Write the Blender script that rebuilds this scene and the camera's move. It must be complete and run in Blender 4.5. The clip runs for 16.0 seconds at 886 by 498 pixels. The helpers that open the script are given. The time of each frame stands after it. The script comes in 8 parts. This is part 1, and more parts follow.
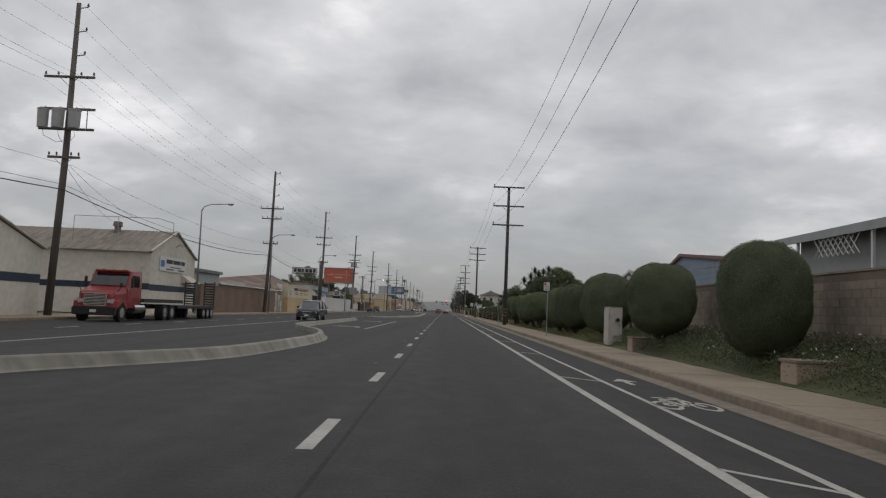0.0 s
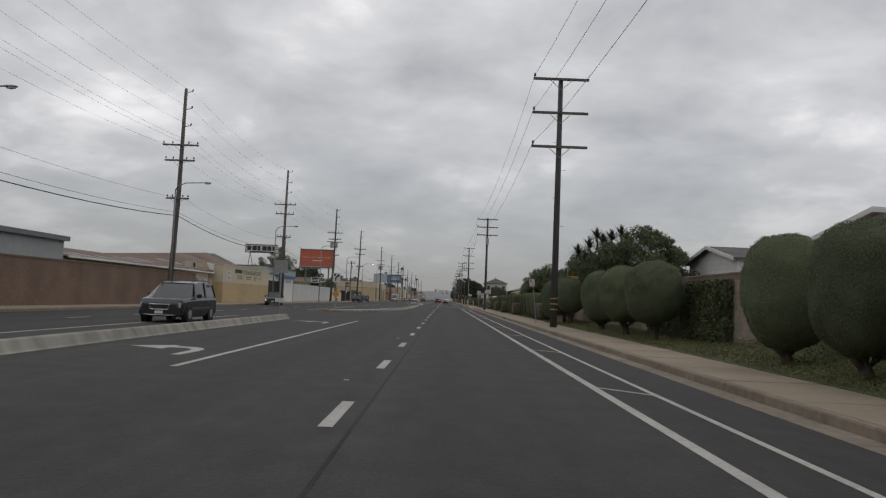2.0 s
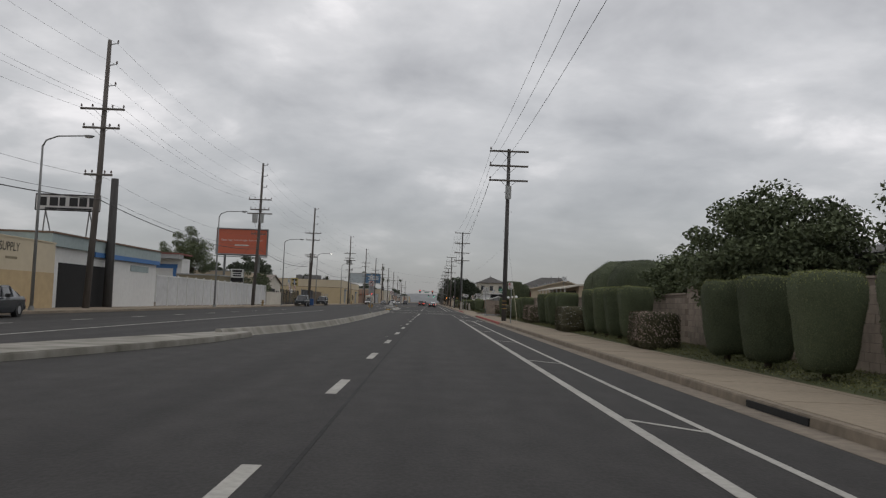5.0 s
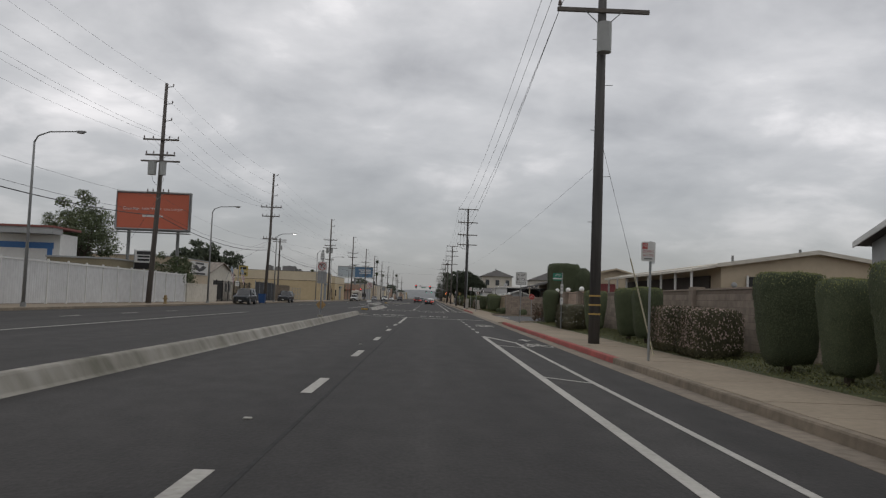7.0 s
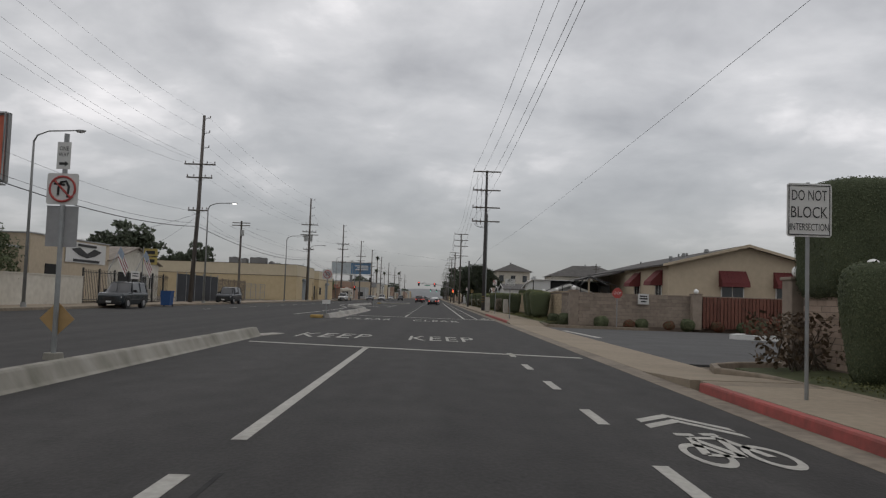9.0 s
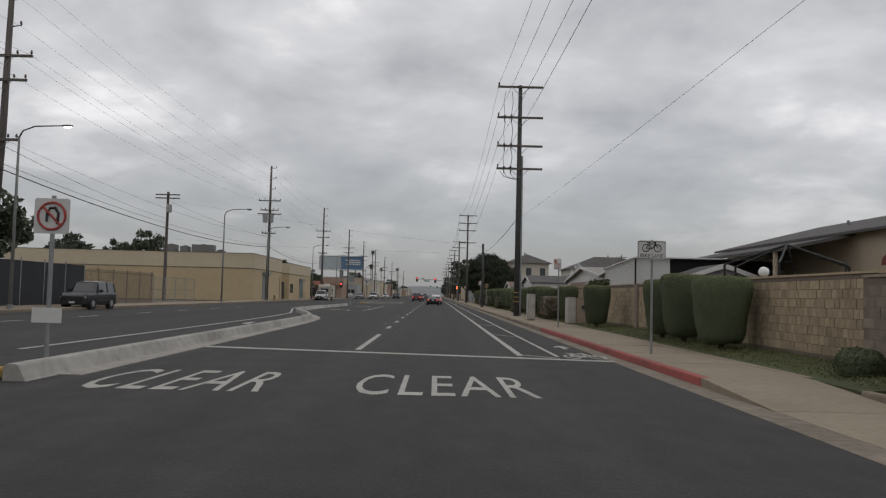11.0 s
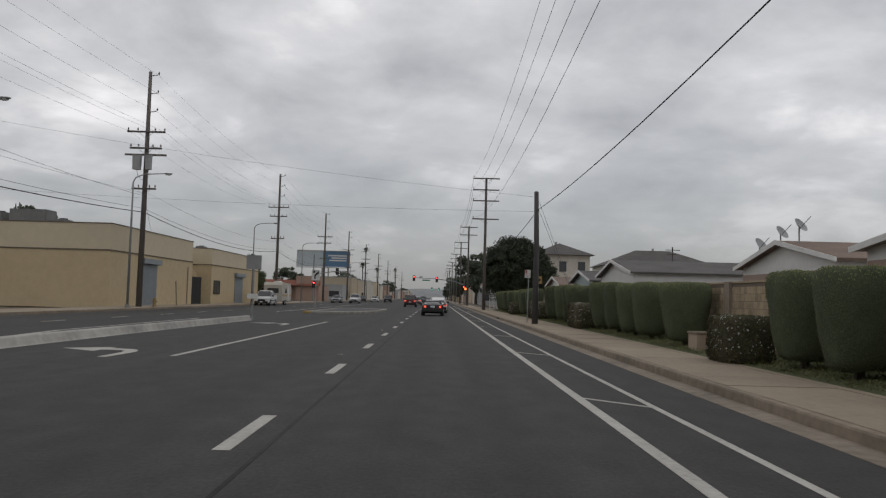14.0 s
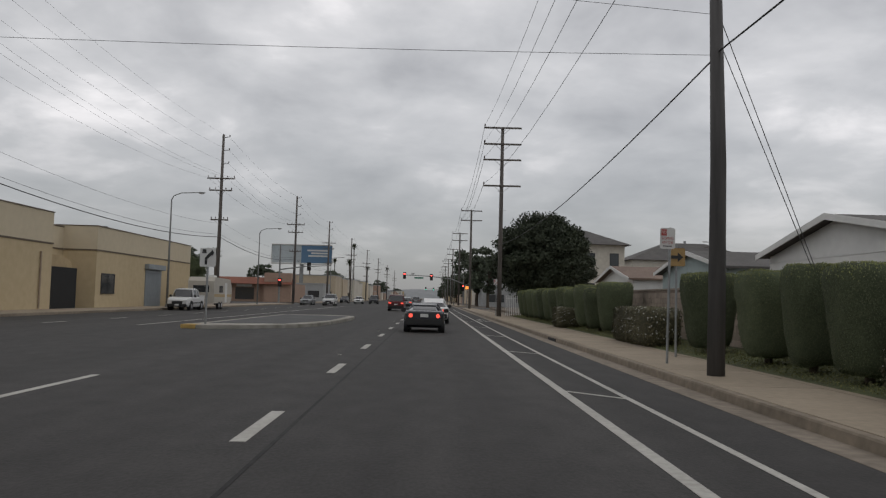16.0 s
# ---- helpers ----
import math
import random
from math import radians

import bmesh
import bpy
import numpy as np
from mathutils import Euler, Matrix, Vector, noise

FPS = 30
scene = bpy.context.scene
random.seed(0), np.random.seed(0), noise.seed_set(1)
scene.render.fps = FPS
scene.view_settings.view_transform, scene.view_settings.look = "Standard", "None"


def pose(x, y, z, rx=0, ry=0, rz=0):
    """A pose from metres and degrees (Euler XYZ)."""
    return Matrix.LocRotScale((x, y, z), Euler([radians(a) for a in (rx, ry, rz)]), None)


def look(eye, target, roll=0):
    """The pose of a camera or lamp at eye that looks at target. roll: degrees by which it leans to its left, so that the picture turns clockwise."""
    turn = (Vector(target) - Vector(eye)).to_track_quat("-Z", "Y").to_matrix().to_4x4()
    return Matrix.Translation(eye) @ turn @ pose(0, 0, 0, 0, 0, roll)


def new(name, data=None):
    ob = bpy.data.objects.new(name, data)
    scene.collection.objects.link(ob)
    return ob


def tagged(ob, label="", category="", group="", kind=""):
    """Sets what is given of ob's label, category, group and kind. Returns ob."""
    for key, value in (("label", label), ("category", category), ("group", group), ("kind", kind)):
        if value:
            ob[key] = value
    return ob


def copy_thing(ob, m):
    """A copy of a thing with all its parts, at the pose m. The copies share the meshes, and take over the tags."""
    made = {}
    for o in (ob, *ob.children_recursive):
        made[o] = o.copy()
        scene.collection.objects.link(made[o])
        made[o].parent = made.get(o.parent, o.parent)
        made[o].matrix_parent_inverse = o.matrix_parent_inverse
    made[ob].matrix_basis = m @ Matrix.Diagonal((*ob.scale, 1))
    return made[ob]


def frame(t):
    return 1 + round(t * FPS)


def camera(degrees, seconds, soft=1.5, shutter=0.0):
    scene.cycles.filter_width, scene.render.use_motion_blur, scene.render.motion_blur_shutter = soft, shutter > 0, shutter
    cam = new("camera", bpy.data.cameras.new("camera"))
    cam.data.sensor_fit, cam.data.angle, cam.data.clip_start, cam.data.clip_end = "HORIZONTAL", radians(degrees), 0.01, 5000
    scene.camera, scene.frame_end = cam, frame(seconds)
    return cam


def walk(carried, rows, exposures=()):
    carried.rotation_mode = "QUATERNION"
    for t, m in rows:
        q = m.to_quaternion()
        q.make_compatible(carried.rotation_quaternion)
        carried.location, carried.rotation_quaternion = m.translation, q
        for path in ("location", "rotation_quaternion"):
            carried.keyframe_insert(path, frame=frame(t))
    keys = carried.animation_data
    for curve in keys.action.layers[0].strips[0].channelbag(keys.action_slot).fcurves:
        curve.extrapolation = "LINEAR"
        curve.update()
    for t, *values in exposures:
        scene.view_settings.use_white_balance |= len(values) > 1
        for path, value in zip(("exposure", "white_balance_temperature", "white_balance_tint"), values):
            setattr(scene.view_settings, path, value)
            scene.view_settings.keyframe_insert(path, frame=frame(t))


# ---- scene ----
cam = camera(58.0, 16.0, soft=1.25)
PATH = [
    (0, (-0.189, 0.561, 1.387), (-0.201, 2.555, 1.539), 2.35),
    (0.5, (-0.207, 9.051, 1.362), (-0.218, 11.046, 1.505), 2.59),
    (1, (-0.197, 18.205, 1.400), (-0.212, 20.201, 1.524), 2.39),
    (1.5, (-0.239, 26.885, 1.426), (-0.258, 28.880, 1.555), 2.36),
    (2, (-0.246, 36.205, 1.421), (-0.257, 38.201, 1.547), 2.29),
    (2.5, (-0.262, 45.122, 1.407), (-0.268, 47.117, 1.537), 2.42),
    (3, (-0.206, 54.811, 1.417), (-0.202, 56.807, 1.549), 2.30),
    (3.5, (-0.227, 63.908, 1.388), (-0.220, 65.904, 1.520), 2.69),
    (4, (-0.175, 73.502, 1.409), (-0.161, 75.497, 1.544), 2.57),
    (6.3, (0.046, 116.182, 1.398), (0.071, 118.178, 1.527), 1.86),
    (6.5, (0.094, 119.857, 1.441), (0.122, 121.853, 1.569), 2.28),
    (7, (0.192, 129.272, 1.424), (0.220, 131.268, 1.549), 2.18),
    (7.5, (0.249, 138.402, 1.437), (0.274, 140.398, 1.562), 2.21),
    (8, (0.298, 147.371, 1.436), (0.316, 149.367, 1.558), 2.20),
    (8.5, (0.325, 156.420, 1.425), (0.340, 158.416, 1.546), 2.00),
    (9, (0.345, 165.740, 1.405), (0.361, 167.736, 1.527), 1.95),
    (11.3, (0.266, 206.034, 1.436), (0.282, 208.030, 1.551), 1.38),
    (11.5, (0.300, 209.348, 1.455), (0.318, 211.344, 1.571), 1.43),
    (12, (0.383, 217.522, 1.468), (0.403, 219.519, 1.574), 1.44),
    (12.5, (0.397, 225.361, 1.431), (0.413, 227.358, 1.540), 1.67),
    (13, (0.362, 233.635, 1.436), (0.380, 235.632, 1.547), 1.71),
    (13.5, (0.305, 241.124, 1.435), (0.319, 243.121, 1.549), 1.51),
    (14, (0.240, 248.705, 1.433), (0.252, 250.701, 1.555), 1.48),
    (14.5, (0.179, 256.245, 1.446), (0.197, 258.242, 1.567), 1.37),
    (15, (0.149, 263.489, 1.455), (0.175, 265.485, 1.578), 1.48),
    (15.5, (0.173, 270.461, 1.454), (0.202, 272.457, 1.579), 1.54),
    (16, (0.197, 277.284, 1.467), (0.223, 279.280, 1.591), 1.47),
]
walk(cam, [(t, look(eye, aim, roll)) for t, eye, aim, roll in PATH])

# world, sun, exposure
world = bpy.data.worlds.new("overcast_sky")
scene.world = world
world.use_nodes = True
wn, wl = world.node_tree.nodes, world.node_tree.links
wn.clear()


def wnode(kind, **props):
    n = wn.new(kind)
    for k, v in props.items():
        n.inputs[k].default_value = v
    return n


SUN_EL, SUN_AZ = 58, 40
sky = wn.new("ShaderNodeTexSky")
sky.sky_type, sky.sun_disc = "NISHITA", False
sky.sun_elevation, sky.sun_rotation = radians(SUN_EL), radians(SUN_AZ)
bg_sky = wnode("ShaderNodeBackground", Strength=0.012)
wl.new(sky.outputs[0], bg_sky.inputs[0])
wtc = wn.new("ShaderNodeTexCoord")
wsep = wn.new("ShaderNodeSeparateXYZ")
wl.new(wtc.outputs["Generated"], wsep.inputs[0])


def wmath(op, a, b):
    n = wn.new("ShaderNodeMath")
    n.operation = op
    for i, v in enumerate((a, b)):
        if isinstance(v, (int, float)):
            n.inputs[i].default_value = v
        else:
            wl.new(v, n.inputs[i])
    return n.outputs[0]


# cloud deck: directions laid onto a flat layer overhead
wz = wmath("ADD", wmath("MAXIMUM", wsep.outputs[2], 0.0), 0.27)
wcomb = wn.new("ShaderNodeCombineXYZ")
wl.new(wmath("DIVIDE", wsep.outputs[0], wz), wcomb.inputs[0])
wl.new(wmath("DIVIDE", wsep.outputs[1], wz), wcomb.inputs[1])
big = wnode("ShaderNodeTexNoise", Scale=1.25, Detail=6.0, Roughness=0.5, Distortion=0.2)
fine = wnode("ShaderNodeTexNoise", Scale=3.3, Detail=6.0, Roughness=0.55, Distortion=0.3)
for n in (big, fine):
    wl.new(wcomb.outputs[0], n.inputs["Vector"])
wsum = wmath("ADD", wmath("MULTIPLY", big.outputs[0], 0.68), wmath("MULTIPLY", fine.outputs[0], 0.32))
wramp = wn.new("ShaderNodeValToRGB")
wl.new(wsum, wramp.inputs[0])
cr = wramp.color_ramp
cr.elements[0].position, cr.elements[0].color = 0.37, (0.325, 0.321, 0.325, 1)
cr.elements[1].position, cr.elements[1].color = 0.63, (0.90, 0.865, 0.86, 1)
e = cr.elements.new(0.47)
e.color = (0.45, 0.445, 0.447, 1)
e = cr.elements.new(0.54)
e.color = (0.555, 0.545, 0.545, 1)
# towards the horizon the deck closes to an even grey
whz = wn.new("ShaderNodeMapRange")
wl.new(wsep.outputs[2], whz.inputs[0])
whz.inputs[1].default_value, whz.inputs[2].default_value = 0.0, 0.27
wmix = wn.new("ShaderNodeMix")
wmix.data_type = "RGBA"
wl.new(whz.outputs[0], wmix.inputs[0])
wmix.inputs[6].default_value = (0.212, 0.217, 0.227, 1)
wl.new(wramp.outputs[0], wmix.inputs[7])
bg_cloud = wnode("ShaderNodeBackground", Strength=1.17)
wl.new(wmix.outputs[2], bg_cloud.inputs[0])
wadd = wn.new("ShaderNodeAddShader")
wl.new(bg_sky.outputs[0], wadd.inputs[0])
wl.new(bg_cloud.outputs[0], wadd.inputs[1])
wout = wn.new("ShaderNodeOutputWorld")
wl.new(wadd.outputs[0], wout.inputs[0])

sun = new("sun", bpy.data.lights.new("sun", "SUN"))
sun.data.energy, sun.data.angle, sun.data.color = 0.2, radians(25), (1, 0.97, 0.93)
sun.matrix_world = look((0, 0, 50), (50 * math.sin(radians(SUN_AZ)) * -0.62, 50 * math.cos(radians(SUN_AZ)) * -0.62, 0))
scene.view_settings.exposure = 0.0

# ---- materials ----


def rgb(c):
    return (c, c, c, 1) if isinstance(c, (int, float)) else (*c, 1)


def mat(name, base, rough=0.8, metal=0.0, vary=0.12, scale=6.0, bump=0.15, stretch=(1, 1, 1), dark=None, blotch=0.5, spec=0.4,
        emit=None, power=0.0, per_object=0.0, per_island=0.0):
    m = bpy.data.materials.new(name)
    m.use_nodes = True
    nt = m.node_tree
    N, L = nt.nodes, nt.links
    b = N["Principled BSDF"]
    b.inputs["Roughness"].default_value = rough
    b.inputs["Metallic"].default_value = metal
    b.inputs["Specular IOR Level"].default_value = spec
    geo = N.new("ShaderNodeNewGeometry")
    mp = N.new("ShaderNodeMapping")
    mp.inputs["Scale"].default_value = stretch
    L.new(geo.outputs["Position"], mp.inputs[0])
    n1 = N.new("ShaderNodeTexNoise")
    n1.inputs["Scale"].default_value = scale
    n1.inputs["Detail"].default_value = 5
    n2 = N.new("ShaderNodeTexNoise")
    n2.inputs["Scale"].default_value = scale * 0.09
    n2.inputs["Detail"].default_value = 4
    L.new(mp.outputs[0], n1.inputs["Vector"])
    L.new(mp.outputs[0], n2.inputs["Vector"])
    mix = N.new("ShaderNodeMix")
    mix.data_type = "FLOAT"
    mix.inputs[0].default_value = blotch
    L.new(n1.outputs[0], mix.inputs[2])
    L.new(n2.outputs[0], mix.inputs[3])
    val = mix.outputs[0]
    for amount, out in ((per_object, "obj"), (per_island, "isl")):
        if amount:
            src = N.new("ShaderNodeObjectInfo").outputs["Random"] if out == "obj" else geo.outputs["Random Per Island"]
            ma = N.new("ShaderNodeMath")
            ma.operation = "MULTIPLY_ADD"
            L.new(src, ma.inputs[0])
            ma.inputs[1].default_value = amount
            L.new(val, ma.inputs[2])
            sb = N.new("ShaderNodeMath")
            sb.operation = "SUBTRACT"
            L.new(ma.outputs[0], sb.inputs[0])
            sb.inputs[1].default_value = amount / 2
            val = sb.outputs[0]
    ramp = N.new("ShaderNodeValToRGB")
    c = rgb(base)
    lo = rgb(dark) if dark else tuple(v * (1 - 2 * vary) for v in c[:3]) + (1,)
    ramp.color_ramp.elements[0].position, ramp.color_ramp.elements[0].color = 0.28, lo
    ramp.color_ramp.elements[1].position = 0.72
    ramp.color_ramp.elements[1].color = tuple(min(1, v * (1 + vary)) for v in c[:3]) + (1,)
    L.new(val, ramp.inputs[0])
    L.new(ramp.outputs[0], b.inputs["Base Color"])
    if bump:
        bp = N.new("ShaderNodeBump")
        bp.inputs["Strength"].default_value = bump
        bp.inputs["Distance"].default_value = 0.02
        L.new(n1.outputs[0], bp.inputs["Height"])
        L.new(bp.outputs[0], b.inputs["Normal"])
    if emit:
        b.inputs["Emission Color"].default_value = rgb(emit)
        b.inputs["Emission Strength"].default_value = power
    return m


def leaf_mat(name, lo, hi, rough=0.55, each=0.28, own=0.0):
    m = mat(name, hi, rough, vary=0.05, scale=1.2, bump=0, dark=lo, per_island=each, per_object=own, spec=0.1)
    return m


ASPHALT = mat("asphalt", (0.0405, 0.0382, 0.0363), 0.8, vary=0.28, scale=26, bump=0.3, stretch=(1, 0.5, 1), blotch=0.5, spec=0.3)


def lane_streaks(m, low, high):
    """Oil and tyre tracks: slow changes across the road, drawn out along it."""
    N, L = m.node_tree.nodes, m.node_tree.links
    b = N["Principled BSDF"]
    src = b.inputs["Base Color"].links[0].from_socket
    geo = N.new("ShaderNodeNewGeometry")
    mp = N.new("ShaderNodeMapping")
    mp.inputs["Scale"].default_value = (1, 0.014, 1)
    no = N.new("ShaderNodeTexNoise")
    no.inputs["Scale"].default_value, no.inputs["Detail"].default_value = 0.75, 5
    mr = N.new("ShaderNodeMapRange")
    mr.inputs[1].default_value, mr.inputs[2].default_value = 0.32, 0.68
    mr.inputs[3].default_value, mr.inputs[4].default_value = low, high
    mu = N.new("ShaderNodeMix")
    mu.data_type, mu.blend_type = "RGBA", "MULTIPLY"
    mu.inputs[0].default_value = 1.0
    L.new(geo.outputs["Position"], mp.inputs[0])
    L.new(mp.outputs[0], no.inputs["Vector"])
    L.new(no.outputs[0], mr.inputs[0])
    L.new(src, mu.inputs[6])
    L.new(mr.outputs[0], mu.inputs[7])
    L.new(mu.outputs[2], b.inputs["Base Color"])


lane_streaks(ASPHALT, 0.72, 1.2)
TAR = mat("tar_joint", 0.033, 0.9, vary=0.3, scale=5, bump=0.3, spec=0.3)
ASPHALT_SIDE = mat("asphalt_worn", 0.085, 0.92, vary=0.2, scale=8, bump=0.3)
PAINT_ROAD = mat("road_paint", (0.43, 0.42, 0.385), 0.75, vary=0.15, scale=12, bump=0.2, dark=(0.27, 0.26, 0.235))
CONCRETE = mat("sidewalk_concrete", (0.285, 0.236, 0.174), 0.92, vary=0.13, scale=7, bump=0.15, per_object=0.1)
CURB_C = mat("curb_concrete", (0.235, 0.194, 0.146), 0.92, vary=0.25, scale=5, bump=0.25)
GUTTER_C = mat("gutter_concrete", (0.225, 0.189, 0.148), 0.92, vary=0.28, scale=5, bump=0.2)
MEDIAN_C = mat("median_concrete", (0.35, 0.335, 0.30), 0.9, vary=0.12, scale=1.5, bump=0.08, stretch=(0.6, 1, 0.5), dark=(0.12, 0.115, 0.088), blotch=0.3)
MEDIAN_W = mat("whitewashed_median", (0.38, 0.37, 0.34), 0.9, vary=0.25, scale=4, bump=0.05, blotch=0.6)
HYDRANT = mat("dull_hydrant_paint", (0.34, 0.25, 0.12), 0.7, vary=0.2, scale=6, bump=0.05)
RED_CURB = mat("red_curb_paint", (0.36, 0.075, 0.065), 0.8, vary=0.25, scale=6, bump=0.25, dark=(0.17, 0.06, 0.05))
YEL_PAINT = mat("yellow_paint", (0.46, 0.31, 0.10), 0.75, vary=0.2, scale=6)
EARTH = mat("dry_earth", (0.17, 0.14, 0.105), 0.95, vary=0.25, scale=2, bump=0.4)
GRASS_G = mat("grass_ground", (0.07, 0.085, 0.03), 0.95, vary=0.3, scale=3, bump=0.5, dark=(0.04, 0.04, 0.02))
WOOD_POLE = mat("weathered_pole_wood", (0.145, 0.13, 0.118), 0.9, vary=0.3, scale=8, stretch=(1, 1, 0.08), bump=0.4)
WOOD_DARK = mat("creosoted_pole_wood", (0.098, 0.094, 0.092), 0.85, vary=0.3, scale=8, stretch=(1, 1, 0.08), bump=0.4)
ARM_WOOD = mat("crossarm_wood", (0.15, 0.135, 0.12), 0.9, vary=0.25, scale=8, bump=0.3)
STEEL = mat("galvanised_steel", (0.32, 0.33, 0.33), 0.5, 0.7, vary=0.15, scale=5, bump=0.05)
LAMP_STEEL = mat("grey_lamp_post", (0.25, 0.255, 0.25), 0.6, 0.3, vary=0.15, scale=4, bump=0.05)
CAN_GREY = mat("transformer_grey", (0.36, 0.37, 0.36), 0.55, vary=0.1, scale=4, bump=0.05)
WIRE = mat("cable_black", 0.06, 0.7, vary=0.1, bump=0)
INSUL = mat("porcelain_brown", (0.10, 0.07, 0.06), 0.35, vary=0.1, bump=0)
SIGN_WHITE = mat("sign_white", (0.62, 0.62, 0.60), 0.55, vary=0.06, scale=4, bump=0)
SIGN_BACK = mat("sign_back_aluminium", (0.33, 0.33, 0.33), 0.6, 0.5, vary=0.1, bump=0)
SIGN_BLACK = mat("sign_black", 0.03, 0.6, vary=0.1, bump=0)
SIGN_RED = mat("sign_red", (0.42, 0.07, 0.06), 0.6, vary=0.1, bump=0)
SIGN_GREEN = mat("sign_green", (0.03, 0.20, 0.13), 0.6, vary=0.1, bump=0)
SIGN_AMBER = mat("sign_amber", (0.62, 0.30, 0.05), 0.6, vary=0.12, bump=0)
BLOCK = mat("slump_block", (0.27, 0.222, 0.18), 0.92, vary=0.18, scale=5, bump=0.35, per_object=0.15, per_island=0.22)
BLOCK_P = mat("pinkish_slump_block", (0.40, 0.305, 0.24), 0.92, vary=0.15, scale=5, bump=0.35, per_object=0.22)
BLOCK_Y = mat("split_face_block", (0.36, 0.285, 0.19), 0.95, vary=0.2, scale=7, bump=0.6, per_object=0.15, per_island=0.28)
JOINT = mat("dirty_joint", (0.25, 0.207, 0.155), 0.95, vary=0.15, scale=8)
PAN_C = mat("pale_gutter_pan", (0.34, 0.32, 0.29), 0.9, vary=0.22, scale=4, bump=0.15)
MORTAR = mat("mortar", (0.19, 0.15, 0.12), 0.95, vary=0.15, scale=8)
CREAM = mat("cream_stucco", (0.60, 0.57, 0.50), 0.9, vary=0.1, scale=2.5, bump=0.15, dark=(0.44, 0.41, 0.35))
YELLOW_W = mat("yellow_stucco", (0.53, 0.43, 0.275), 0.9, vary=0.06, scale=2.0, bump=0.15, dark=(0.45, 0.36, 0.22))
YELLOW_P = mat("pale_yellow_stucco", (0.57, 0.495, 0.36), 0.9, vary=0.05, scale=2.0, bump=0.15)
TAN_P = mat("tan_painted_dado", (0.50, 0.38, 0.22), 0.9, vary=0.1, scale=2.0, bump=0.15)
BROWN_B = mat("brown_brick_wall", (0.195, 0.135, 0.1), 0.92, vary=0.2, scale=6, bump=0.3)
RUST_ROOF = mat("rusty_corrugated_iron", (0.25, 0.195, 0.165), 0.75, 0.2, vary=0.3, scale=2.0, stretch=(0.2, 1.6, 0.4), bump=0.2, dark=(0.095, 0.06, 0.048), blotch=0.35)
GREY_ROOF = mat("weathered_corrugated_roof", (0.27, 0.24, 0.205), 0.8, 0.1, vary=0.25, scale=2.2, stretch=(1.6, 0.22, 0.4), bump=0.2, dark=(0.115, 0.092, 0.075), blotch=0.35)
SHINGLE = mat("brown_shingle_roof", (0.20, 0.145, 0.115), 0.95, vary=0.2, scale=7, bump=0.3)
SHINGLE_L = mat("pale_shingle_roof", (0.3, 0.28, 0.255), 0.9, vary=0.15, scale=9, bump=0.3)
SHINGLE_G = mat("grey_shingle_roof", (0.11, 0.105, 0.10), 0.95, vary=0.2, scale=7, bump=0.3)
WHITE_P = mat("white_paint", (0.68, 0.68, 0.66), 0.65, vary=0.06, scale=3, bump=0.05)
WHITE_F = mat("white_corrugated_fence", (0.60, 0.61, 0.61), 0.6, vary=0.08, scale=2, bump=0.05, dark=(0.46, 0.46, 0.46))
GREY_P = mat("grey_paint", (0.35, 0.36, 0.36), 0.7, vary=0.08, scale=3, bump=0.05)
BLUE_P = mat("blue_siding_paint", (0.25, 0.305, 0.37), 0.75, vary=0.1, scale=3, bump=0.05)
TEAL_P = mat("pale_teal_paint", (0.35, 0.42, 0.42), 0.75, vary=0.1, scale=3, bump=0.05)
BEIGE_P = mat("beige_siding_paint", (0.50, 0.42, 0.31), 0.8, vary=0.08, scale=3, bump=0.05)
BLUE_TRIM = mat("blue_trim", (0.06, 0.17, 0.40), 0.6, vary=0.08, bump=0)
DARK = mat("dark_interior", 0.02, 0.9, vary=0.1, bump=0)
MAROON = mat("maroon_awning", (0.145, 0.035, 0.035), 0.85, vary=0.12, scale=4, bump=0.1)
WINDOW = mat("window_glass_dark", (0.04, 0.045, 0.05), 0.12, vary=0.1, bump=0, spec=0.8)
GLASS = mat("car_glass", (0.015, 0.017, 0.02), 0.06, vary=0.1, bump=0, spec=0.9)
TYRE = mat("tyre_rubber", 0.02, 0.85, vary=0.1, bump=0.1)
RIM = mat("alloy_rim", (0.45, 0.45, 0.46), 0.35, 0.8, vary=0.1, bump=0)
CHROME = mat("chrome", (0.6, 0.6, 0.6), 0.2, 1.0, vary=0.05, bump=0)
BLACK_PL = mat("black_plastic", 0.025, 0.6, vary=0.1, bump=0)
HEADLAMP = mat("headlamp_lens", (0.5, 0.5, 0.5), 0.15, vary=0.05, bump=0, emit=(1, 0.95, 0.85), power=1.5)
LENS_DULL = mat("unlit_headlamp", (0.45, 0.45, 0.45), 0.15, vary=0.05, bump=0)
TAIL = mat("lit_tail_lamp", (0.5, 0.02, 0.02), 0.3, vary=0.05, bump=0, emit=(1, 0.12, 0.08), power=1.1)
TAIL_OFF = mat("tail_lamp", (0.25, 0.015, 0.015), 0.3, vary=0.05, bump=0)
AMBER_L = mat("lit_amber_lamp", (0.7, 0.3, 0.05), 0.3, bump=0, emit=(1, 0.3, 0.06), power=1.2)
SIG_RED = mat("lit_red_signal", (0.6, 0.03, 0.03), 0.4, bump=0, emit=(1, 0.06, 0.05), power=7)
SIG_GREEN = mat("lit_green_signal", (0.03, 0.5, 0.3), 0.4, bump=0, emit=(0.1, 0.9, 0.6), power=3)
SIG_OFF = mat("dark_signal_lens", (0.05, 0.03, 0.02), 0.4, bump=0)
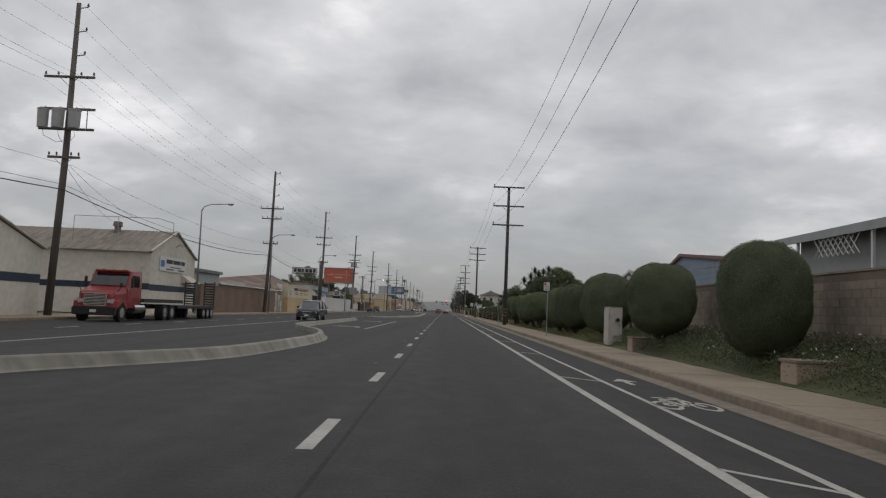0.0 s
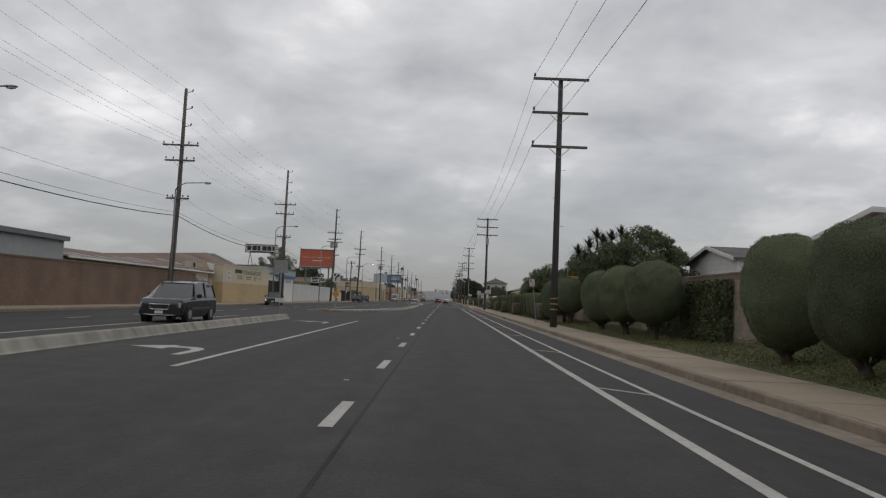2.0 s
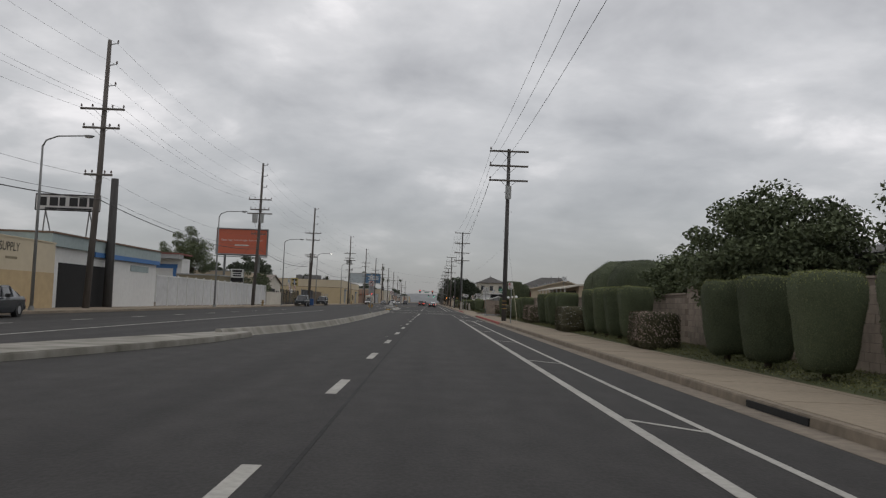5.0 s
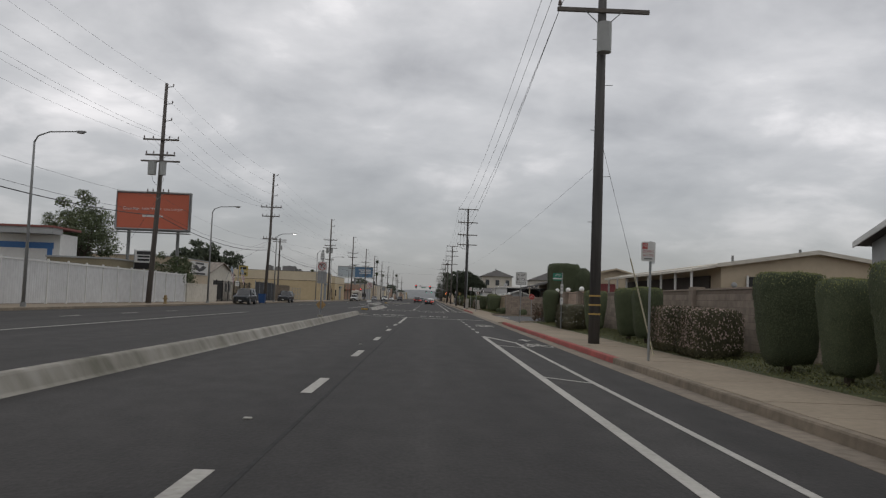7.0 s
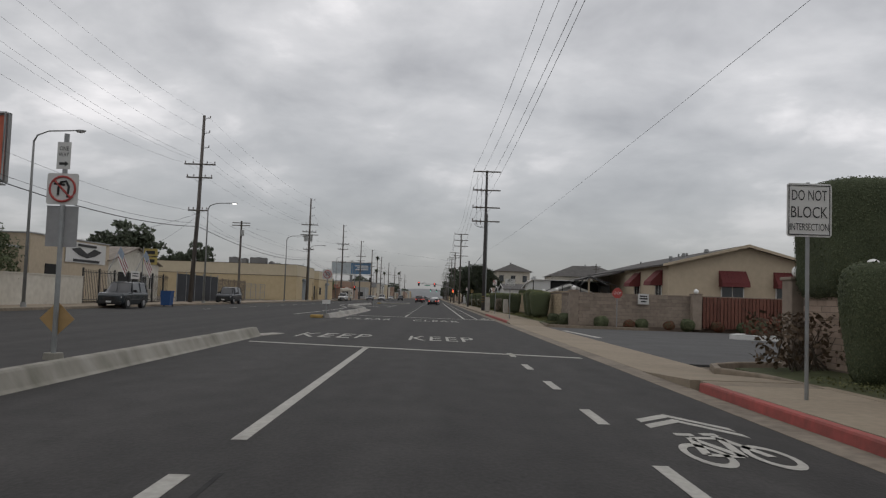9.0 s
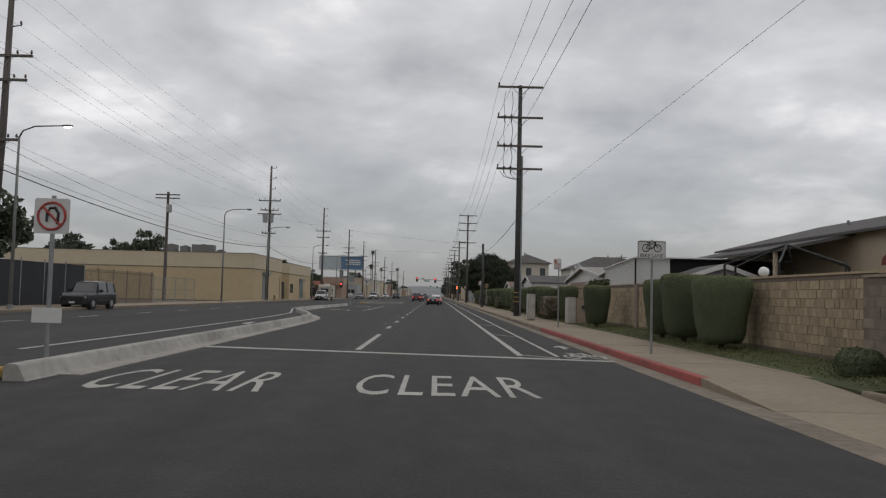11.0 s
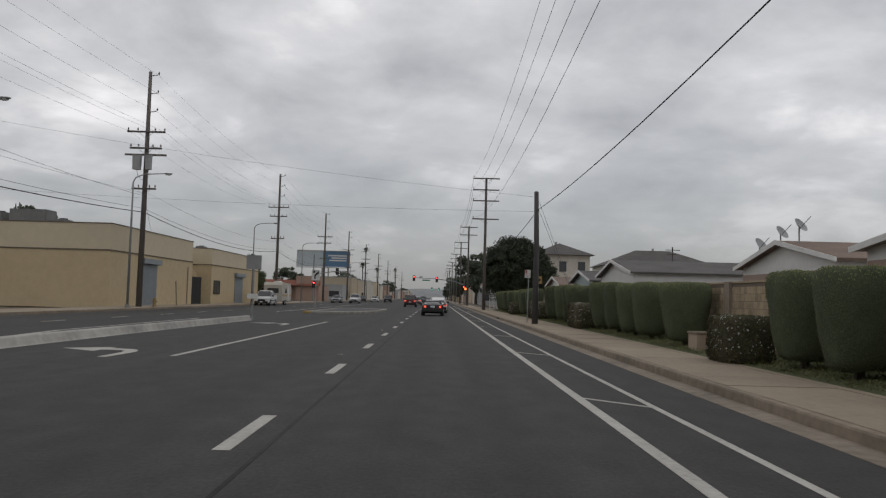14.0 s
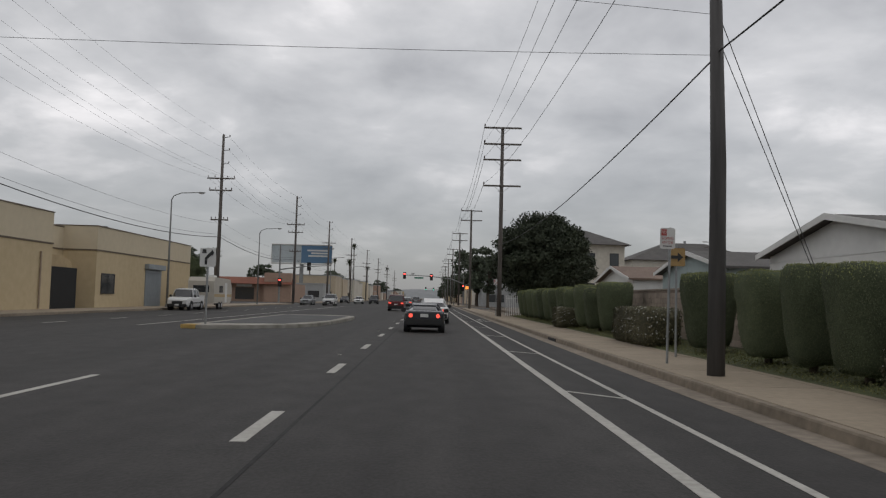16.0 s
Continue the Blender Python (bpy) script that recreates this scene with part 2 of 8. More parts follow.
GLOBE = mat("milk_glass_globe", (0.82, 0.82, 0.80), 0.25, vary=0.03, bump=0)
LAMP_LIT = mat("lit_lamp_lens", (0.9, 0.9, 0.9), 0.4, bump=0, emit=(1, 0.97, 0.9), power=3)
ORANGE_BB = mat("orange_billboard_face", (0.50, 0.13, 0.075), 0.6, vary=0.04, scale=1, bump=0)
BLUE_BB = mat("blue_billboard_face", (0.10, 0.19, 0.30), 0.6, vary=0.05, scale=1, bump=0)
PALE_BB = mat("pale_billboard_face", (0.42, 0.47, 0.49), 0.6, vary=0.1, scale=1, bump=0)
RED_CAB = mat("red_truck_paint", (0.26, 0.028, 0.03), 0.35, vary=0.08, scale=2, bump=0, spec=0.6)
CAR_DARK = mat("dark_grey_car_paint", (0.05, 0.054, 0.06), 0.22, 0.3, vary=0.05, bump=0, spec=0.6)
CAR_GREEN = mat("dark_green_car_paint", (0.04, 0.047, 0.052), 0.22, 0.35, vary=0.05, bump=0, spec=0.6)
CAR_WHITE = mat("white_car_paint", (0.62, 0.62, 0.61), 0.3, vary=0.04, bump=0, spec=0.6)
CAR_RED = mat("dark_red_car_paint", (0.12, 0.02, 0.022), 0.3, 0.2, vary=0.05, bump=0, spec=0.6)
CAR_SILVER = mat("silver_car_paint", (0.28, 0.29, 0.30), 0.3, 0.5, vary=0.05, bump=0, spec=0.6)
BIN_BLUE = mat("blue_bin_plastic", (0.02, 0.07, 0.20), 0.6, vary=0.08, bump=0)
CABINET_G = mat("beige_cabinet_paint", (0.47, 0.45, 0.41), 0.6, vary=0.1, scale=3, bump=0.04, dark=(0.36, 0.33, 0.29))
CABINET_T = mat("tan_cabinet_paint", (0.36, 0.28, 0.21), 0.65, vary=0.1, scale=3, bump=0.04)
FADED_R = mat("faded_flag_red", (0.30, 0.10, 0.10), 0.85, vary=0.1, bump=0)
ROLL_DOOR = mat("grey_roller_door", (0.27, 0.30, 0.32), 0.6, 0.2, vary=0.1, scale=3, bump=0)
CARAVAN = mat("caravan_shell", (0.48, 0.45, 0.39), 0.5, vary=0.08, scale=2, bump=0.03)
GUY_YELLOW = mat("yellow_guy_guard", (0.46, 0.41, 0.27), 0.6, vary=0.12, bump=0)
TILE_ROOF = mat("red_tile_roof", (0.22, 0.085, 0.055), 0.85, vary=0.2, scale=5, bump=0.3)
PINK_W = mat("salmon_stucco", (0.37, 0.26, 0.20), 0.9, vary=0.1, scale=3)
# base colour lightened to grey: air haze over the hills is painted in
HILL = mat("haze_tinted_hill", (0.24, 0.25, 0.255), 1.0, vary=0.15, scale=0.05, bump=0)
BARK = mat("tree_bark", (0.10, 0.08, 0.06), 0.95, vary=0.3, scale=6, bump=0.5)
LEAF_HEDGE = leaf_mat("clipped_hedge_leaf", (0.074, 0.087, 0.052), (0.13, 0.148, 0.082), each=0.16, own=0.3)
HEDGE_CORE = mat("clipped_hedge_twigs", (0.098, 0.116, 0.068), 0.8, vary=0.12, scale=34, bump=1.0, dark=(0.05, 0.06, 0.036), blotch=0.35, spec=0.1, per_object=0.3)
# paler yellow-green for hedge tops: skylight put into the leaf colour
LEAF_TOP = leaf_mat("skylit_hedge_leaf", (0.14, 0.155, 0.062), (0.26, 0.28, 0.112))
LEAF_TREE = leaf_mat("tree_leaf", (0.08, 0.096, 0.058), (0.145, 0.172, 0.092))
LEAF_DARK = leaf_mat("dark_tree_leaf", (0.034, 0.042, 0.03), (0.082, 0.096, 0.062))
LEAF_FLOWER = leaf_mat("flowering_hedge_leaf", (0.045, 0.045, 0.028), (0.13, 0.12, 0.07))
LEAF_GRASS = leaf_mat("verge_grass_blade", (0.085, 0.088, 0.04), (0.185, 0.19, 0.085))
LEAF_IVY = leaf_mat("ground_cover_leaf", (0.06, 0.072, 0.042), (0.135, 0.152, 0.08))
LEAF_FAR = leaf_mat("far_tree_leaf", (0.055, 0.066, 0.048), (0.11, 0.13, 0.09))
BLOOM_CORE = mat("flowering_hedge_twigs", (0.085, 0.08, 0.05), 0.85, vary=0.15, scale=26, bump=1.0, dark=(0.03, 0.03, 0.02), blotch=0.3, spec=0.1)
LEAF_RUST = leaf_mat("red_brown_leaf", (0.08, 0.035, 0.025), (0.2, 0.07, 0.045))
PETAL = mat("pale_pink_petal", (0.50, 0.38, 0.34), 0.8, vary=0.15, scale=5, bump=0)
PETAL_W = mat("white_petal", (0.6, 0.6, 0.55), 0.8, vary=0.1, scale=5, bump=0)
PALM_LEAF = leaf_mat("palm_frond", (0.03, 0.038, 0.02), (0.08, 0.095, 0.045))

# ---- mesh helpers ----


def thing(name, label="", category="", group="", kind="", at=(0, 0, 0), turn=0):
    ob = new(name)
    ob.matrix_world = pose(*at, 0, 0, turn)
    return tagged(ob, label, category, group, kind)


def part(name, bm, material, parent=None, label="", smooth=False):
    me = bpy.data.meshes.new(name)
    if isinstance(bm, tuple):
        me.from_pydata(bm[0], [], bm[1])
    else:
        bm.to_mesh(me)
        bm.free()
    if smooth:
        me.polygons.foreach_set("use_smooth", [True] * len(me.polygons))
    me.materials.append(material)
    ob = new(name, me)
    if parent:
        ob.parent = parent
    return tagged(ob, label)


def share(name, me, parent, m=None):
    ob = new(name, me)
    if parent:
        ob.parent = parent
    if m is not None:
        ob.matrix_basis = m
    return ob


def box(bm, x0, x1, y0, y1, z0, z1, bevel=0.0):
    r = bmesh.ops.create_cube(bm, size=1, matrix=Matrix.Translation(((x0 + x1) / 2, (y0 + y1) / 2, (z0 + z1) / 2)) @ Matrix.Diagonal((x1 - x0, y1 - y0, z1 - z0, 1)))
    if bevel:
        es = {e for v in r["verts"] for e in v.link_edges}
        bmesh.ops.bevel(bm, geom=list(es), offset=bevel, segments=2, affect="EDGES")
    return bm


def B(x0, x1, y0, y1, z0, z1, bevel=0.0):
    return box(bmesh.new(), x0, x1, y0, y1, z0, z1, bevel)


def tube(bm, a, b, r0, r1=None, seg=8):
    a, b = Vector(a), Vector(b)
    d = b - a
    m = Matrix.Translation((a + b) / 2) @ d.to_track_quat("Z", "Y").to_matrix().to_4x4()
    bmesh.ops.create_cone(bm, cap_ends=True, segments=seg, radius1=r0, radius2=r0 if r1 is None else r1, depth=d.length, matrix=m)
    return bm


def C(a, b, r0, r1=None, seg=8):
    return tube(bmesh.new(), a, b, r0, r1, seg)


def ball(bm, c, r, sub=2, sq=(1, 1, 1)):
    bmesh.ops.create_icosphere(bm, subdivisions=sub, radius=r, matrix=Matrix.Translation(c) @ Matrix.Diagonal((*sq, 1)))
    return bm


def extrude(points, axis, lo, hi, bm=None):
    """A prism: points in the plane across axis ('x': (y, z); 'y': (x, z); 'z': (x, y)), from lo to hi."""
    bm = bm or bmesh.new()

    def place(p, t):
        return {"x": (t, p[0], p[1]), "y": (p[0], t, p[1]), "z": (p[0], p[1], t)}[axis]
    a = [bm.verts.new(place(p, lo)) for p in points]
    b = [bm.verts.new(place(p, hi)) for p in points]
    n = len(points)
    bm.faces.new(a)
    bm.faces.new(b[::-1])
    for i in range(n):
        bm.faces.new((a[i], b[i], b[(i + 1) % n], a[(i + 1) % n]))
    bmesh.ops.recalc_face_normals(bm, faces=bm.faces[:])
    return bm


def path_tube(points, radii, seg=6):
    """Verts and faces of a tube along points."""
    vs, fs = [], []
    pts = [Vector(p) for p in points]
    for i, p in enumerate(pts):
        d = (pts[min(i + 1, len(pts) - 1)] - pts[max(i - 1, 0)]).normalized()
        u = d.cross(Vector((0, 0, 1)) if abs(d.z) < 0.9 else Vector((1, 0, 0))).normalized()
        w = d.cross(u)
        r = radii[i] if hasattr(radii, "__len__") else radii
        for k in range(seg):
            a = 2 * math.pi * k / seg
            vs.append(tuple(p + u * (r * math.cos(a)) + w * (r * math.sin(a))))
    for i in range(len(pts) - 1):
        for k in range(seg):
            a, b = i * seg + k, i * seg + (k + 1) % seg
            fs.append((a, b, b + seg, a + seg))
    fs.append(tuple(range(seg))[::-1])
    fs.append(tuple(range((len(pts) - 1) * seg, len(pts) * seg)))
    return vs, fs


def merge(*meshes):
    vs, fs = [], []
    for v, f in meshes:
        k = len(vs)
        vs += v
        fs += [tuple(i + k for i in q) for q in f]
    return vs, fs


def text_mesh(body, height, width=None, depth=0.004, spacing=1.0):
    """Letters lying in the xy plane, centred; height and width in metres."""
    cu = bpy.data.curves.new("letters", "FONT")
    cu.body, cu.extrude, cu.align_x, cu.align_y, cu.resolution_u = body, 0, "CENTER", "CENTER", 3
    cu.space_character = spacing
    ob = new("letters", cu)
    dg = bpy.context.evaluated_depsgraph_get()
    me = bpy.data.meshes.new_from_object(ob.evaluated_get(dg))
    bpy.data.objects.remove(ob)
    co = np.empty(len(me.vertices) * 3)
    me.vertices.foreach_get("co", co)
    co = co.reshape(-1, 3)
    lo, hi = co.min(0), co.max(0)
    co -= (lo + hi) / 2
    co[:, 1] *= height / (hi[1] - lo[1])
    co[:, 0] *= (width / (hi[0] - lo[0])) if width else height / (hi[1] - lo[1])
    me.vertices.foreach_set("co", co.ravel())
    return me


def letters(name, body, height, width, m, material, parent, label="", spacing=1.0):
    me = text_mesh(body, height, width, spacing=spacing)
    me.materials.append(material)
    return tagged(share(name, me, parent, m), label)




def at_s(x, y, z):
    return pose(x, y, z, 90, 0, 0)


def at_e(x, y, z):
    return pose(x, y, z, 90, 0, 90)

# ---- setting: ground, road, markings ----


def strip(points, half, top, z0=0.0, soft=0.03, flare=0.0):
    """A raised strip of concrete along a line, with eased top edges; flare: a sloping foot on its near side."""
    prof = [(-0.01, z0), (0.0, top - soft), (soft, top), (half - 0.11, top), (half - 0.075, top - soft), (half + flare * 0.35, 0.035), (half + flare * 0.6, 0.014), (half + flare, z0)] if flare else [(-half, z0), (-half + soft * 0.4, top - soft), (-half + soft, top), (half - soft, top), (half - soft * 0.4, top - soft), (half, z0)]
    vs, fs = [], []
    pts = [Vector((*p, 0)) for p in points]
    for i, p in enumerate(pts):
        d = (pts[min(i + 1, len(pts) - 1)] - pts[max(i - 1, 0)]).normalized()
        s = Vector((d.y, -d.x, 0))
        for u, z in prof:
            q = p + s * u
            vs.append((q.x, q.y, z))
    n = len(prof)
    for i in range(len(pts) - 1):
        for k in range(n - 1):
            fs.append((i * n + k, i * n + k + 1, (i + 1) * n + k + 1, (i + 1) * n + k))
    fs.append(tuple(range(n))[::-1])
    fs.append(tuple(range((len(pts) - 1) * n, len(pts) * n)))
    return vs, fs


def smooth_line(points, step=1.0):
    """Points along a Catmull-Rom line."""
    P = [np.array(p, float) for p in points]
    P = [2 * P[0] - P[1]] + P + [2 * P[-1] - P[-2]]
    out = []
    for i in range(1, len(P) - 2):
        k = max(1, int(np.linalg.norm(P[i + 1] - P[i]) / step))
        k = min(k, 12)
        for j in range(k):
            t = j / k
            out.append(tuple(0.5 * ((2 * P[i]) + (P[i + 1] - P[i - 1]) * t + (2 * P[i - 1] - 5 * P[i] + 4 * P[i + 1] - P[i + 2]) * t * t
                                    + (3 * P[i] - P[i - 1] - 3 * P[i + 1] + P[i + 2]) * t ** 3)))
    out.append(tuple(P[-2]))
    return out


def setting(name, bm, material, label, category, smooth=False):
    ob = part(name, bm, material, None, label, smooth)
    return tagged(ob, category=category, kind="structure")


XL, XR = -21.2, 4.33
setting("ground", B(-1800, 1800, -600, 3200, -0.5, -0.06), EARTH, "dry brown earth reaching the horizon", "ground")
setting("road", B(XL, XR, -90, 1400, -0.4, 0.0), ASPHALT, "dark grey asphalt road with white lane markings", "road")
setting("side_street", B(6.5, 60, 185.2, 209.2, -0.4, 0.002), ASPHALT_SIDE, "worn grey asphalt side street beside the block wall", "road")
setting("cross_street_1", B(XR, 120, 404, 424, -0.4, -0.004), ASPHALT_SIDE, "grey asphalt cross street at the signals", "road")
setting("cross_street_2", B(-140, XL, 404, 424, -0.4, -0.004), ASPHALT_SIDE, "grey asphalt cross street at the signals", "road")
setting("gutter", B(XR, 4.78, -90, 1400, -0.4, 0.005), GUTTER_C, "stained pale concrete gutter along the kerb", "gutter")

MARK = 0.006


def flat(points, z=MARK):
    bm = bmesh.new()
    f = bm.faces.new([bm.verts.new((x, y, z)) for x, y in points])
    if f.normal.z < 0:
        f.normal_flip()
    r = bmesh.ops.extrude_face_region(bm, geom=[f])
    bmesh.ops.translate(bm, verts=[v for v in r["geom"] if isinstance(v, bmesh.types.BMVert)], vec=(0, 0, -0.004))
    bmesh.ops.recalc_face_normals(bm, faces=bm.faces[:])
    return bm


def mark(name, points, label, group=""):
    ob = part(name, flat(points), PAINT_ROAD, None, label)
    return tagged(ob, category="road marking", group=group, kind="structure")


def line_x(x, y0, y1, w=0.12):
    return [(x - w / 2, y0), (x + w / 2, y0), (x + w / 2, y1), (x - w / 2, y1)]


dash_ends = [(-1.51, 10.47 + 7.315 * k) for k in range(-3, 12)] + [(-1.56, 128.42 + 7.315 * k) for k in range(-4, 5)] + [(-1.56, 165.2), (-1.56, 171.9)] + [(-1.705, 236.25 + 7.315 * k) for k in range(0, 22)]
dash_ends += [(-1.9, 430 + 7.315 * k) for k in range(0, 30)]
for x, y in dash_ends:
    mark("lane_dash", line_x(x + 0.02, y - 2.13, y, 0.165), "worn white lane dash on dark asphalt", "lane dashes")
for x0, y0, x1, y1 in ((-1.5, 173.4, -1.42, 187.5), (-1.66, 221.3, -1.64, 229.1)):
    mark("lane_line", line_x((x0 + x1) / 2, y0, y1, 0.15), "solid white lane line on dark asphalt")
mark("turn_line", line_x(-5.2, 51, 82.1, 0.14), "solid white turn pocket line")
mark("turn_line", line_x(-5.56, 266.5, 291.3, 0.14), "solid white turn pocket line")


def skew(x0, y0, x1, y1, w):
    return [(x0, y0 - w / 2), (x1, y1 - w / 2), (x1, y1 + w / 2), (x0, y0 + w / 2)]


for y0, y1 in ((-60, 161.0), (220.5, 392)):
    mark("bike_line", line_x(2.37, y0, y1, 0.15), "wide white buffer line of the bike lane")
    mark("bike_line", line_x(3.235 if y1 < 200 else 3.27, y0, y1 - (3.6 if y1 < 200 else 0), 0.1), "thin white line of the bike lane")
mark("buffer_end", [(2.32, 161.0), (3.14, 157.2), (3.24, 157.4), (2.42, 161.4)], "white line closing the bike lane buffer")
ticks = [8.2 + 10.5 * k for k in range(-4, 15)] + [220.85 + 9.95 * k for k in range(0, 17)]
for y in ticks:
    mark("buffer_tick", skew(2.43, y, 3.19 if y < 200 else 3.23, y - 0.85, 0.13), "short white slanting bar in the bike buffer", "buffer bars")
for k in range(7):
    y = 165.7 + 3.55 * k
    mark("bike_dash", line_x(2.36, y - 1.25, y, 0.14), "short white bike lane dash", "bike lane dashes")
mark("limit_line", [(-4.85, 188.3), (4.1, 185.9), (4.1, 186.2), (-4.85, 188.6)], "white limit line across two lanes")
mark("limit_line", [(-5.8, 221.05), (4.4, 219.25), (4.4, 219.6), (-5.8, 221.4)], "white limit line across two lanes")
for x, y0, y1 in ((-12.6, -60, 84), (-12.6, 108, 186), (-12.6, 276, 292), (-12.4, 312, 395)):
    mark("turn_line", line_x(x, y0, y1, 0.12), "solid white line of the far carriageway")
for k in range(-6, 52):
    y = 12 + 7.315 * k
    if 186 < y < 222:
        continue
    mark("lane_dash", line_x(-16.4, y, y + 2.13, 0.12), "worn white lane dash on dark asphalt", "far lane dashes")


def turn_arrow(x, y, flip=1):
    """A left-turn arrow: its stem comes along the lane and bends left."""
    s = [(0.55, 0), (0.75, 0), (0.78, 1.3), (0.74, 1.8), (0.6, 2.2), (0.35, 2.42), (0.0, 2.5), (-0.2, 2.5), (-0.2, 2.95), (-1.2, 2.25), (-0.2, 1.55), (-0.2, 2.05), (0.1, 2.05), (0.3, 1.98), (0.46, 1.75), (0.54, 1.3)]
    mark("turn_arrow", [(x + flip * a, y + flip * b) for a, b in s], "white left-turn arrow on dark asphalt", "turn arrows")


turn_arrow(-6.95, 75.95)
turn_arrow(-7.5, 285.3)
turn_arrow(-6.7, 53.6)
turn_arrow(-7.48, 265.8)
turn_arrow(-7.3, 237.5, -1)


def bike_symbol(x, y, arrow_y):
    """A white bicycle symbol lying across the lane, its wheels along the road's width, with an arrow ahead."""
    th = thing("bike_symbol", "white bicycle symbol painted on asphalt", "road marking", "bike symbols", "structure")

    def ring(cx, cy, rx, ry, w):
        vs, fs = [], []
        n = 20
        for k in range(n):
            a = 2 * math.pi * k / n
            for r in (1, 1 - w):
                vs.append((cx + rx * r * math.cos(a), cy + ry * r * math.sin(a), MARK))
        for k in range(n):
            a, b = 2 * k, 2 * ((k + 1) % n)
            fs.append((a, b, b + 1, a + 1))
        return vs, fs

    def bar(x0, y0, x1, y1, w=0.09):
        d = Vector((x1 - x0, y1 - y0)).normalized()
        s = Vector((-d.y, d.x)) * w / 2
        return [(x0 + s.x, y0 + s.y, MARK), (x0 - s.x, y0 - s.y, MARK), (x1 - s.x, y1 - s.y, MARK), (x1 + s.x, y1 + s.y, MARK)], [(0, 1, 2, 3)]
    part("wheel", ring(x - 0.31, y, 0.21, 0.6, 0.3), PAINT_ROAD, th)
    part("wheel", ring(x + 0.31, y, 0.21, 0.6, 0.3), PAINT_ROAD, th)
    part("bicycle_frame", merge(bar(x - 0.31, y, x - 0.17, y + 0.95), bar(x - 0.17, y + 0.95, x + 0.14, y + 0.95, 0.14), bar(x + 0.31, y, x + 0.12, y + 1.15),
                                bar(x - 0.16, y + 0.85, x + 0.02, y - 0.05), bar(x + 0.02, y - 0.05, x + 0.14, y + 0.95), bar(x - 0.31, y, x + 0.02, y - 0.05, 0.14),
                                bar(x - 0.28, y + 1.15, x - 0.08, y + 1.15, 0.16), bar(x + 0.02, y + 1.2, x + 0.2, y + 1.2, 0.16)), PAINT_ROAD, th)
    if arrow_y:
        part("arrow", flat([(x - 0.06, arrow_y - 0.76), (x + 0.06, arrow_y - 0.76), (x + 0.06, arrow_y), (x + 0.26, arrow_y), (x, arrow_y + 0.7), (x - 0.26, arrow_y), (x - 0.06, arrow_y)]), PAINT_ROAD, th)


bike_symbol(3.76, 13.6, 18.03)
bike_symbol(3.78, 155.6, 159.2)
bike_symbol(3.29, 173.4, 0)
for d in (0.0, 0.42):
    part("chevron", flat([(2.86, 174.95 + d), (3.33, 175.45 + d), (3.81, 174.45 + d), (3.81, 174.7 + d), (3.33, 175.7 + d), (2.86, 175.2 + d)]), PAINT_ROAD, bpy.data.objects["bike_symbol.002"])
bike_symbol(3.95, 220.6, 224.2)
bike_symbol(3.78, 332, 336)


def road_word(body, x, y, w, h):
    me = text_mesh(body, h, w, spacing=1.12)
    me.materials.append(PAINT_ROAD)
    ob = share("road_word", me, None, pose(x, y, MARK))
    tagged(ob, "tall white stencilled letters on dark asphalt", "road marking", kind="structure")


for body, y, h in (("KEEP", 193.2, 2.7), ("CLEAR", 213.8, 2.85)):
    road_word(body, 0.45 if body == "CLEAR" else 0.62, y, 2.75 if body == "CLEAR" else 2.2, h)
    road_word(body, -3.55 if body == "CLEAR" else -3.0, y, 2.7 if body == "CLEAR" else 2.4, h)

# joint between the paving lanes
for x0, y0, x1, y1 in ((-1.2, -60, -1.2, 100), (-1.2, 100, -1.25, 172), (-1.3, 222, -1.38, 392)):
    ob = part("paving_joint", flat([(x0 - 0.022, y0), (x0 + 0.022, y0), (x1 + 0.022, y1), (x1 - 0.022, y1)], 0.003), TAR, None, "dark tar joint between two lanes of asphalt")
    tagged(ob, category="road joint", kind="structure")
# small raised reflectors beside the dashes
refl = bmesh.new()
box(refl, -0.05, 0.05, -0.05, 0.05, 0, 0.018, 0.008)
refl_me = bpy.data.meshes.new("reflector")
refl.to_mesh(refl_me)
refl.free()
refl_me.materials.append(PAINT_ROAD)
for x, y in [(-1.85, 10.51 - 4.7 + 14.63 * k) for k in range(0, 7)] + [(-1.8, 128.45 - 4.7 + 14.63 * k) for k in range(0, 4)] + [(-2.05, 236.25 + 2.6 + 14.63 * k) for k in range(0, 8)]:
    tagged(share("reflector", refl_me, None, pose(x, y, 0)), "small white raised pavement reflector", "reflector", "road reflectors", "structure")

# painted edge that bends round the last median
edge_pts = [(-8.95, 219), (-8.85, 230), (-8.85, 240), (-8.98, 247), (-9.4, 254.7), (-10.6, 262), (-11.8, 269), (-12.6, 276.2)]
ob = part("edge_line", strip([(x, y) for x, y in edge_pts], 0.07, 0.006, soft=0.002), PAINT_ROAD, None, "white painted line bending round the median")
tagged(ob, category="road marking", kind="structure")

# medians
M1 = smooth_line([(-9.7, -60), (-9.6, 4), (-9.2, 10), (-8.15, 14.5), (-7.35, 16.4), (-6.35, 18.7), (-5.75, 20.8), (-5.5, 23.3), (-5.3, 27), (-5.22, 30), (-5.42, 33.6), (-6.33, 38.7), (-8.4, 45.2), (-9.1, 49), (-9.3, 56), (-9.3, 70), (-9.35, 81.5)])
M2 = smooth_line([(-7.2, 119), (-6.1, 126), (-5.5, 136), (-5.35, 150), (-5.4, 170), (-5.55, 191.6)])
M3 = smooth_line([(-6.1, 213), (-6.2, 225), (-6.35, 240), (-7.1, 247.2), (-9.2, 256), (-10.0, 262), (-10.1, 275), (-9.8, 291)])
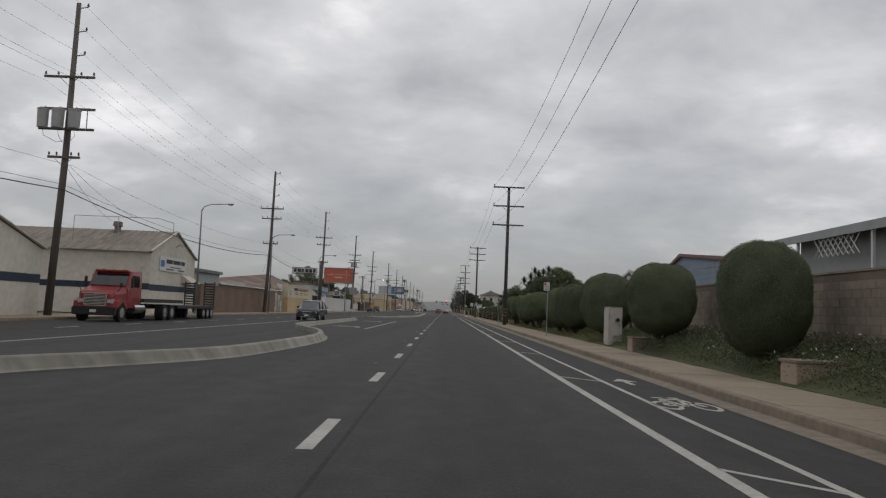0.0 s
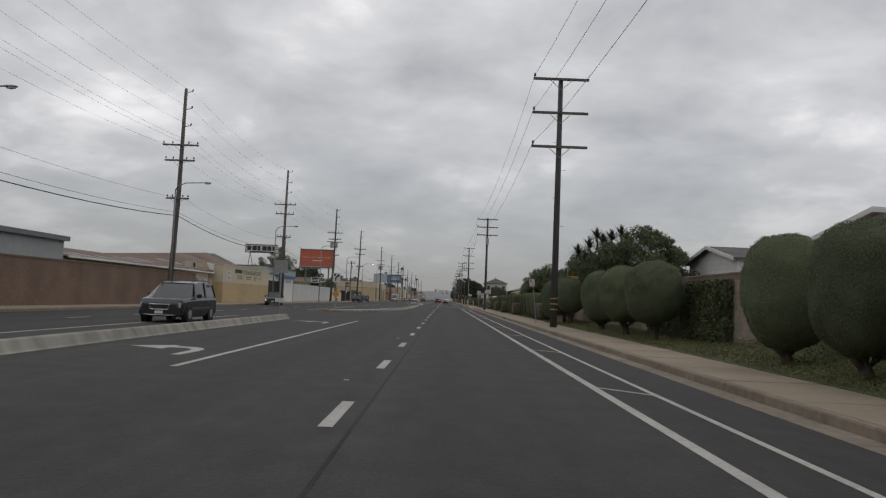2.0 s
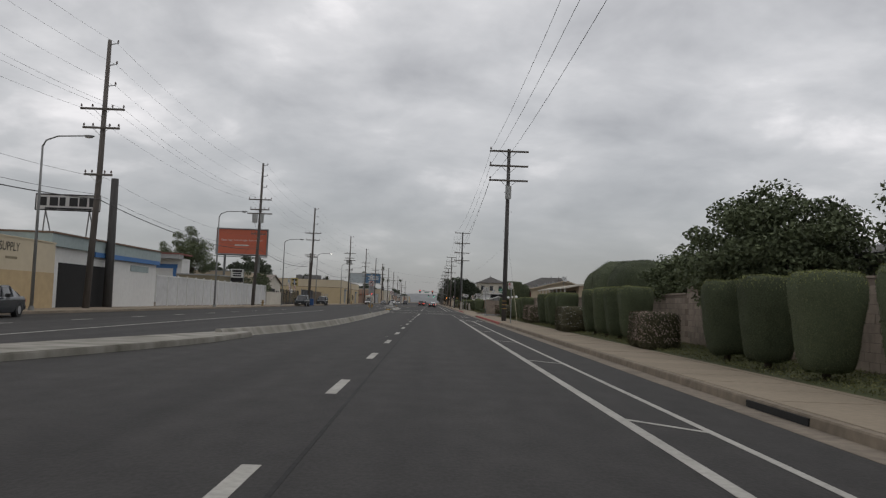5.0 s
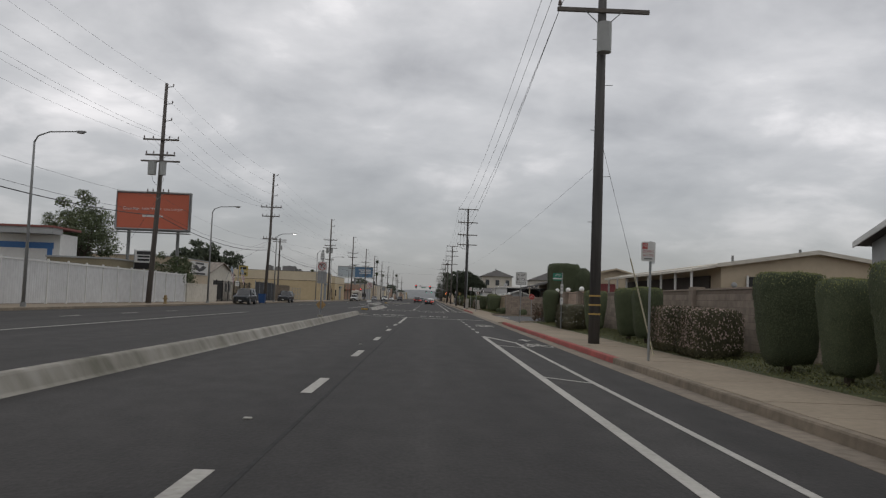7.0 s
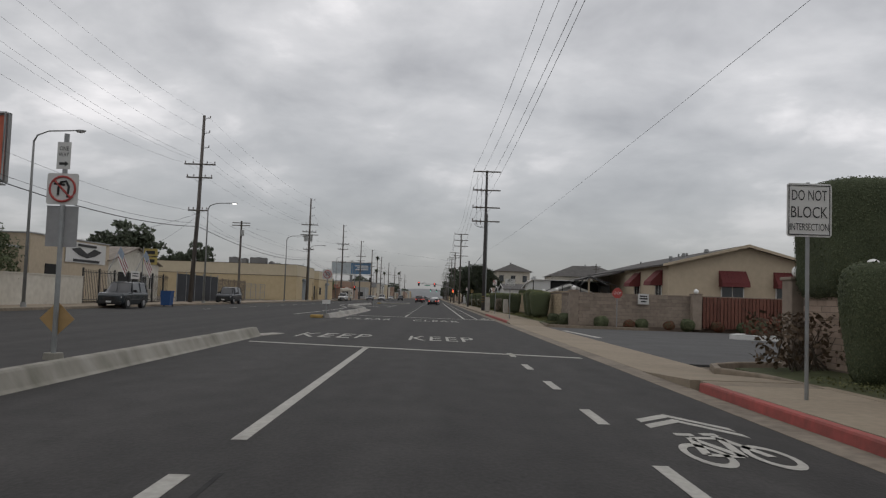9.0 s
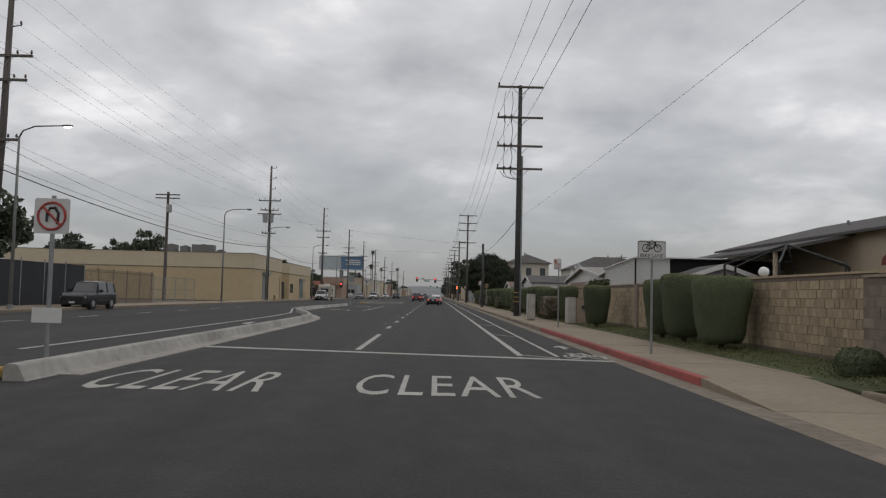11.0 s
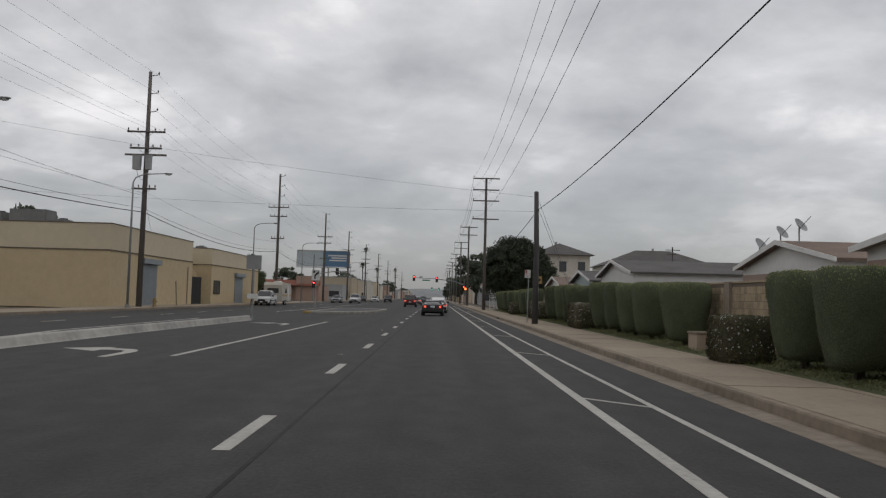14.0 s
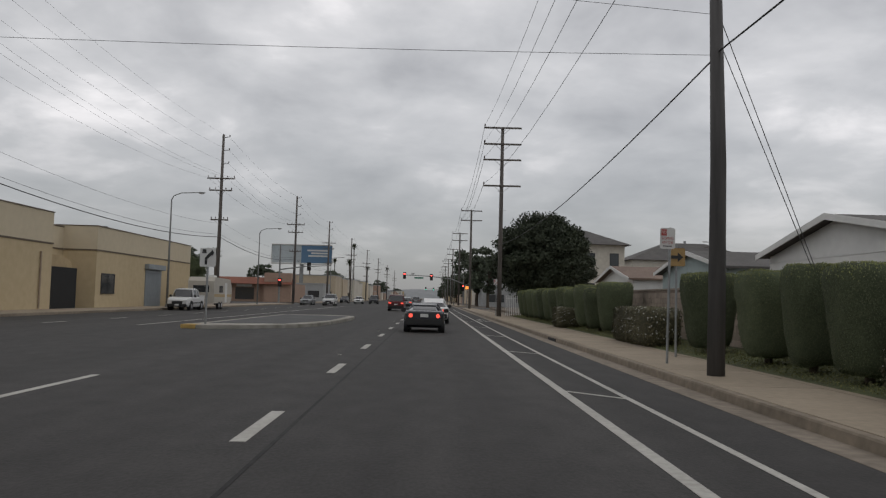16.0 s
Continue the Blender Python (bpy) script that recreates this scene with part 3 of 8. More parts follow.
for name, pts in (("median_1", M1), ("median_2", M2), ("median_3", M3)):
    setting(name, strip(pts, 0.29, 0.25 if name == "median_3" else 0.265, flare=0.06 if name == "median_3" else 0.12), MEDIAN_W if name == "median_3" else MEDIAN_C, "narrow raised concrete median kerb, stained and chipped", "median")

pan = smooth_line([(-5.7, 214), (-5.78, 226), (-5.95, 240), (-6.65, 247), (-8.75, 255.8), (-9.5, 260.5)])
setting("gutter_pan", strip([(x + 0.1, y) for x, y in pan], 0.22, 0.012, soft=0.01), PAN_C, "pale concrete gutter pan beside the median", "gutter")


def island(name, pts, label):
    n = len(pts)
    bm = extrude(pts, "z", 0.0, 0.16)
    es = [e for e in bm.edges if all(v.co.z > 0.1 for v in e.verts)]
    bmesh.ops.bevel(bm, geom=es, offset=0.03, segments=2, affect="EDGES")
    return setting(name, bm, MEDIAN_C, label, "median")


setting("median_apron", extrude([(-5.75, 191.55), (-5.1, 191.4), (-4.75, 193.2), (-5.2, 193.4)], "z", 0.0, 0.02), PAN_C, "pale concrete apron at the median nose", "median")


island("island_1", smooth_line([(-10.5, 104.6), (-9.6, 104.0), (-8.8, 104.9), (-7.4, 110.5), (-6.5, 115.5), (-6.2, 120)], 1.0) + [(-7.0, 121), (-8.6, 114), (-10.3, 106)], "low concrete traffic island with yellow painted nose")
island("island_2", smooth_line([(-9.9, 310.6), (-9.3, 309.9), (-8.2, 310.3), (-6.3, 312.4), (-5.2, 315.5), (-4.75, 322), (-4.7, 329), (-5.3, 331.4), (-7, 332.2)], 1.0) + [(-9.7, 331)], "broad low concrete traffic island with yellow nose")
for x, y in ((-9.6, 104.0), (-9.2, 309.95), (-6.15, 212.6)):
    ob = part("painted_nose", B(x - 0.75, x - 0.1, y - 0.02, y + 0.9, 0.0, 0.168, 0.03), YEL_PAINT, None, "faded yellow painted nose of a traffic island")
    tagged(ob, category="kerb", kind="structure")
setting("median_cap", extrude([(-9.4, 312.2), (-6.4, 313.6), (-5.2, 320), (-5.2, 329.5), (-9.3, 330)], "z", 0.1, 0.172), ASPHALT_SIDE, "dark asphalt infill of the traffic island", "median")

# kerbs and sidewalks


def kerb_line(name, pts, material, label):
    setting(name, strip(pts, 0.09, 0.15, soft=0.025), material, label, "kerb")


XK = 4.84
kerb_line("kerb_1", [(XK, y) for y in range(-90, 150, 6)] + [(XK, 149)], CURB_C, "weathered concrete kerb")
kerb_line("kerb_2", [(XK, 149 + k) for k in range(0, 31)], RED_CURB, "faded red painted kerb")
kerb_line("kerb_3", [(6.78, 179), (6.72, 181.2), (6.3, 182.5), (6.6, 183.6), (7.4, 184.4), (9.0, 184.9), (12, 185)], CURB_C, "concrete kerb return at the side street")
kerb_line("kerb_4", [(12, 209.3), (9, 209.3), (7.6, 209.8), (6.8, 211), (6.74, 213)], CURB_C, "concrete kerb return at the side street")
kerb_line("kerb_5", [(XK, 214.5)] + [(XK, 216 + k) for k in range(0, 20)], RED_CURB, "faded red painted kerb")
kerb_line("kerb_6", [(XK, 235 + 5 * k) for k in range(0, 33)], CURB_C, "weathered concrete kerb")
kerb_line("kerb_7", [(XL - 0.09, -90 + 6 * k) for k in range(0, 82)], CURB_C, "weathered concrete kerb of the far side")
kerb_line("kerb_8", [(XL - 0.09, 426 + 10 * k) for k in range(0, 90)], CURB_C, "weathered concrete kerb of the far side")
kerb_line("kerb_9", [(XK, 426 + 10 * k) for k in range(0, 90)], CURB_C, "weathered concrete kerb")
XS0, XS1 = 4.93, 6.7
walks = [("sidewalk_1", -60, 179.5), ("sidewalk_2", 214.5, 402)]
for name, y0, y1 in walks:
    setting(name, B(XS0, XS1, y0, y1, -0.2, 0.14), JOINT, "dirt-filled joints under the sidewalk slabs", "sidewalk")
setting("sidewalk_3", B(-24.6, XL - 0.18, -90, 402, -0.2, 0.15), CONCRETE, "pale stained concrete sidewalk", "sidewalk")
setting("sidewalk_4", B(-24.6, XL - 0.18, 426, 1300, -0.2, 0.15), CONCRETE, "pale stained concrete sidewalk", "sidewalk")
setting("sidewalk_5", B(XS0, XS1, 426, 1300, -0.2, 0.15), CONCRETE, "pale stained concrete sidewalk", "sidewalk")
setting("sidewalk_6", B(6.702, 6.9, 93, 179, -0.2, 0.153), CONCRETE, "narrow concrete strip along the sidewalk", "sidewalk")
setting("sidewalk_7", B(6.702, 6.9, 215, 346, -0.2, 0.153), CONCRETE, "narrow concrete strip along the sidewalk", "sidewalk")
setting("sidewalk_8", B(6.902, 7.15, 225, 238.39, -0.2, 0.156), CONCRETE, "narrow concrete strip along the sidewalk", "sidewalk")
setting("cabinet_pad", B(6.902, 7.75, 238.4, 242.5, -0.2, 0.158), CONCRETE, "concrete pad under two utility cabinets", "sidewalk")
setting("ramp_1", extrude([(179.5, -0.1), (179.5, 0.15), (182.6, 0.012), (182.6, -0.1)], "x", 4.76, 6.69), CONCRETE, "sloped concrete ramp at the side street corner", "sidewalk")
setting("apron", B(4.78, 6.5, 182.6, 211.6, -0.2, 0.008), CONCRETE, "flat concrete apron across the side street", "gutter")
setting("ramp_2", extrude([(211.6, -0.1), (211.6, 0.012), (214.5, 0.15), (214.5, -0.1)], "x", 4.76, 6.69), CONCRETE, "sloped concrete ramp at the side street corner", "sidewalk")
setting("catch_basin", B(4.73, 4.94, 102.6, 104.6, 0.01, 0.11), DARK, "dark storm drain mouth in the kerb", "drain")
setting("catch_basin", B(4.73, 4.94, 306.4, 308.2, 0.01, 0.11), DARK, "dark storm drain mouth in the kerb", "drain")

# ---- poles, wires ----


def insulator(parent, x, y, z):
    bm = bmesh.new()
    tube(bm, (x, y, z), (x, y, z + 0.09), 0.02, seg=6)
    tube(bm, (x, y, z + 0.07), (x, y, z + 0.14), 0.075, 0.05, seg=8)
    tube(bm, (x, y, z + 0.14), (x, y, z + 0.24), 0.065, 0.035, seg=8)
    part("insulator", bm, INSUL, parent)


def right_pole(y, top, arms, half=1.55, cans=0, shade=WOOD_POLE, riser=False, hi_vis=True, hardware=False, label="tall dark wooden utility pole with wide crossarms", x=5.72):
    """arms: heights of the crossarms. The wires run at the arm's ends and a third of the way in."""
    th = thing("utility_pole", label, "utility pole", "utility poles by the near sidewalk", at=(x, y, 0.15))
    vs, fs = path_tube([(0, 0, -0.2), (0, 0, top * 0.5), (0, 0, top - 0.15)], [0.19, 0.165, 0.13], 12)
    part("pole", (vs, fs), shade, th, smooth=True)
    for z in arms:
        z -= 0.15
        part("crossarm", B(-half, half, -0.24, -0.13, z - 0.07, z + 0.07, 0.008), ARM_WOOD, th)
        bm = bmesh.new()
        tube(bm, (0, -0.25, z - 0.62), (-0.62, -0.25, z - 0.05), 0.018, seg=5)
        tube(bm, (0, -0.25, z - 0.62), (0.62, -0.25, z - 0.05), 0.018, seg=5)
        part("brace", bm, STEEL, th)
        insulator(th, -half + 0.08, -0.185, z + 0.07)
    if hardware:
        for k, z in enumerate(arms[1:]):
            z -= 0.15
            for x in (-1.05, -0.6):
                bm = bmesh.new()
                tube(bm, (x, -0.2, z + 0.12), (x, -0.2, z - 0.34), 0.055, 0.03, seg=8)
                tube(bm, (x, -0.2, z + 0.02), (x, -0.2, z + 0.16), 0.09, 0.07, seg=8)
                part("cutout", bm, INSUL, th)
            above = arms[k] - 0.15
            part("jumper", path_tube([(-1.0, -0.2, above - 0.3), (-1.12, -0.22, (above + z) / 2), (-1.05, -0.2, z + 0.15)], 0.014, 4), WIRE, th)
            part("jumper", path_tube([(-0.58, -0.2, above - 0.3), (-0.5, -0.22, (above + z) / 2), (-0.6, -0.2, z + 0.15)], 0.018, 4), WIRE, th)
        z = arms[-1] - 0.15
        for x in (-1.3, -1.05, -0.6):
            part("jumper", path_tube([(x, -0.2, z - 0.2), (x * 0.8, -0.22, z - 0.55), (x * 0.3, -0.2, z - 0.72), (0.0, -0.15, z - 0.72)], 0.018, 4), WIRE, th)
    if cans:
        bm = bmesh.new()
        tube(bm, (0.0, -0.42, cans - 0.55), (0.0, -0.42, cans + 0.45), 0.24, seg=14)
        part("transformer", bm, CAN_GREY, th)
    if riser:
        bm = bmesh.new()
        tube(bm, (0.24, -0.1, 0), (0.2, -0.1, riser), 0.07, 0.06, seg=10)
        part("riser_conduit", bm, STEEL, th)
    if hi_vis:
        for z in (0.97, 1.27, 1.57):
            bm = bmesh.new()
            bmesh.ops.create_cone(bm, cap_ends=False, segments=14, radius1=0.196, radius2=0.195, depth=0.055, matrix=Matrix.Translation((0, 0, z)))
            part("marker_band", bm, YEL_PAINT, th, "yellow reflective band")
    for k in range(5):
        z = 4.0 + k * 1.55
        part("step_peg", C((0.12, 0, z), (0.42 if k % 2 else -0.3, 0, z + 0.02), 0.012, seg=5), STEEL, th)
    return th


RP = [(0.0 - 6, 14.2, (14.0, 12.7, 11.4)), (80.2, 14.0, (13.9, 12.0, 10.1)), (155.7, 13.85, (13.65, 12.47, 11.3)), (254.8, 15.83, (15.68, 13.58, 11.63, 10.08)), (342.4, 15.7, (15.6, 14.25, 12.95, 10.8)),
      (393, 14.5, (14.3, 12.9)), (440, 15, (14.8, 13.4)), (492, 15, (14.8, 13.4)), (548, 15, (14.8, 13.4)), (610, 15, (14.8, 13.4)), (680, 15, (14.8, 13.4))]
for i, (y, top, arms) in enumerate(RP):
    right_pole(y, top, arms, cans=10.2 if i == 2 else 0, shade=WOOD_DARK if i in (1, 2, 3) else WOOD_POLE, riser=10.8 if i == 3 else False, hi_vis=i < 4, hardware=i == 3, x=5.65 if i == 2 else 5.72)


def wire_mesh(a, b, sag, r=0.013, n=14):
    a, b = Vector(a), Vector(b)
    pts = []
    for k in range(n + 1):
        t = k / n
        p = a.lerp(b, t)
        p.z -= sag * 4 * t * (1 - t)
        pts.append(p)
    return path_tube(pts, r, 4)


def wire(a, b, sag=0.9, r=0.013, label="thin black overhead wire", group="overhead wires"):
    ob = part("overhead_wire", wire_mesh(a, b, sag, r), WIRE, None, label)
    tagged(ob, category="wire", group=group)
    return ob


for i in range(len(RP) - 1):
    (ya, ta, aa), (yb, tb, ab) = RP[i], RP[i + 1]
    far = 0.0095 if i < 4 else 0.016
    droop = (2.4, 1.25, 1.45, 2.2)[i] if i < 4 else 1.2
    for k in range(max(len(aa), len(ab))):
        wire((5.72 - 1.47, ya - 0.18, aa[min(k, len(aa) - 1)] + 0.2), (5.72 - 1.47, yb - 0.18, ab[min(k, len(ab) - 1)] + 0.2), droop, far)
# short pole with guys, and the heavy cable to the houses
pp = thing("utility_pole", "short plain dark wooden pole held by guy wires", "utility pole", at=(5.6, 292.4, 0.15))
part("pole", path_tube([(0, 0, -0.2), (0.03, 0, 4), (-0.03, 0, 7.25)], [0.17, 0.15, 0.12], 12), WOOD_DARK, pp, smooth=True)
for dz in (0.0, 0.5):
    wire((5.63, 292.4, 7.1 - dz), (8.3, 292.5, 0.25), 0.0, 0.009, "steel guy wire of a pole", "guy wires")
wire((5.6, 292.4, 6.35), (5.85, 254.8, 7.0), 0.35, 0.022, "heavy black telephone cable")
wire((5.6, 292.4, 6.3), (5.6, 342.4, 6.0), 0.7, 0.022, "heavy black telephone cable")
wire((5.6, 292.4, 7.1), (-31, 293.4, 11.8), 0.45, 0.005)
wire((5.6, 292.4, 6.3), (-31, 293.4, 7.2), 0.3, 0.005)
wire((5.72, 155.7, 6.2), (5.72, 254.8, 6.7), 0.5, 0.005)
gw = thing("guy_guard", "pale yellow plastic guard on a guy wire", "guy guard", at=(6.15, 150.4, 0.15))
part("guard", C((0, 0, 0.0), (-0.15, 2.1, 2.66), 0.022, seg=8), GUY_YELLOW, gw)
wire((6.15, 150.4, 0.2), (5.72, 155.6, 6.85), 0.0, 0.006, "steel guy wire of a pole", "guy wires")


def left_pole(y, top, cans=0, low=True, lean=0.35):
    th = thing("utility_pole", "tall weathered wooden utility pole with short side brackets" + (" and grey transformers" if cans else ""), "utility pole", "utility poles by the far sidewalk", at=(-22.9, y, 0.15))
    part("pole", path_tube([(-lean, 0, -0.2), (0, 0, top * 0.5), (lean * 0.3, 0, top - 0.15)], [0.23, 0.19, 0.13], 12), WOOD_POLE, th, smooth=True)
    for k in range(3):
        z = top - 0.5 - 1.45 * k
        part("side_bracket", C((0.05, -0.05, z), (0.75, -0.1, z + 0.1), 0.045, 0.03, seg=6), STEEL, th)
        insulator(th, 0.72, -0.1, z + 0.08)
    zs = [top - (4.7 if cans == 3 else 5.0), top - 6.3] + ([top - 9.5] if low else [])
    for k, z in enumerate(zs):
        if k == 1 and cans == 3:
            continue
        h = (1.5, 1.25, 0.95)[k]
        part("crossarm", B(-h, h, -0.28, -0.17, z - 0.07, z + 0.07, 0.008), ARM_WOOD, th)
        bm = bmesh.new()
        tube(bm, (0, -0.29, z - 0.55), (-0.55, -0.29, z - 0.05), 0.016, seg=5)
        tube(bm, (0, -0.29, z - 0.55), (0.55, -0.29, z - 0.05), 0.016, seg=5)
        part("brace", bm, STEEL, th)
        for x in (-h + 0.08, -h * 0.45, h * 0.45, h - 0.08):
            insulator(th, x, -0.225, z + 0.07)
    if cans:
        high = top - (6.7 if cans == 3 else 6.9)
        for x in ((-1.2, -0.32, 0.64) if cans == 3 else (-0.48, 0.42)):
            bm = bmesh.new()
            big = (0.36 if x > -1 else 0.32) if cans == 3 else (0.36 if x < 0.1 else 0.27)
            tube(bm, (x, -0.62, high - 1.15), (x, -0.62, high - 0.12), big * 0.93, big, seg=14)
            tube(bm, (x, -0.62, high - 0.12), (x, -0.62, high - 0.05), big + 0.02, seg=14)
            can = part("transformer", bm, CAN_GREY, th)
            part("bushing", C((x + 0.1, -0.62, high - 0.05), (x + 0.1, -0.62, high + 0.12), 0.035, 0.025, 6), INSUL, can)
            part("lead_wire", path_tube([(x, -0.62, high - 1.15), (x + 0.1, -0.6, high - 1.6), (x * 0.4 + 0.05, -0.4, high - 1.95), (0.05, -0.2, high - 1.8)], 0.014, 4), WIRE, can)
        for z in (high, high - 1.2) if cans == 3 else (high,):
            part("crossarm", B(-1.6, 1.65, -0.28, -0.17, z, z + 0.14), ARM_WOOD, th)
        if cans == 3:
            for x in (-1.55, 1.25):
                part("rack_strut", C((x, -0.32, high - 1.15), (x, -0.32, high), 0.03, seg=6), STEEL, th)
    return th


LP = [(-8, 18.5), (47, 18.75), (102.6, 18.3), (146.4, 18.5), (196.4, 18.75), (243.2, 18.4), (311.2, 18.7), (363.8, 18.7), (411.8, 18.1), (455, 18), (505, 18), (560, 18), (620, 18), (690, 18), (770, 18)]
for i, (y, top) in enumerate(LP):
    left_pole(y, top, cans={1: 3, 4: 2, 6: 2}.get(i, 0), lean=0.35 if i < 6 else 0.05)
for i in range(len(LP) - 1):
    (ya, ta), (yb, tb) = LP[i], LP[i + 1]
    r = 0.011 if i < 7 else 0.016
    for k in range(3):
        wire((-22.2, ya, ta - 0.3 - 1.45 * k), (-22.2, yb, tb - 0.3 - 1.45 * k), 0.9, r * 0.6)
    for dx in (-1.4, 0.65, 1.4):
        wire((-22.9 + dx, ya - 0.2, ta - 4.8), (-22.9 + dx, yb - 0.2, tb - 4.8), 1.0, r * 0.6)
    wire((-22.8, ya - 0.2, 7.5), (-22.8, yb - 0.2, 7.5), 1.0, 0.03, "heavy black telephone cable")
    wire((-22.8, ya - 0.2, 7.8), (-22.8, yb - 0.2, 7.8), 0.9, 0.012)
    wire((-22.3, ya - 0.2, 8.9), (-22.3, yb - 0.2, 8.9), 0.9, 0.008)


for a, b in (((-22.9, 243.2, 8.8), (-31.2, 236, 5.4)), ((-22.9, 243.2, 8.6), (-31.2, 250, 5.0)), ((-22.9, 196.4, 9.2), (-30, 206, 4.2)), ((-22.9, 102.6, 9.0), (-26, 112, 5.0)), ((-22.9, 47, 9.0), (-28, 66, 7.6)), ((-22.9, 47, 9.2), (-26, 66, 7.9)), ((-22.9, 311.2, 9.0), (-26, 322, 6.6)), ((-31, 293.5, 11.6), (-22.9, 311.2, 8.8)), ((-31, 293.5, 9.5), (-22.9, 243.2, 8.8))):
    wire(a, b, 0.35, 0.012, "sagging black service cable to a building", "service cables")


def street_lamp(y, x=-21.9, h=9.6, lit=False, reach=2.2, side=1):
    th = thing("street_lamp", "grey tapered steel street lamp with curved arm" + (", lit" if lit else ""), "street lamp", "street lamps", at=(x, y, 0.15))
    part("post", path_tube([(0, 0, 0), (0, 0, h * 0.6), (0, 0, h - 0.5)], [0.1, 0.075, 0.055], 10), LAMP_STEEL, th, smooth=True)
    part("base", C((0, 0, 0), (0, 0, 0.25), 0.17, 0.14, 10), LAMP_STEEL, th)
    part("arm", path_tube([(0, 0, h - 0.55), (side * 0.18, 0, h - 0.2), (side * 0.8, 0, h + 0.05), (side * reach, 0, h + 0.12)], [0.05, 0.045, 0.04, 0.035], 8), LAMP_STEEL, th, smooth=True)
    head = part("lamp_head", ball(bmesh.new(), (side * (reach + 0.3), 0, h + 0.12), 0.34, 2, (1, 0.38, 0.2)), LAMP_STEEL, th, smooth=True)
    part("lens", ball(bmesh.new(), (side * (reach + 0.32), 0, h + 0.06), 0.25, 1, (1, 0.45, 0.3)), LAMP_LIT if lit else LENS_DULL, head, smooth=True)


for y, lit in ((70.2, 0), (98.9, 0), (136.4, 0), (173.2, 0), (209.3, 0), (243, 1), (284.2, 0), (306.2, 0), (344.6, 0), (379.3, 0), (452, 0), (500, 0)):
    street_lamp(y, lit=lit)
for y in (455, 490, 530, 575):
    street_lamp(y, x=5.2, side=-1)

# ---- buildings ----


def house(name, label, x0, x1, y0, y1, eave, apex, axis, wall, roof, base=0.0, over=0.35, thick=0.12, trim=WHITE_P, category="house", at_=None, siding=0.0):
    """A gabled building; axis: along which its ridge runs."""
    th = thing(name, label, category)
    if axis == "y":
        mid = (x0 + x1) / 2 if at_ is None else at_
        part("wall", extrude([(x0, base), (x1, base), (x1, eave), (mid, apex), (x0, eave)], "y", y0, y1), wall, th)
        for xe, s in ((x0, -1), (x1, 1)):
            sl = (apex - eave) / abs(mid - xe)
            xo, zo = xe + s * over, eave - sl * over
            part("roof_slope", extrude([(mid, apex + 0.02), (xo, zo + 0.02), (xo, zo + thick), (mid, apex + thick + 0.02)], "y", y0 - over, y1 + over), roof, th)
            part("barge_board", extrude([(mid, apex - 0.03), (xo, zo - 0.03), (xo, zo + thick + 0.02), (mid, apex + thick + 0.04)], "y", y0 - over - 0.04, y0 - over - 0.003), trim, th)
    else:
        mid = (y0 + y1) / 2 if at_ is None else at_
        part("wall", extrude([(y0, base), (y1, base), (y1, eave), (mid, apex), (y0, eave)], "x", x0, x1), wall, th)
        for ye, s in ((y0, -1), (y1, 1)):
            sl = (apex - eave) / abs(mid - ye)
            yo, zo = ye + s * over, eave - sl * over
            part("roof_slope", extrude([(mid, apex + 0.02), (yo, zo + 0.02), (yo, zo + thick), (mid, apex + thick + 0.02)], "x", x0 - over, x1 + over), roof, th)
            part("barge_board", extrude([(mid, apex - 0.03), (yo, zo - 0.03), (yo, zo + thick + 0.02), (mid, apex + thick + 0.04)], "x", x0 - over - 0.04, x0 - over - 0.003), trim, th)
    if siding:
        z = base + 0.3
        while z < eave:
            part("siding_board", B(x0 - 0.025, x1 + 0.025, y0 - 0.03, y0 - 0.004, z, z + siding * 0.93), wall, th)
            if axis == "x":
                part("siding_board", B(x0 - 0.03, x0 - 0.004, y0 - 0.025, y1 + 0.025, z, z + siding * 0.93), wall, th)
            z += siding
    return th


def win_s(th, x, y, z, w, h, frame=WHITE_P):
    """A window in a wall that faces -y."""
    f = bmesh.new()
    for a in ((x - w / 2 - 0.06, x + w / 2 + 0.06, y - 0.06, y - 0.003, z + h / 2, z + h / 2 + 0.07), (x - w / 2 - 0.06, x + w / 2 + 0.06, y - 0.08, y - 0.003, z - h / 2 - 0.07, z - h / 2),
              (x - w / 2 - 0.06, x - w / 2, y - 0.06, y - 0.003, z - h / 2, z + h / 2), (x + w / 2, x + w / 2 + 0.06, y - 0.06, y - 0.003, z - h / 2, z + h / 2), (x - 0.02, x + 0.02, y - 0.05, y - 0.003, z - h / 2, z + h / 2)):
        box(f, *a)
    wi = part("window", f, frame, th)
    part("pane", B(x - w / 2, x + w / 2, y - 0.03, y - 0.004, z - h / 2, z + h / 2), WINDOW, wi)


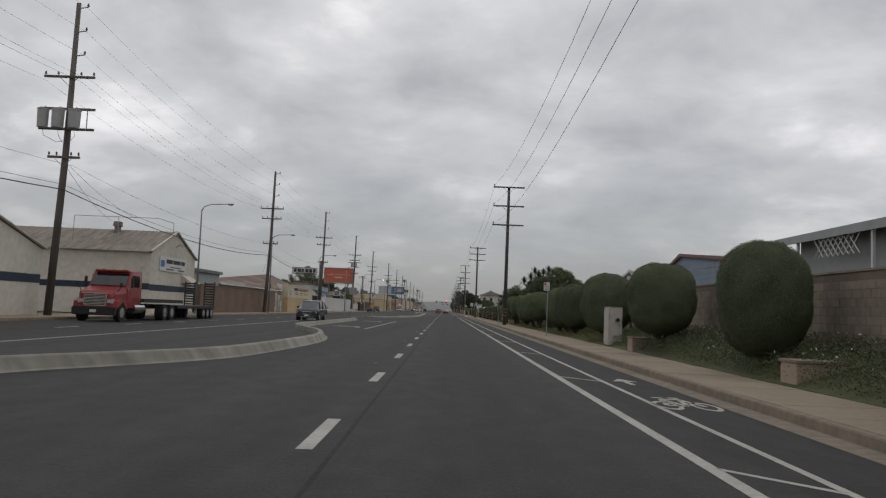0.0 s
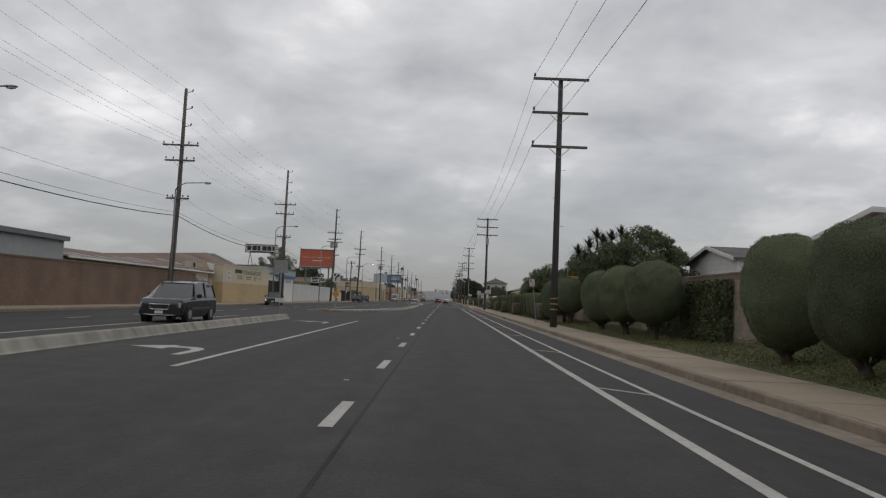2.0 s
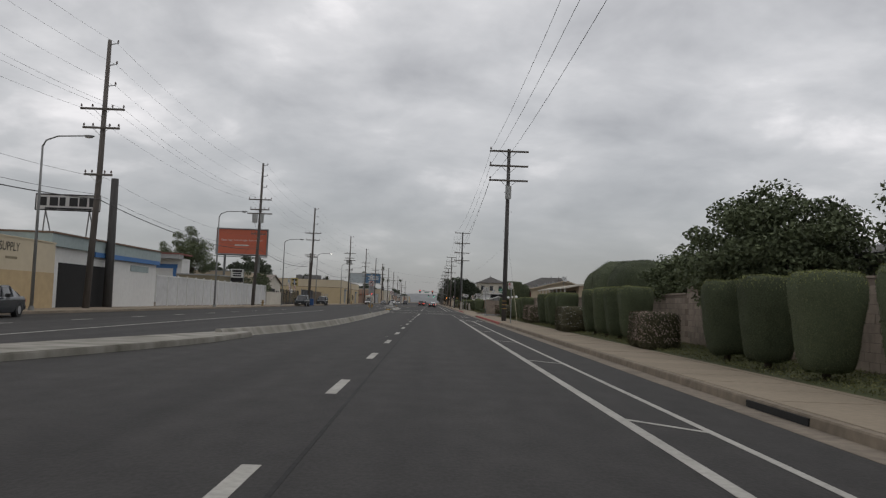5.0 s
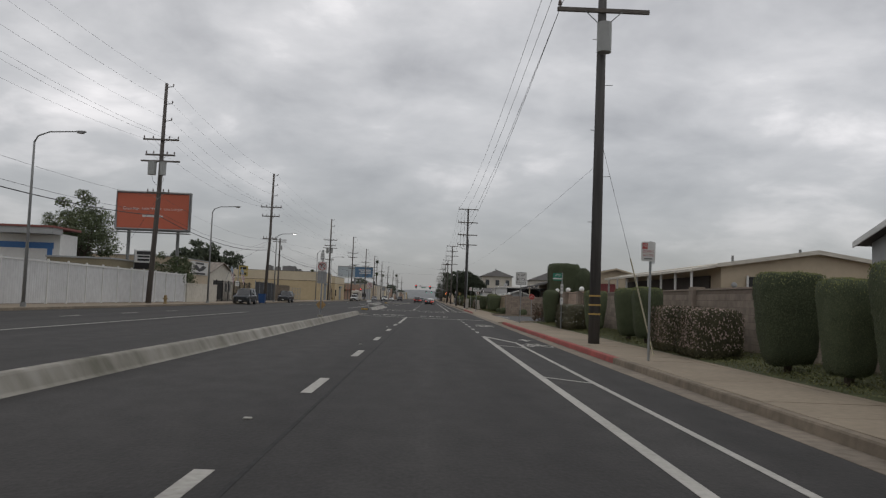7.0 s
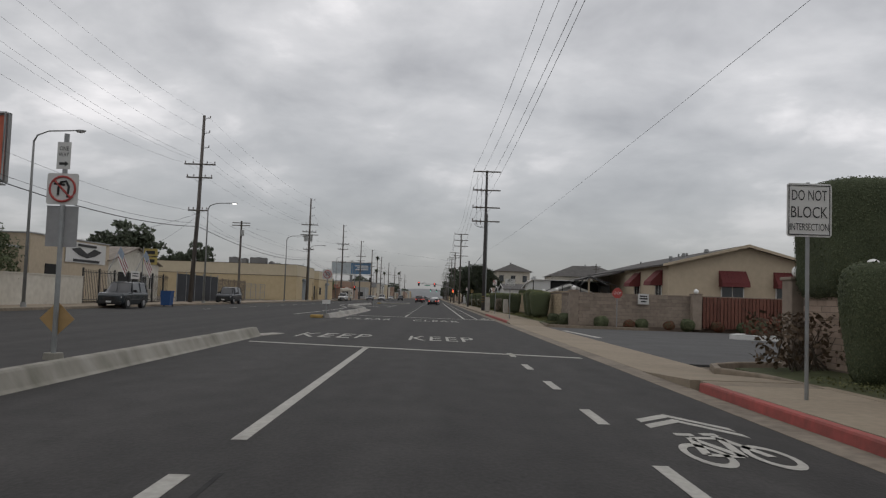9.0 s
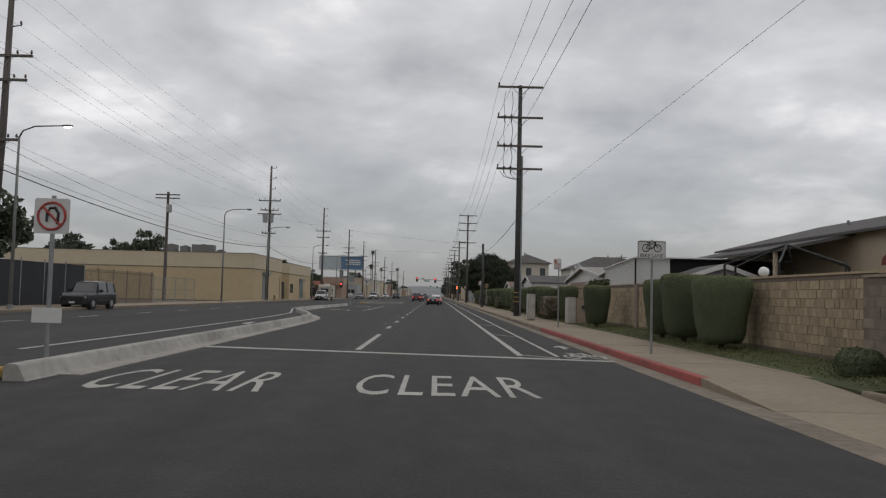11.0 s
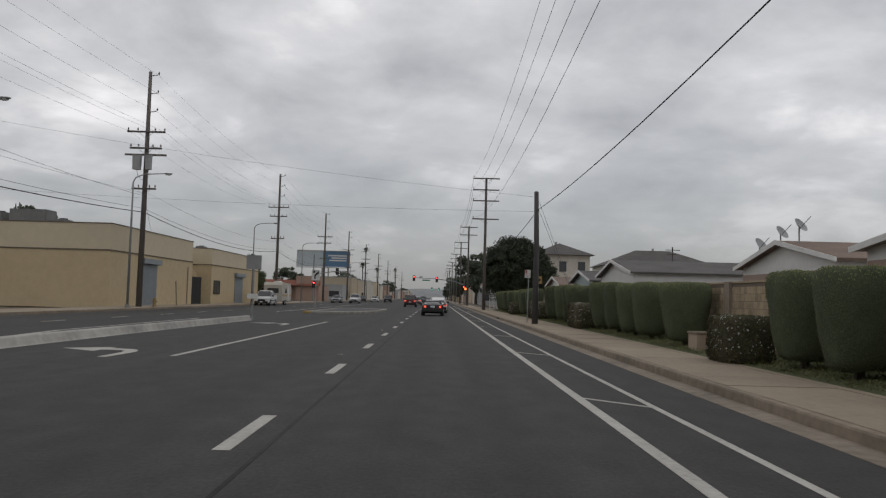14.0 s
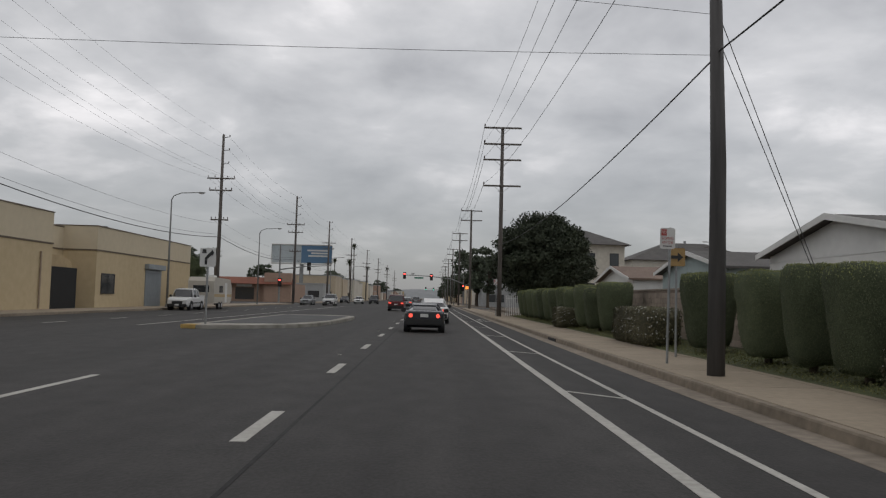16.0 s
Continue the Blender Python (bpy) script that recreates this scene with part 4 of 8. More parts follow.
def win_x(th, x, y, z, w, h, s=1, frame=WHITE_P):
    """A window in a wall that faces +x (s=1) or -x (s=-1)."""
    f = bmesh.new()

    def b(y0, y1, z0, z1, d):
        a, c = sorted((x + s * 0.003, x + s * d))
        box(f, a, c, y0, y1, z0, z1)
    b(y - w / 2 - 0.06, y + w / 2 + 0.06, z + h / 2, z + h / 2 + 0.07, 0.06)
    b(y - w / 2 - 0.06, y + w / 2 + 0.06, z - h / 2 - 0.07, z - h / 2, 0.08)
    b(y - w / 2 - 0.06, y - w / 2, z - h / 2, z + h / 2, 0.06)
    b(y + w / 2, y + w / 2 + 0.06, z - h / 2, z + h / 2, 0.06)
    b(y - 0.02, y + 0.02, z - h / 2, z + h / 2, 0.05)
    wi = part("window", f, frame, th)
    a, c = sorted((x + s * 0.004, x + s * 0.03))
    part("pane", B(a, c, y - w / 2, y + w / 2, z - h / 2, z + h / 2), WINDOW, wi)


def corrugated(x0, x1, y0, y1, zfun, pitch=0.16, amp=0.022, along="x"):
    """A corrugated sheet: ridges run along `along`; zfun(x, y) gives its height."""
    vs, fs = [], []
    if along == "x":
        n = int((y1 - y0) / (pitch / 2))
        for i in range(n + 1):
            y = y0 + (y1 - y0) * i / n
            for x in (x0, (x0 + x1) / 2, x1):
                vs.append((x, y, zfun(x, y) + (amp if i % 2 else -amp)))
        m = 3
    else:
        n = int((x1 - x0) / (pitch / 2))
        for i in range(n + 1):
            x = x0 + (x1 - x0) * i / n
            for y in (y0, (y0 + y1) / 2, y1):
                vs.append((x, y, zfun(x, y) + (amp if i % 2 else -amp)))
        m = 3
    for i in range(n):
        for k in range(m - 1):
            fs.append((i * m + k, i * m + k + 1, (i + 1) * m + k + 1, (i + 1) * m + k))
    return vs, fs


# gabled warehouses by the far sidewalk
def warehouse(y0, y1, eave, apex, label):
    mid = (y0 + y1) / 2
    th = thing("warehouse", label, "warehouse")
    part("wall", extrude([(y0, 0.0), (y1, 0.0), (y1, eave), (mid, apex), (y0, eave)], "x", -62, -24.1), CREAM, th)
    k = (apex - eave) / (mid - y0)
    part("roof_slope", corrugated(-62.3, -23.9, y0 - 0.35, mid, lambda x, y: eave + 0.12 + k * (y - y0), 0.3, 0.03, "y"), GREY_ROOF, th)
    part("roof_slope", corrugated(-62.3, -23.9, mid, y1 + 0.35, lambda x, y: eave + 0.12 + k * (y1 - y), 0.3, 0.03, "y"), GREY_ROOF, th)
    part("barge_board", merge(*[([(-23.92, a, za), (-23.92, b, zb), (-23.92, b, zb + 0.1), (-23.92, a, za + 0.1), (-24.08, a, za), (-24.08, b, zb), (-24.08, b, zb + 0.1), (-24.08, a, za + 0.1)],
                                 [(0, 1, 2, 3), (7, 6, 5, 4), (3, 2, 6, 7), (0, 4, 5, 1)]) for a, za, b, zb in ((y0 - 0.35, eave - 0.02, mid, apex + 0.05), (mid, apex + 0.05, y1 + 0.35, eave - 0.02))]), CREAM, th)
    part("painted_stripe", B(-24.09, -24.08, y0, y1, 2.0, 2.5), mat("navy_stripe", (0.03, 0.04, 0.065), 0.7, vary=0.15), th, "dark navy stripe")
    part("painted_stripe", B(-61, -24.1, y0 - 0.02, y0 - 0.01, 2.05, 2.55), bpy.data.materials["navy_stripe"], th, "dark navy stripe")
    part("lamp_bracket", path_tube([(-24.08, mid, 5.9), (-23.7, mid, 6.15), (-23.45, mid, 5.9)], 0.04, 6), LAMP_STEEL, th)
    return th


wh = warehouse(64.9, 76.2, 5.1, 7.15, "cream stucco warehouse with weathered corrugated gable roof")
part("roof_vent", merge(path_tube([(-29, 69.8, 6.7), (-29, 69.8, 7.5)], 0.28, 12), path_tube([(-29, 69.8, 7.5), (-29, 69.8, 7.9)], [0.42, 0.36], 12)), GREY_ROOF, wh)
part("roof_frame", merge(path_tube([(-31.3, 66.5, 8.0), (-24.3, 66.5, 8.0), (-24.3, 70.3, 8.0)], 0.025, 5), path_tube([(-24.3, 70.3, 7.2), (-24.3, 70.3, 8.0)], 0.025, 5),
                         path_tube([(-27.6, 66.5, 5.9), (-27.6, 66.5, 8.0)], 0.025, 5), path_tube([(-31.3, 66.5, 5.9), (-31.3, 66.5, 8.0)], 0.025, 5)), STEEL, wh)
ban = thing("wall_banner", "white banner with blue lettering fixed to the warehouse gable", "banner")
part("sheet", B(-24.06, -24.03, 66.8, 73.6, 3.7, 4.95), SIGN_WHITE, ban)
for y0, y1, z0, z1, m_ in ((67.0, 67.9, 4.05, 4.6, BLUE_TRIM), (68.3, 69.85, 4.38, 4.72, SIGN_BLACK), (70.0, 71.9, 4.38, 4.72, SIGN_BLACK), (72.05, 73.1, 4.38, 4.72, SIGN_BLACK), (69.4, 72.2, 4.05, 4.13, SIGN_BLACK), (68.4, 70.2, 3.84, 3.94, SIGN_BLACK), (71.2, 73.0, 3.84, 3.94, SIGN_BLACK)):
    part("print_bar", B(-24.028, -24.022, y0, y1, z0, z1), m_, ban)
part("door_canopy", extrude([(-24.08, 3.55), (-23.2, 2.95), (-23.2, 2.85), (-24.08, 2.85)], "y", 72.6, 75.2), CREAM, wh)
warehouse(25.5, 47.5, 4.0, 6.9, "cream stucco warehouse with shallow gable beside the road")

# brown boundary wall, rusty roofed workshop
bw = thing("boundary_wall", "long brown brick boundary wall", "wall")
part("wall", B(-24.3, -24.0, 78.2, 112.0, 0, 2.85), BROWN_B, bw)
part("coping", B(-24.34, -23.96, 78.2, 112.0, 2.852, 2.95), BROWN_B, bw)
ow = thing("office", "grey flat-roofed block building behind the wall", "building")
part("wall", B(-40, -24.9, 78.6, 87.4, 0, 4.2), GREY_P, ow)
part("roof_edge", B(-40.2, -24.6, 78.3, 87.6, 4.2, 4.5), mat("dull_teal_fascia", (0.16, 0.19, 0.19), 0.7), ow)
rw = thing("workshop", "low workshop with rusty corrugated roof and pale yellow wall", "workshop")
part("wall", B(-40, -25.4, 88.5, 120.6, 0, 3.25), YELLOW_P, rw)


def eave_z(y):
    return 3.3 + min(max(0.0, y - 113), 8) * 0.025


def ridge_z(y):
    return 4.6 + max(-2.0, y - 113) * 0.06


def slope_z(x, y):
    return eave_z(y) + (ridge_z(y) - eave_z(y)) * (1 - abs(x + 32.5) / 7.6)


for x0, x1, y0, y1 in ((-32.5, -24.9, 88.1, 121.1), (-32.5, -26.2, 121.1, 143.2), (-40.1, -32.5, 88.1, 143.2)):
    part("roof_slope", corrugated(x0, x1, y0, y1, slope_z, 0.26, 0.03, "x"), RUST_ROOF, rw)
for y, f in ((88.2, 0.0), (142.9, 0.1)):
    part("gable_end", extrude([(-40, 3.25), (-25.4, 3.25), (-25.4, eave_z(y) + 0.1), (-31.4, ridge_z(y) - 0.15 + f), (-33.6, ridge_z(y) - 0.15 + f), (-40, eave_z(y))], "y", y, y + 0.29), GREY_P, rw)
part("gutter", B(-24.93, -24.83, 88.1, 120.9, 3.2, 3.34), WHITE_P, rw, "white flaking eave gutter")
part("flashing", extrude([(-24.85, 3.34), (-25.0, 4.22), (-25.7, 4.4), (-25.7, 4.25), (-25.2, 3.3)], "y", 120.91, 121.1), WHITE_P, rw, "white torn flashing")
for y, x0 in ((90.2, -27.6), (93.6, -27.6), (98, -27.6), (104.5, -29), (111, -30.5), (117.6, -30)):
    part("bare_sheet", corrugated(x0, x0 + 2.5, y, y + 1.0, lambda x, v: slope_z(x, v) + 0.03, 0.26, 0.03, "x"), STEEL, rw, "bare silvery roof sheet")
cond = part("air_conditioner", B(-26.6, -25.8, 116.5, 117.8, 3.5, 4.3, 0.03), CABINET_G, rw)
part("fan_grille", C((-25.79, 117.0, 3.9), (-25.75, 117.0, 3.9), 0.28, seg=16), DARK, cond)
for y0, y1 in ((112.2, 114.6), (115.2, 119.2)):
    part("doorway", B(-25.42, -25.36, y0, y1, 0.15, 2.6), DARK, rw)
for i, (y, n) in enumerate(((112.1, 2), (113.7, 3), (115.5, 3), (117.2, 3))):
    for k in range(n):
        ob = part("wrapped_pallet", B(-25.3, -24.3, y, y + 1.4, 0.15 + k * 0.82, 0.15 + k * 0.82 + 0.78, 0.05), (CAN_GREY, CABINET_G, CABINET_T)[(i + k) % 3], None, "shrink-wrapped goods stacked in the open doorway")
        tagged(ob, category="pallet", group="wrapped pallets")

sup = thing("supply_store", "yellow stucco store with tan dado and painted sign", "store")
part("wall", B(-38, -24.0, 121.3, 143.2, 2.35, 4.2), YELLOW_P, sup)
part("dado", B(-38, -23.99, 121.29, 143.21, 0.0, 2.35), TAN_P, sup)
part("parapet_cap", B(-38.05, -23.95, 121.25, 143.25, 4.2, 4.28), YELLOW_P, sup)
letters("sign_words", "MATERIAL & BUILDING SUPPLY", 0.5, 9.2, at_e(-23.985, 134.2, 3.68), SIGN_BLACK, sup, "dark blue painted letters")
part("name_bar", B(-23.99, -23.985, 126.0, 129.0, 3.47, 3.9), SIGN_BLACK, sup, "dark painted name")
for a, b, z in ((126.9, 129.3, 3.15), (126.9, 129.5, 2.9), (131.2, 133.6, 3.15), (131.2, 133.2, 2.9), (134.9, 136.4, 3.15), (134.9, 136.2, 2.9), (137.3, 138.6, 3.05)):
    part("print_bar", B(-23.99, -23.985, a, b, z - 0.07, z + 0.07), mat("faded_print", (0.28, 0.24, 0.16), 0.9) if "faded_print" not in bpy.data.materials else bpy.data.materials["faded_print"], sup)
ex = part("exit_board", B(-23.98, -23.96, 122.35, 124.25, 2.55, 3.65), SIGN_WHITE, sup)
letters("exit_word", "Exit\nOnly", 0.9, 1.2, at_e(-23.95, 123.3, 3.1), SIGN_BLACK, ex)

blue = thing("boot_store", "white flat-roofed store with blue fascia", "store")
part("wall", B(-40, -24.6, 143.4, 163.5, 0, 4.6), WHITE_P, blue)
part("fascia", B(-40.2, -24.3, 143.3, 163.7, 4.1, 4.9), TEAL_P, blue, "pale blue fascia")
part("fascia_line", B(-40.3, -24.2, 143.25, 163.8, 4.9, 5.02), BROWN_B, blue)
part("blue_band", B(-24.45, -24.302, 150, 163.6, 3.75, 4.098), BLUE_TRIM, blue)
part("shop_board", B(-24.6, -24.55, 157.5, 161.5, 3.0, 3.5), TEAL_P, blue)
part("doorway", B(-24.62, -24.57, 145, 153, 0.15, 3.1), DARK, blue)
ps = thing("roof_sign", "weathered white roof sign board with dark lettering bars", "sign")
part("board", B(-29.3, -24.6, 150.9, 151.05, 7.1, 8.25, 0.02), SIGN_WHITE, ps)
for i, w_ in enumerate((0.5, 0.6, 0.42, 0.6, 0.55, 0.45)):
    x = -29.0 + i * 0.72
    part("letter_bar", B(x, x + w_, 150.87, 150.898, 7.42, 8.05), SIGN_BLACK, ps)
part("border", merge(path_tube([(-29.3, 150.88, 7.1), (-29.3, 150.88, 8.25), (-24.6, 150.88, 8.25), (-24.6, 150.88, 7.1), (-29.3, 150.88, 7.1)], 0.045, 4)), SIGN_BLACK, ps)
part("print_bar", B(-28.6, -25.2, 150.87, 150.898, 7.17, 7.29), SIGN_BLACK, ps)
for x in (-28.6, -25.4):
    part("prop", merge(path_tube([(x - 0.4, 151.5, 4.8), (x, 151.0, 7.1)], 0.05, 5), path_tube([(x + 0.4, 151.5, 4.8), (x, 151.0, 7.1)], 0.05, 5)), STEEL, ps)
stub = thing("utility_pole", "thick dark topped-off wooden pole", "utility pole", at=(-24.0, 151.8, 0.1))
part("pole", path_tube([(0, 0, 0), (0, 0, 9.6)], [0.34, 0.26], 12), WOOD_DARK, stub, smooth=True)


def panel_fence(x, y0, y1, h, label):
    th = thing("panel_fence", label, "fence")
    y = y0
    while y < y1 - 0.1:
        e = min(y + 2.9, y1)
        n = int((e - y) / 0.14)
        vs, fs = [], []
        for i in range(n + 1):
            yy = y + (e - y) * i / n
            xx = x + (0.02 if i % 2 else -0.02)
            vs += [(xx, yy, 0.2), (xx, yy, h)]
        for i in range(n):
            fs.append((2 * i, 2 * i + 2, 2 * i + 3, 2 * i + 1))
        part("fence_panel", (vs, fs), WHITE_F, th)
        part("fence_post", B(x - 0.05, x + 0.07, e - 0.05, e + 0.05, 0, h + 0.1), WHITE_P, th)
        part("rail", B(x + 0.025, x + 0.06, y, e, h - 0.12, h - 0.04), WHITE_P, th)
        y = e
    return th


panel_fence(-24.6, 164.0, 210.6, 2.95, "long white corrugated metal fence with posts")
lw = thing("boundary_wall", "low pale stucco boundary wall", "wall")
part("wall", B(-24.8, -24.5, 211, 222.4, 0, 2.0), CREAM, lw)
part("coping", B(-24.84, -24.46, 211, 222.4, 2.002, 2.08), CREAM, lw)

# billboard
bb = thing("billboard", "orange billboard on two steel posts above the fence", "billboard")
part("face", extrude([(-32.6, 7.45), (-25.1, 7.45), (-25.1, 11.3), (-32.6, 11.3)], "y", 212.2, 212.3), ORANGE_BB, bb)
part("border", merge(path_tube([(-32.6, 212.15, 7.45), (-32.6, 212.15, 11.3), (-25.1, 212.15, 11.3), (-25.1, 212.15, 7.45), (-32.6, 212.15, 7.45)], 0.13, 4)), STEEL, bb)
part("back", B(-32.6, -25.0, 212.32, 212.7, 7.3, 11.4), LAMP_STEEL, bb)
part("catwalk", B(-32.8, -24.8, 211.3, 212.1, 7.05, 7.13), LAMP_STEEL, bb)
for x in (-31.4, -26.3):
    part("support_post", C((x, 212.8, 0), (x, 212.8, 7.4), 0.17, seg=10), LAMP_STEEL, bb)
for word, w_, x in (("Grow Hair.", 1.7, -31.05), ("Lose Weight.", 2.05, -28.95), ("Last Longer.", 2.05, -26.7)):
    letters("slogan", word, 0.34, w_, at_s(x, 212.185, 9.6), SIGN_WHITE, bb, "white letters")
part("print_bar", B(-29.9, -27.8, 212.17, 212.19, 8.75, 8.95), SIGN_WHITE, bb)
sb = thing("pole_sign", "white shop pole sign with dark lettering bars", "sign")
part("board", B(-29.7, -27.9, 210.2, 210.4, 3.95, 5.2, 0.02), SIGN_WHITE, sb)
for a, b, z, g in ((-29.5, -28.1, 4.92, 0.17), (-29.4, -28.2, 4.55, 0.09), (-29.4, -28.2, 4.22, 0.1)):
    part("print_bar", B(a, b, 210.17, 210.195, z - g, z + g), SIGN_BLACK, sb)
part("lower_board", B(-29.7, -27.95, 210.22, 210.38, 3.3, 3.93), DARK, sb, "dark lower board")
for x in (-29.75, -27.85):
    part("post", C((x, 210.3, 0), (x, 210.3, 5.25), 0.05, seg=8), STEEL, sb)
wb = thing("service_station", "white building with blue band and red roof line behind the fence", "building")
part("wall", B(-70, -36.4, 208.4, 212.2, 0, 6.4), WHITE_P, wb)
part("band", B(-46, -37.0, 208.35, 208.39, 4.9, 5.5), BLUE_TRIM, wb, "blue band")
part("band", B(-37.6, -37.1, 208.34, 208.385, 3.5, 4.898), BLUE_TRIM, wb, "blue band")
part("canopy", B(-72, -36.2, 206.3, 208.4, 6.25, 6.85), GREY_P, wb)
part("roof_line", B(-72, -36.1, 206.2, 212.3, 6.85, 7.05), mat("red_fascia", (0.26, 0.10, 0.085), 0.7), wb, "red roof line")
part("lit_lamp", ball(bmesh.new(), (-43.0, 207.6, 5.2), 0.22, 1), LAMP_LIT, wb)
back = thing("shed", "long olive stucco shed behind the fence", "building")
part("wall", B(-36, -30, 205, 224, 0, 4.0), mat("olive_stucco", (0.24, 0.21, 0.14), 0.9), back)
part("parapet_cap", B(-36.1, -29.9, 204.9, 224.1, 4.0, 4.15), GREY_P, back)

# repair shop with banner, railings and flags
rs = house("repair_shop", "pale stucco repair shop with low gable and iron railings", -46, -31.2, 243, 257, 3.9, 5.5, "x", CREAM, GREY_ROOF, category="shop")
part("flat_wall", B(-46, -31.2, 228, 243, 0, 5.35), BEIGE_P, rs)
part("parapet_cap", B(-46.1, -31.1, 227.9, 243, 5.352, 5.45), GREY_P, rs)
part("doorway", B(-31.22, -31.15, 245.5, 251, 0.1, 2.9), DARK, rs)
part("roller_door", B(-31.22, -31.14, 230.5, 233.2, 0.1, 3.1), DARK, rs)
for y in (252.6, 254.6):
    win_x(rs, -31.2, y, 1.9, 1.2, 1.3, 1)
bn = thing("wall_banner", "white banner with dark winged emblem on the shop wall", "banner")
part("sheet", B(-31.14, -31.1, 233.8, 242.0, 3.4, 5.2), SIGN_WHITE, bn)
part("emblem", extrude([(234.8, 4.55), (236.4, 4.75), (237.9, 4.25), (239.4, 4.75), (241.0, 4.55), (239.6, 4.1), (237.9, 3.85), (236.2, 4.1)], "x", -31.09, -31.06), SIGN_BLACK, bn)
part("print_bar", B(-31.09, -31.06, 236.0, 239.8, 4.85, 5.07), SIGN_BLACK, bn)
part("print_bar", B(-31.09, -31.06, 235.2, 240.6, 3.5, 3.72), SIGN_BLACK, bn)
for y, z in ((227.9, 4.5), (233.4, 4.5)):
    fl = thing("flag", "faded striped flag on a short slanting staff", "flag", "flags at the repair shop")
    part("staff", C((-24.9, y - 0.3, z - 1.9), (-24.5, y + 0.9, z + 0.1), 0.025), STEEL, fl)
    part("canton", ([(-24.5, y + 0.9, z + 0.05), (-24.42, y + 1.5, z - 0.45), (-24.44, y + 1.25, z - 0.95), (-24.6, y + 0.6, z - 0.45)], [(0, 1, 2, 3)]), BLUE_P, fl, "faded blue corner")
    for k in range(7):
        a, b = k / 7, (k + 1) / 7
        p, q = (0.6, -0.45), (1.0, -0.75)

        def edge(t, u):
            return (-24.5 + 0.06 * math.sin(5 * u), y + 0.9 - 0.55 * t + 1.5 * u, z - 0.9 * t - 1.15 * u)
        part("stripe", ([edge(a, 0.02 if k > 3 else 0.42), edge(a, 0.7), edge(a, 1.2), edge(b, 1.2), edge(b, 0.7), edge(b, 0.02 if k > 3 else 0.42)], [(0, 1, 4, 5), (1, 2, 3, 4)]), FADED_R if k % 2 else SIGN_WHITE, fl)
sg = thing("pole_sign", "yellow and black hanging shop sign", "sign")
part("board", B(-25.4, -24.2, 236.2, 236.32, 4.2, 4.85, 0.02), mat("dull_yellow_sign", (0.45, 0.36, 0.12), 0.7), sg)
part("board", B(-25.4, -24.2, 236.2, 236.32, 3.45, 4.1, 0.02), bpy.data.materials["dull_yellow_sign"], sg)
for z in (4.52, 3.78):
    part("print_bar", B(-25.2, -24.4, 236.16, 236.195, z - 0.14, z + 0.14), SIGN_BLACK, sg)
part("post", C((-25.45, 236.26, 0), (-25.45, 236.26, 5.0), 0.05), STEEL, sg)
wb2 = thing("notice_board", "small white notice board on the railing", "sign")
part("board", B(-24.62, -24.6, 231.5, 233.4, 2.1, 2.75), SIGN_WHITE, wb2)
for y in (231.7, 233.2):
    part("leg", B(-24.655, -24.622, y - 0.03, y + 0.03, 0.0, 2.7), STEEL, wb2)
for z in (2.55, 2.35):
    part("print_bar", B(-24.598, -24.595, 231.8, 233.1, z - 0.05, z + 0.05), SIGN_BLACK, wb2)


def railing(x, y0, y1, h, material=BLACK_PL, gap=0.28, label="black iron picket railing", pw=0.05):
    th = thing("railing", label, "railing")
    y = y0
    while y <= y1:
        part("picket", C((x, y, 0.1), (x, y, h), 0.018, seg=4), material, th)
        y += gap
    for z in (0.4, h - 0.2):
        part("rail", B(x - 0.02, x + 0.02, y0, y1, z - 0.025, z + 0.025), material, th)
    for yy in np.arange(y0, y1 + 0.1, 2.8):
        part("post", B(x - pw, x + pw, yy - pw, yy + pw, 0, h + 0.1), material, th)
    return th


railing(-24.7, 222.8, 241, 2.6)
gate = thing("screen_gate", "dark mesh screened gate on posts", "gate")
part("screen", B(-24.72, -24.68, 243.5, 258, 0.2, 2.9), mat("dark_mesh", (0.035, 0.038, 0.045), 0.85, vary=0.2), gate)
for y in np.arange(243.5, 258.1, 2.9):
    part("post", C((-24.7, y, 0), (-24.7, y, 3.1), 0.05), STEEL, gate)
railing(-24.95, 258.2, 272.6, 2.75, mat("rusty_iron", (0.17, 0.14, 0.11), 0.8), 0.2, "pale rusty iron picket fence before the yellow building", 0.03)
cf = thing("chain_link_fence", "grey chain link fence with steel posts before the yellow building", "fence")
for y in np.arange(273, 285.1, 3.0):
    part("post", C((-25.0, y, 0), (-25.0, y, 2.5), 0.035, seg=6), STEEL, cf)
for z in (0.25, 1.3, 2.45):
    part("rail", B(-25.02, -24.98, 273, 285, z - 0.02, z + 0.02), STEEL, cf)
vs, fs = [], []
for k in range(80):
    for s in (1, -1):
        y = 273 + k * 0.145
        a, b = (y, 0.25), (y + s * 1.1, 2.45)
        i = len(vs)
        vs += [(-25.0, a[0], a[1]), (-25.0, a[0] + 0.012, a[1]), (-25.0, b[0] + 0.012, b[1]), (-25.0, b[0], b[1])]
        fs.append((i, i + 1, i + 2, i + 3))
part("mesh", (vs, fs), STEEL, cf)

